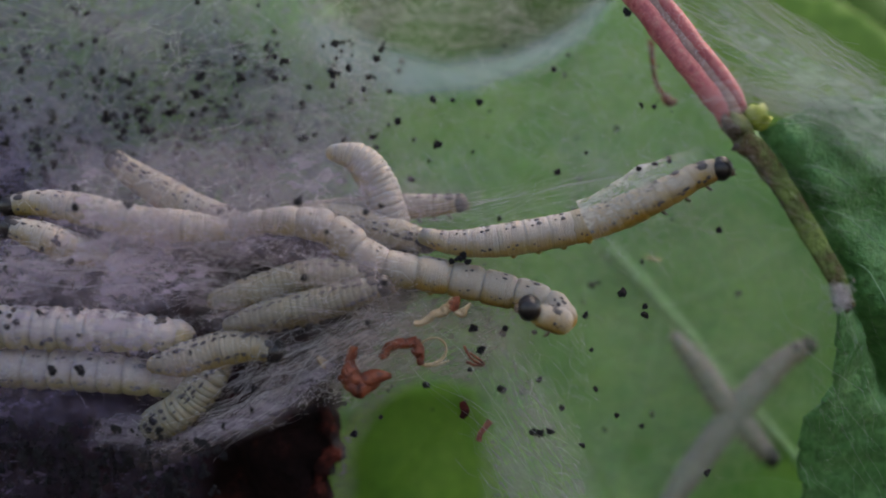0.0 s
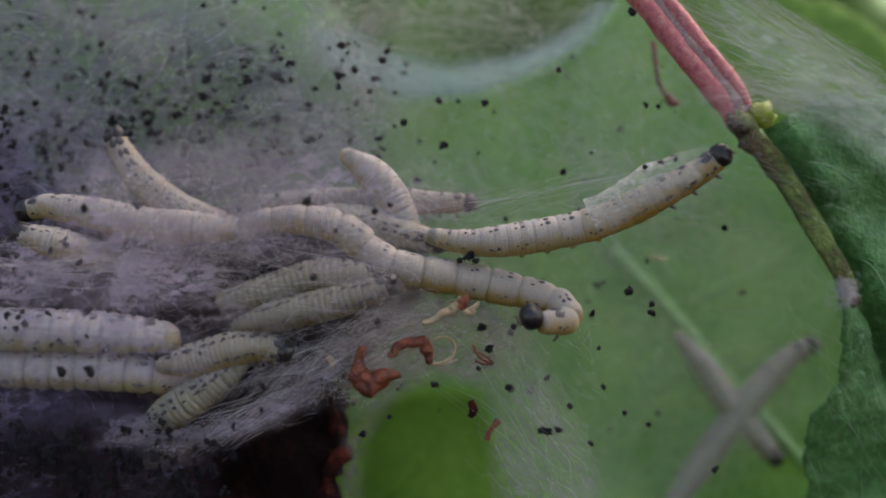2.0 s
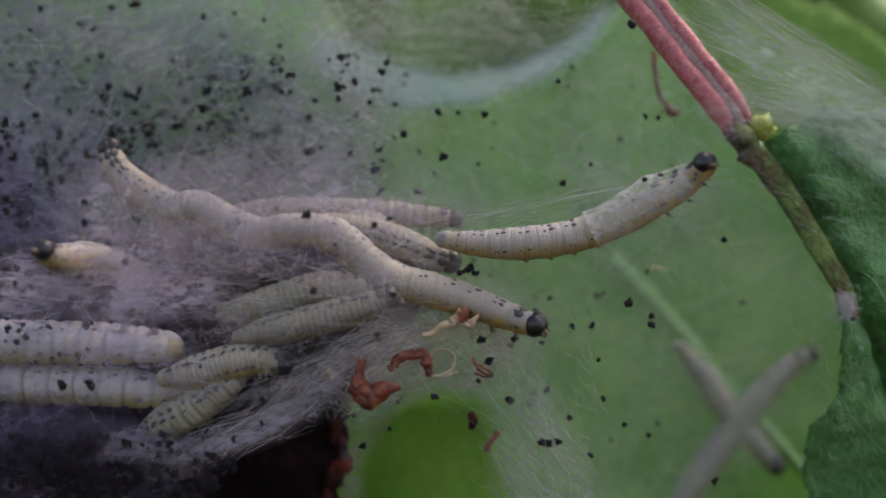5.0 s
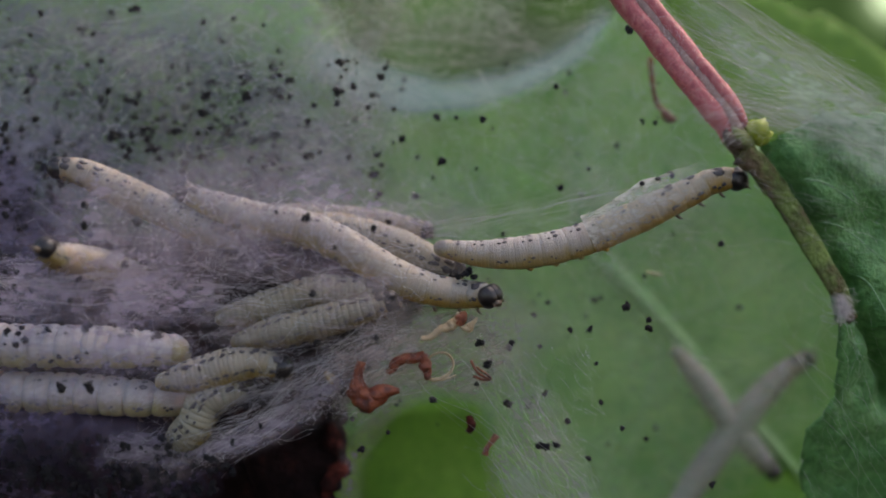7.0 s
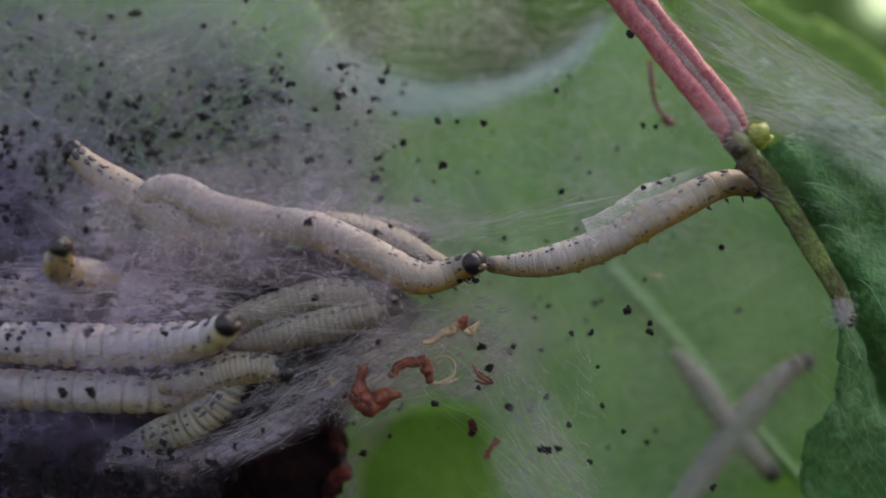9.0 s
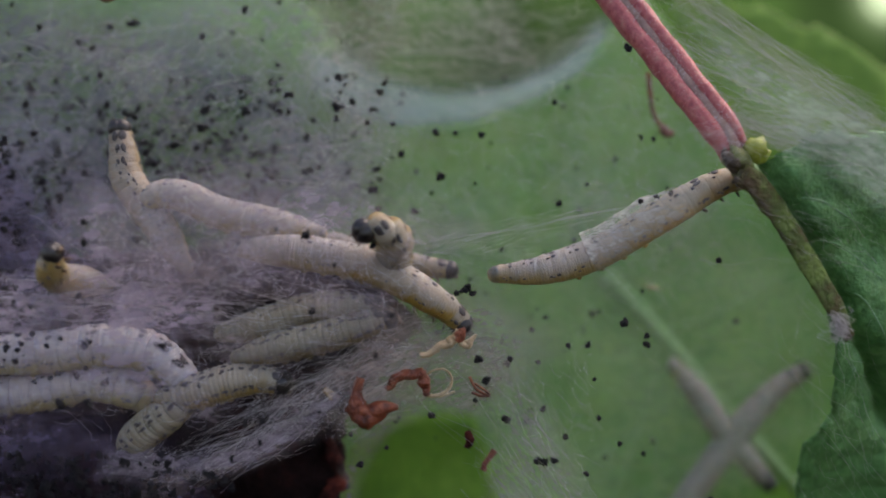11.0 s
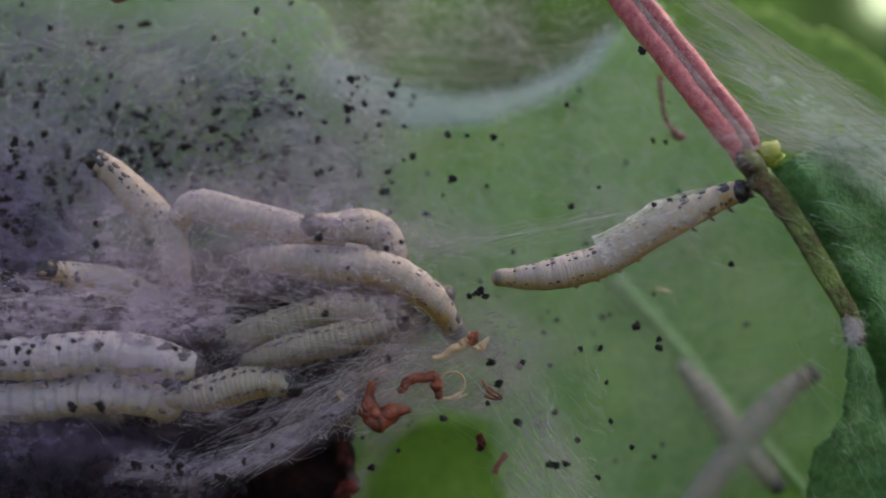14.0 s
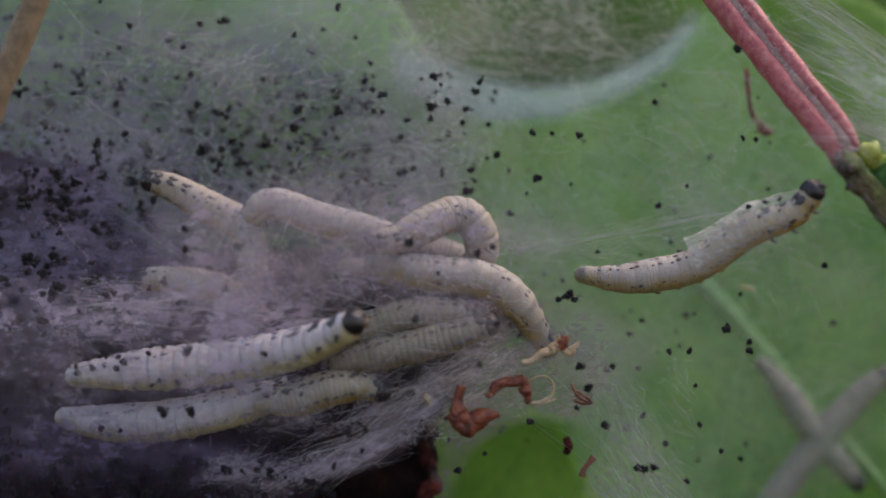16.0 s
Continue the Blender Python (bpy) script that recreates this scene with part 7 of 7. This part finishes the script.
    bend(b, 14.5, [(-15.68, -0.40, -7.59), (-15.21, -1.60, -7.10), (-17.03, -2.40, -6.51), (-19.31, -2.40, -6.52), (-22.05, -2.40, -6.91), (-25.08, -2.40, -7.11), (-28.57, -2.40, -7.20)])
    bend(b, 16.0, [(-13.14, -2.40, -5.78), (-14.66, -2.40, -6.33), (-16.95, -2.40, -7.02), (-20.16, -2.40, -7.65), (-23.23, -2.40, -7.74), (-25.68, -2.40, -7.45)])

    b = striped
    bend(b, 0.0, [(-11.41, -2.40, -6.02), (-11.62, -3.60, -6.85), (-12.52, -3.70, -8.04), (-13.71, -3.70, -9.09), (-15.98, -2.60, -10.21)])
    bend(b, 1.5, [(-11.11, -2.40, -6.00), (-11.47, -3.60, -6.70), (-12.34, -3.70, -7.67), (-13.54, -3.70, -8.48), (-15.49, -2.60, -9.56)])
    bend(b, 2.5, [(-10.61, -2.60, -6.26), (-11.32, -3.60, -6.81), (-12.65, -3.70, -7.70), (-13.99, -3.70, -8.65), (-16.01, -2.60, -9.72)])
    bend(b, 4.0, [(-10.71, -2.60, -5.95), (-11.17, -3.60, -6.44), (-12.44, -3.70, -7.38), (-13.78, -3.70, -8.28), (-16.05, -2.60, -9.44)])
    bend(b, 6.5, [(-10.91, -2.40, -5.81), (-11.19, -3.60, -6.52), (-12.22, -3.70, -7.40), (-13.26, -3.70, -8.41), (-15.19, -2.60, -9.66)])
    bend(b, 7.0, [(-10.56, -2.60, -7.06), (-11.48, -3.60, -7.00), (-12.45, -3.70, -7.61), (-13.04, -3.70, -8.80), (-14.57, -2.60, -10.10)])
    bend(b, 7.5, [(-11.02, -2.60, -5.06), (-11.22, -3.60, -5.95), (-11.97, -3.70, -7.34), (-13.64, -3.70, -8.53), (-16.13, -2.80, -9.57)])
    bend(b, 8.0, [(-10.80, -2.60, -4.80), (-11.03, -3.60, -5.75), (-11.73, -3.70, -7.08), (-13.46, -3.70, -8.33), (-16.10, -2.80, -9.26)])
    bend(b, 9.0, [(-10.96, -2.60, -5.00), (-11.13, -3.60, -5.90), (-11.77, -3.70, -7.23), (-13.50, -3.70, -8.57), (-16.58, -2.80, -9.52)])
    bend(b, 11.5, [(-13.60, -4.00, -6.67), (-14.48, -3.80, -7.09), (-15.69, -3.20, -7.91), (-16.48, -2.40, -9.05), (-16.05, -1.00, -10.14)])
    bend(b, 12.5, [(-16.40, -0.90, -8.57), (-16.66, -0.60, -9.35), (-16.48, 0.20, -10.12), (-15.62, 1.00, -10.65), (-14.46, 1.60, -10.86)])
    bend(b, 14.0, [(-17.89, 0.20, -7.62), (-18.58, 0.40, -7.46), (-19.44, 0.60, -7.36), (-20.46, 0.80, -7.33), (-21.49, 1.00, -7.36)])
    bend(b, 16.0, [(-18.17, 0.20, -8.01), (-18.85, 0.40, -7.93), (-19.71, 0.60, -7.91), (-20.72, 0.80, -7.92), (-21.75, 1.00, -7.96)])

    for body in movers:
        crawl(body)


motions()
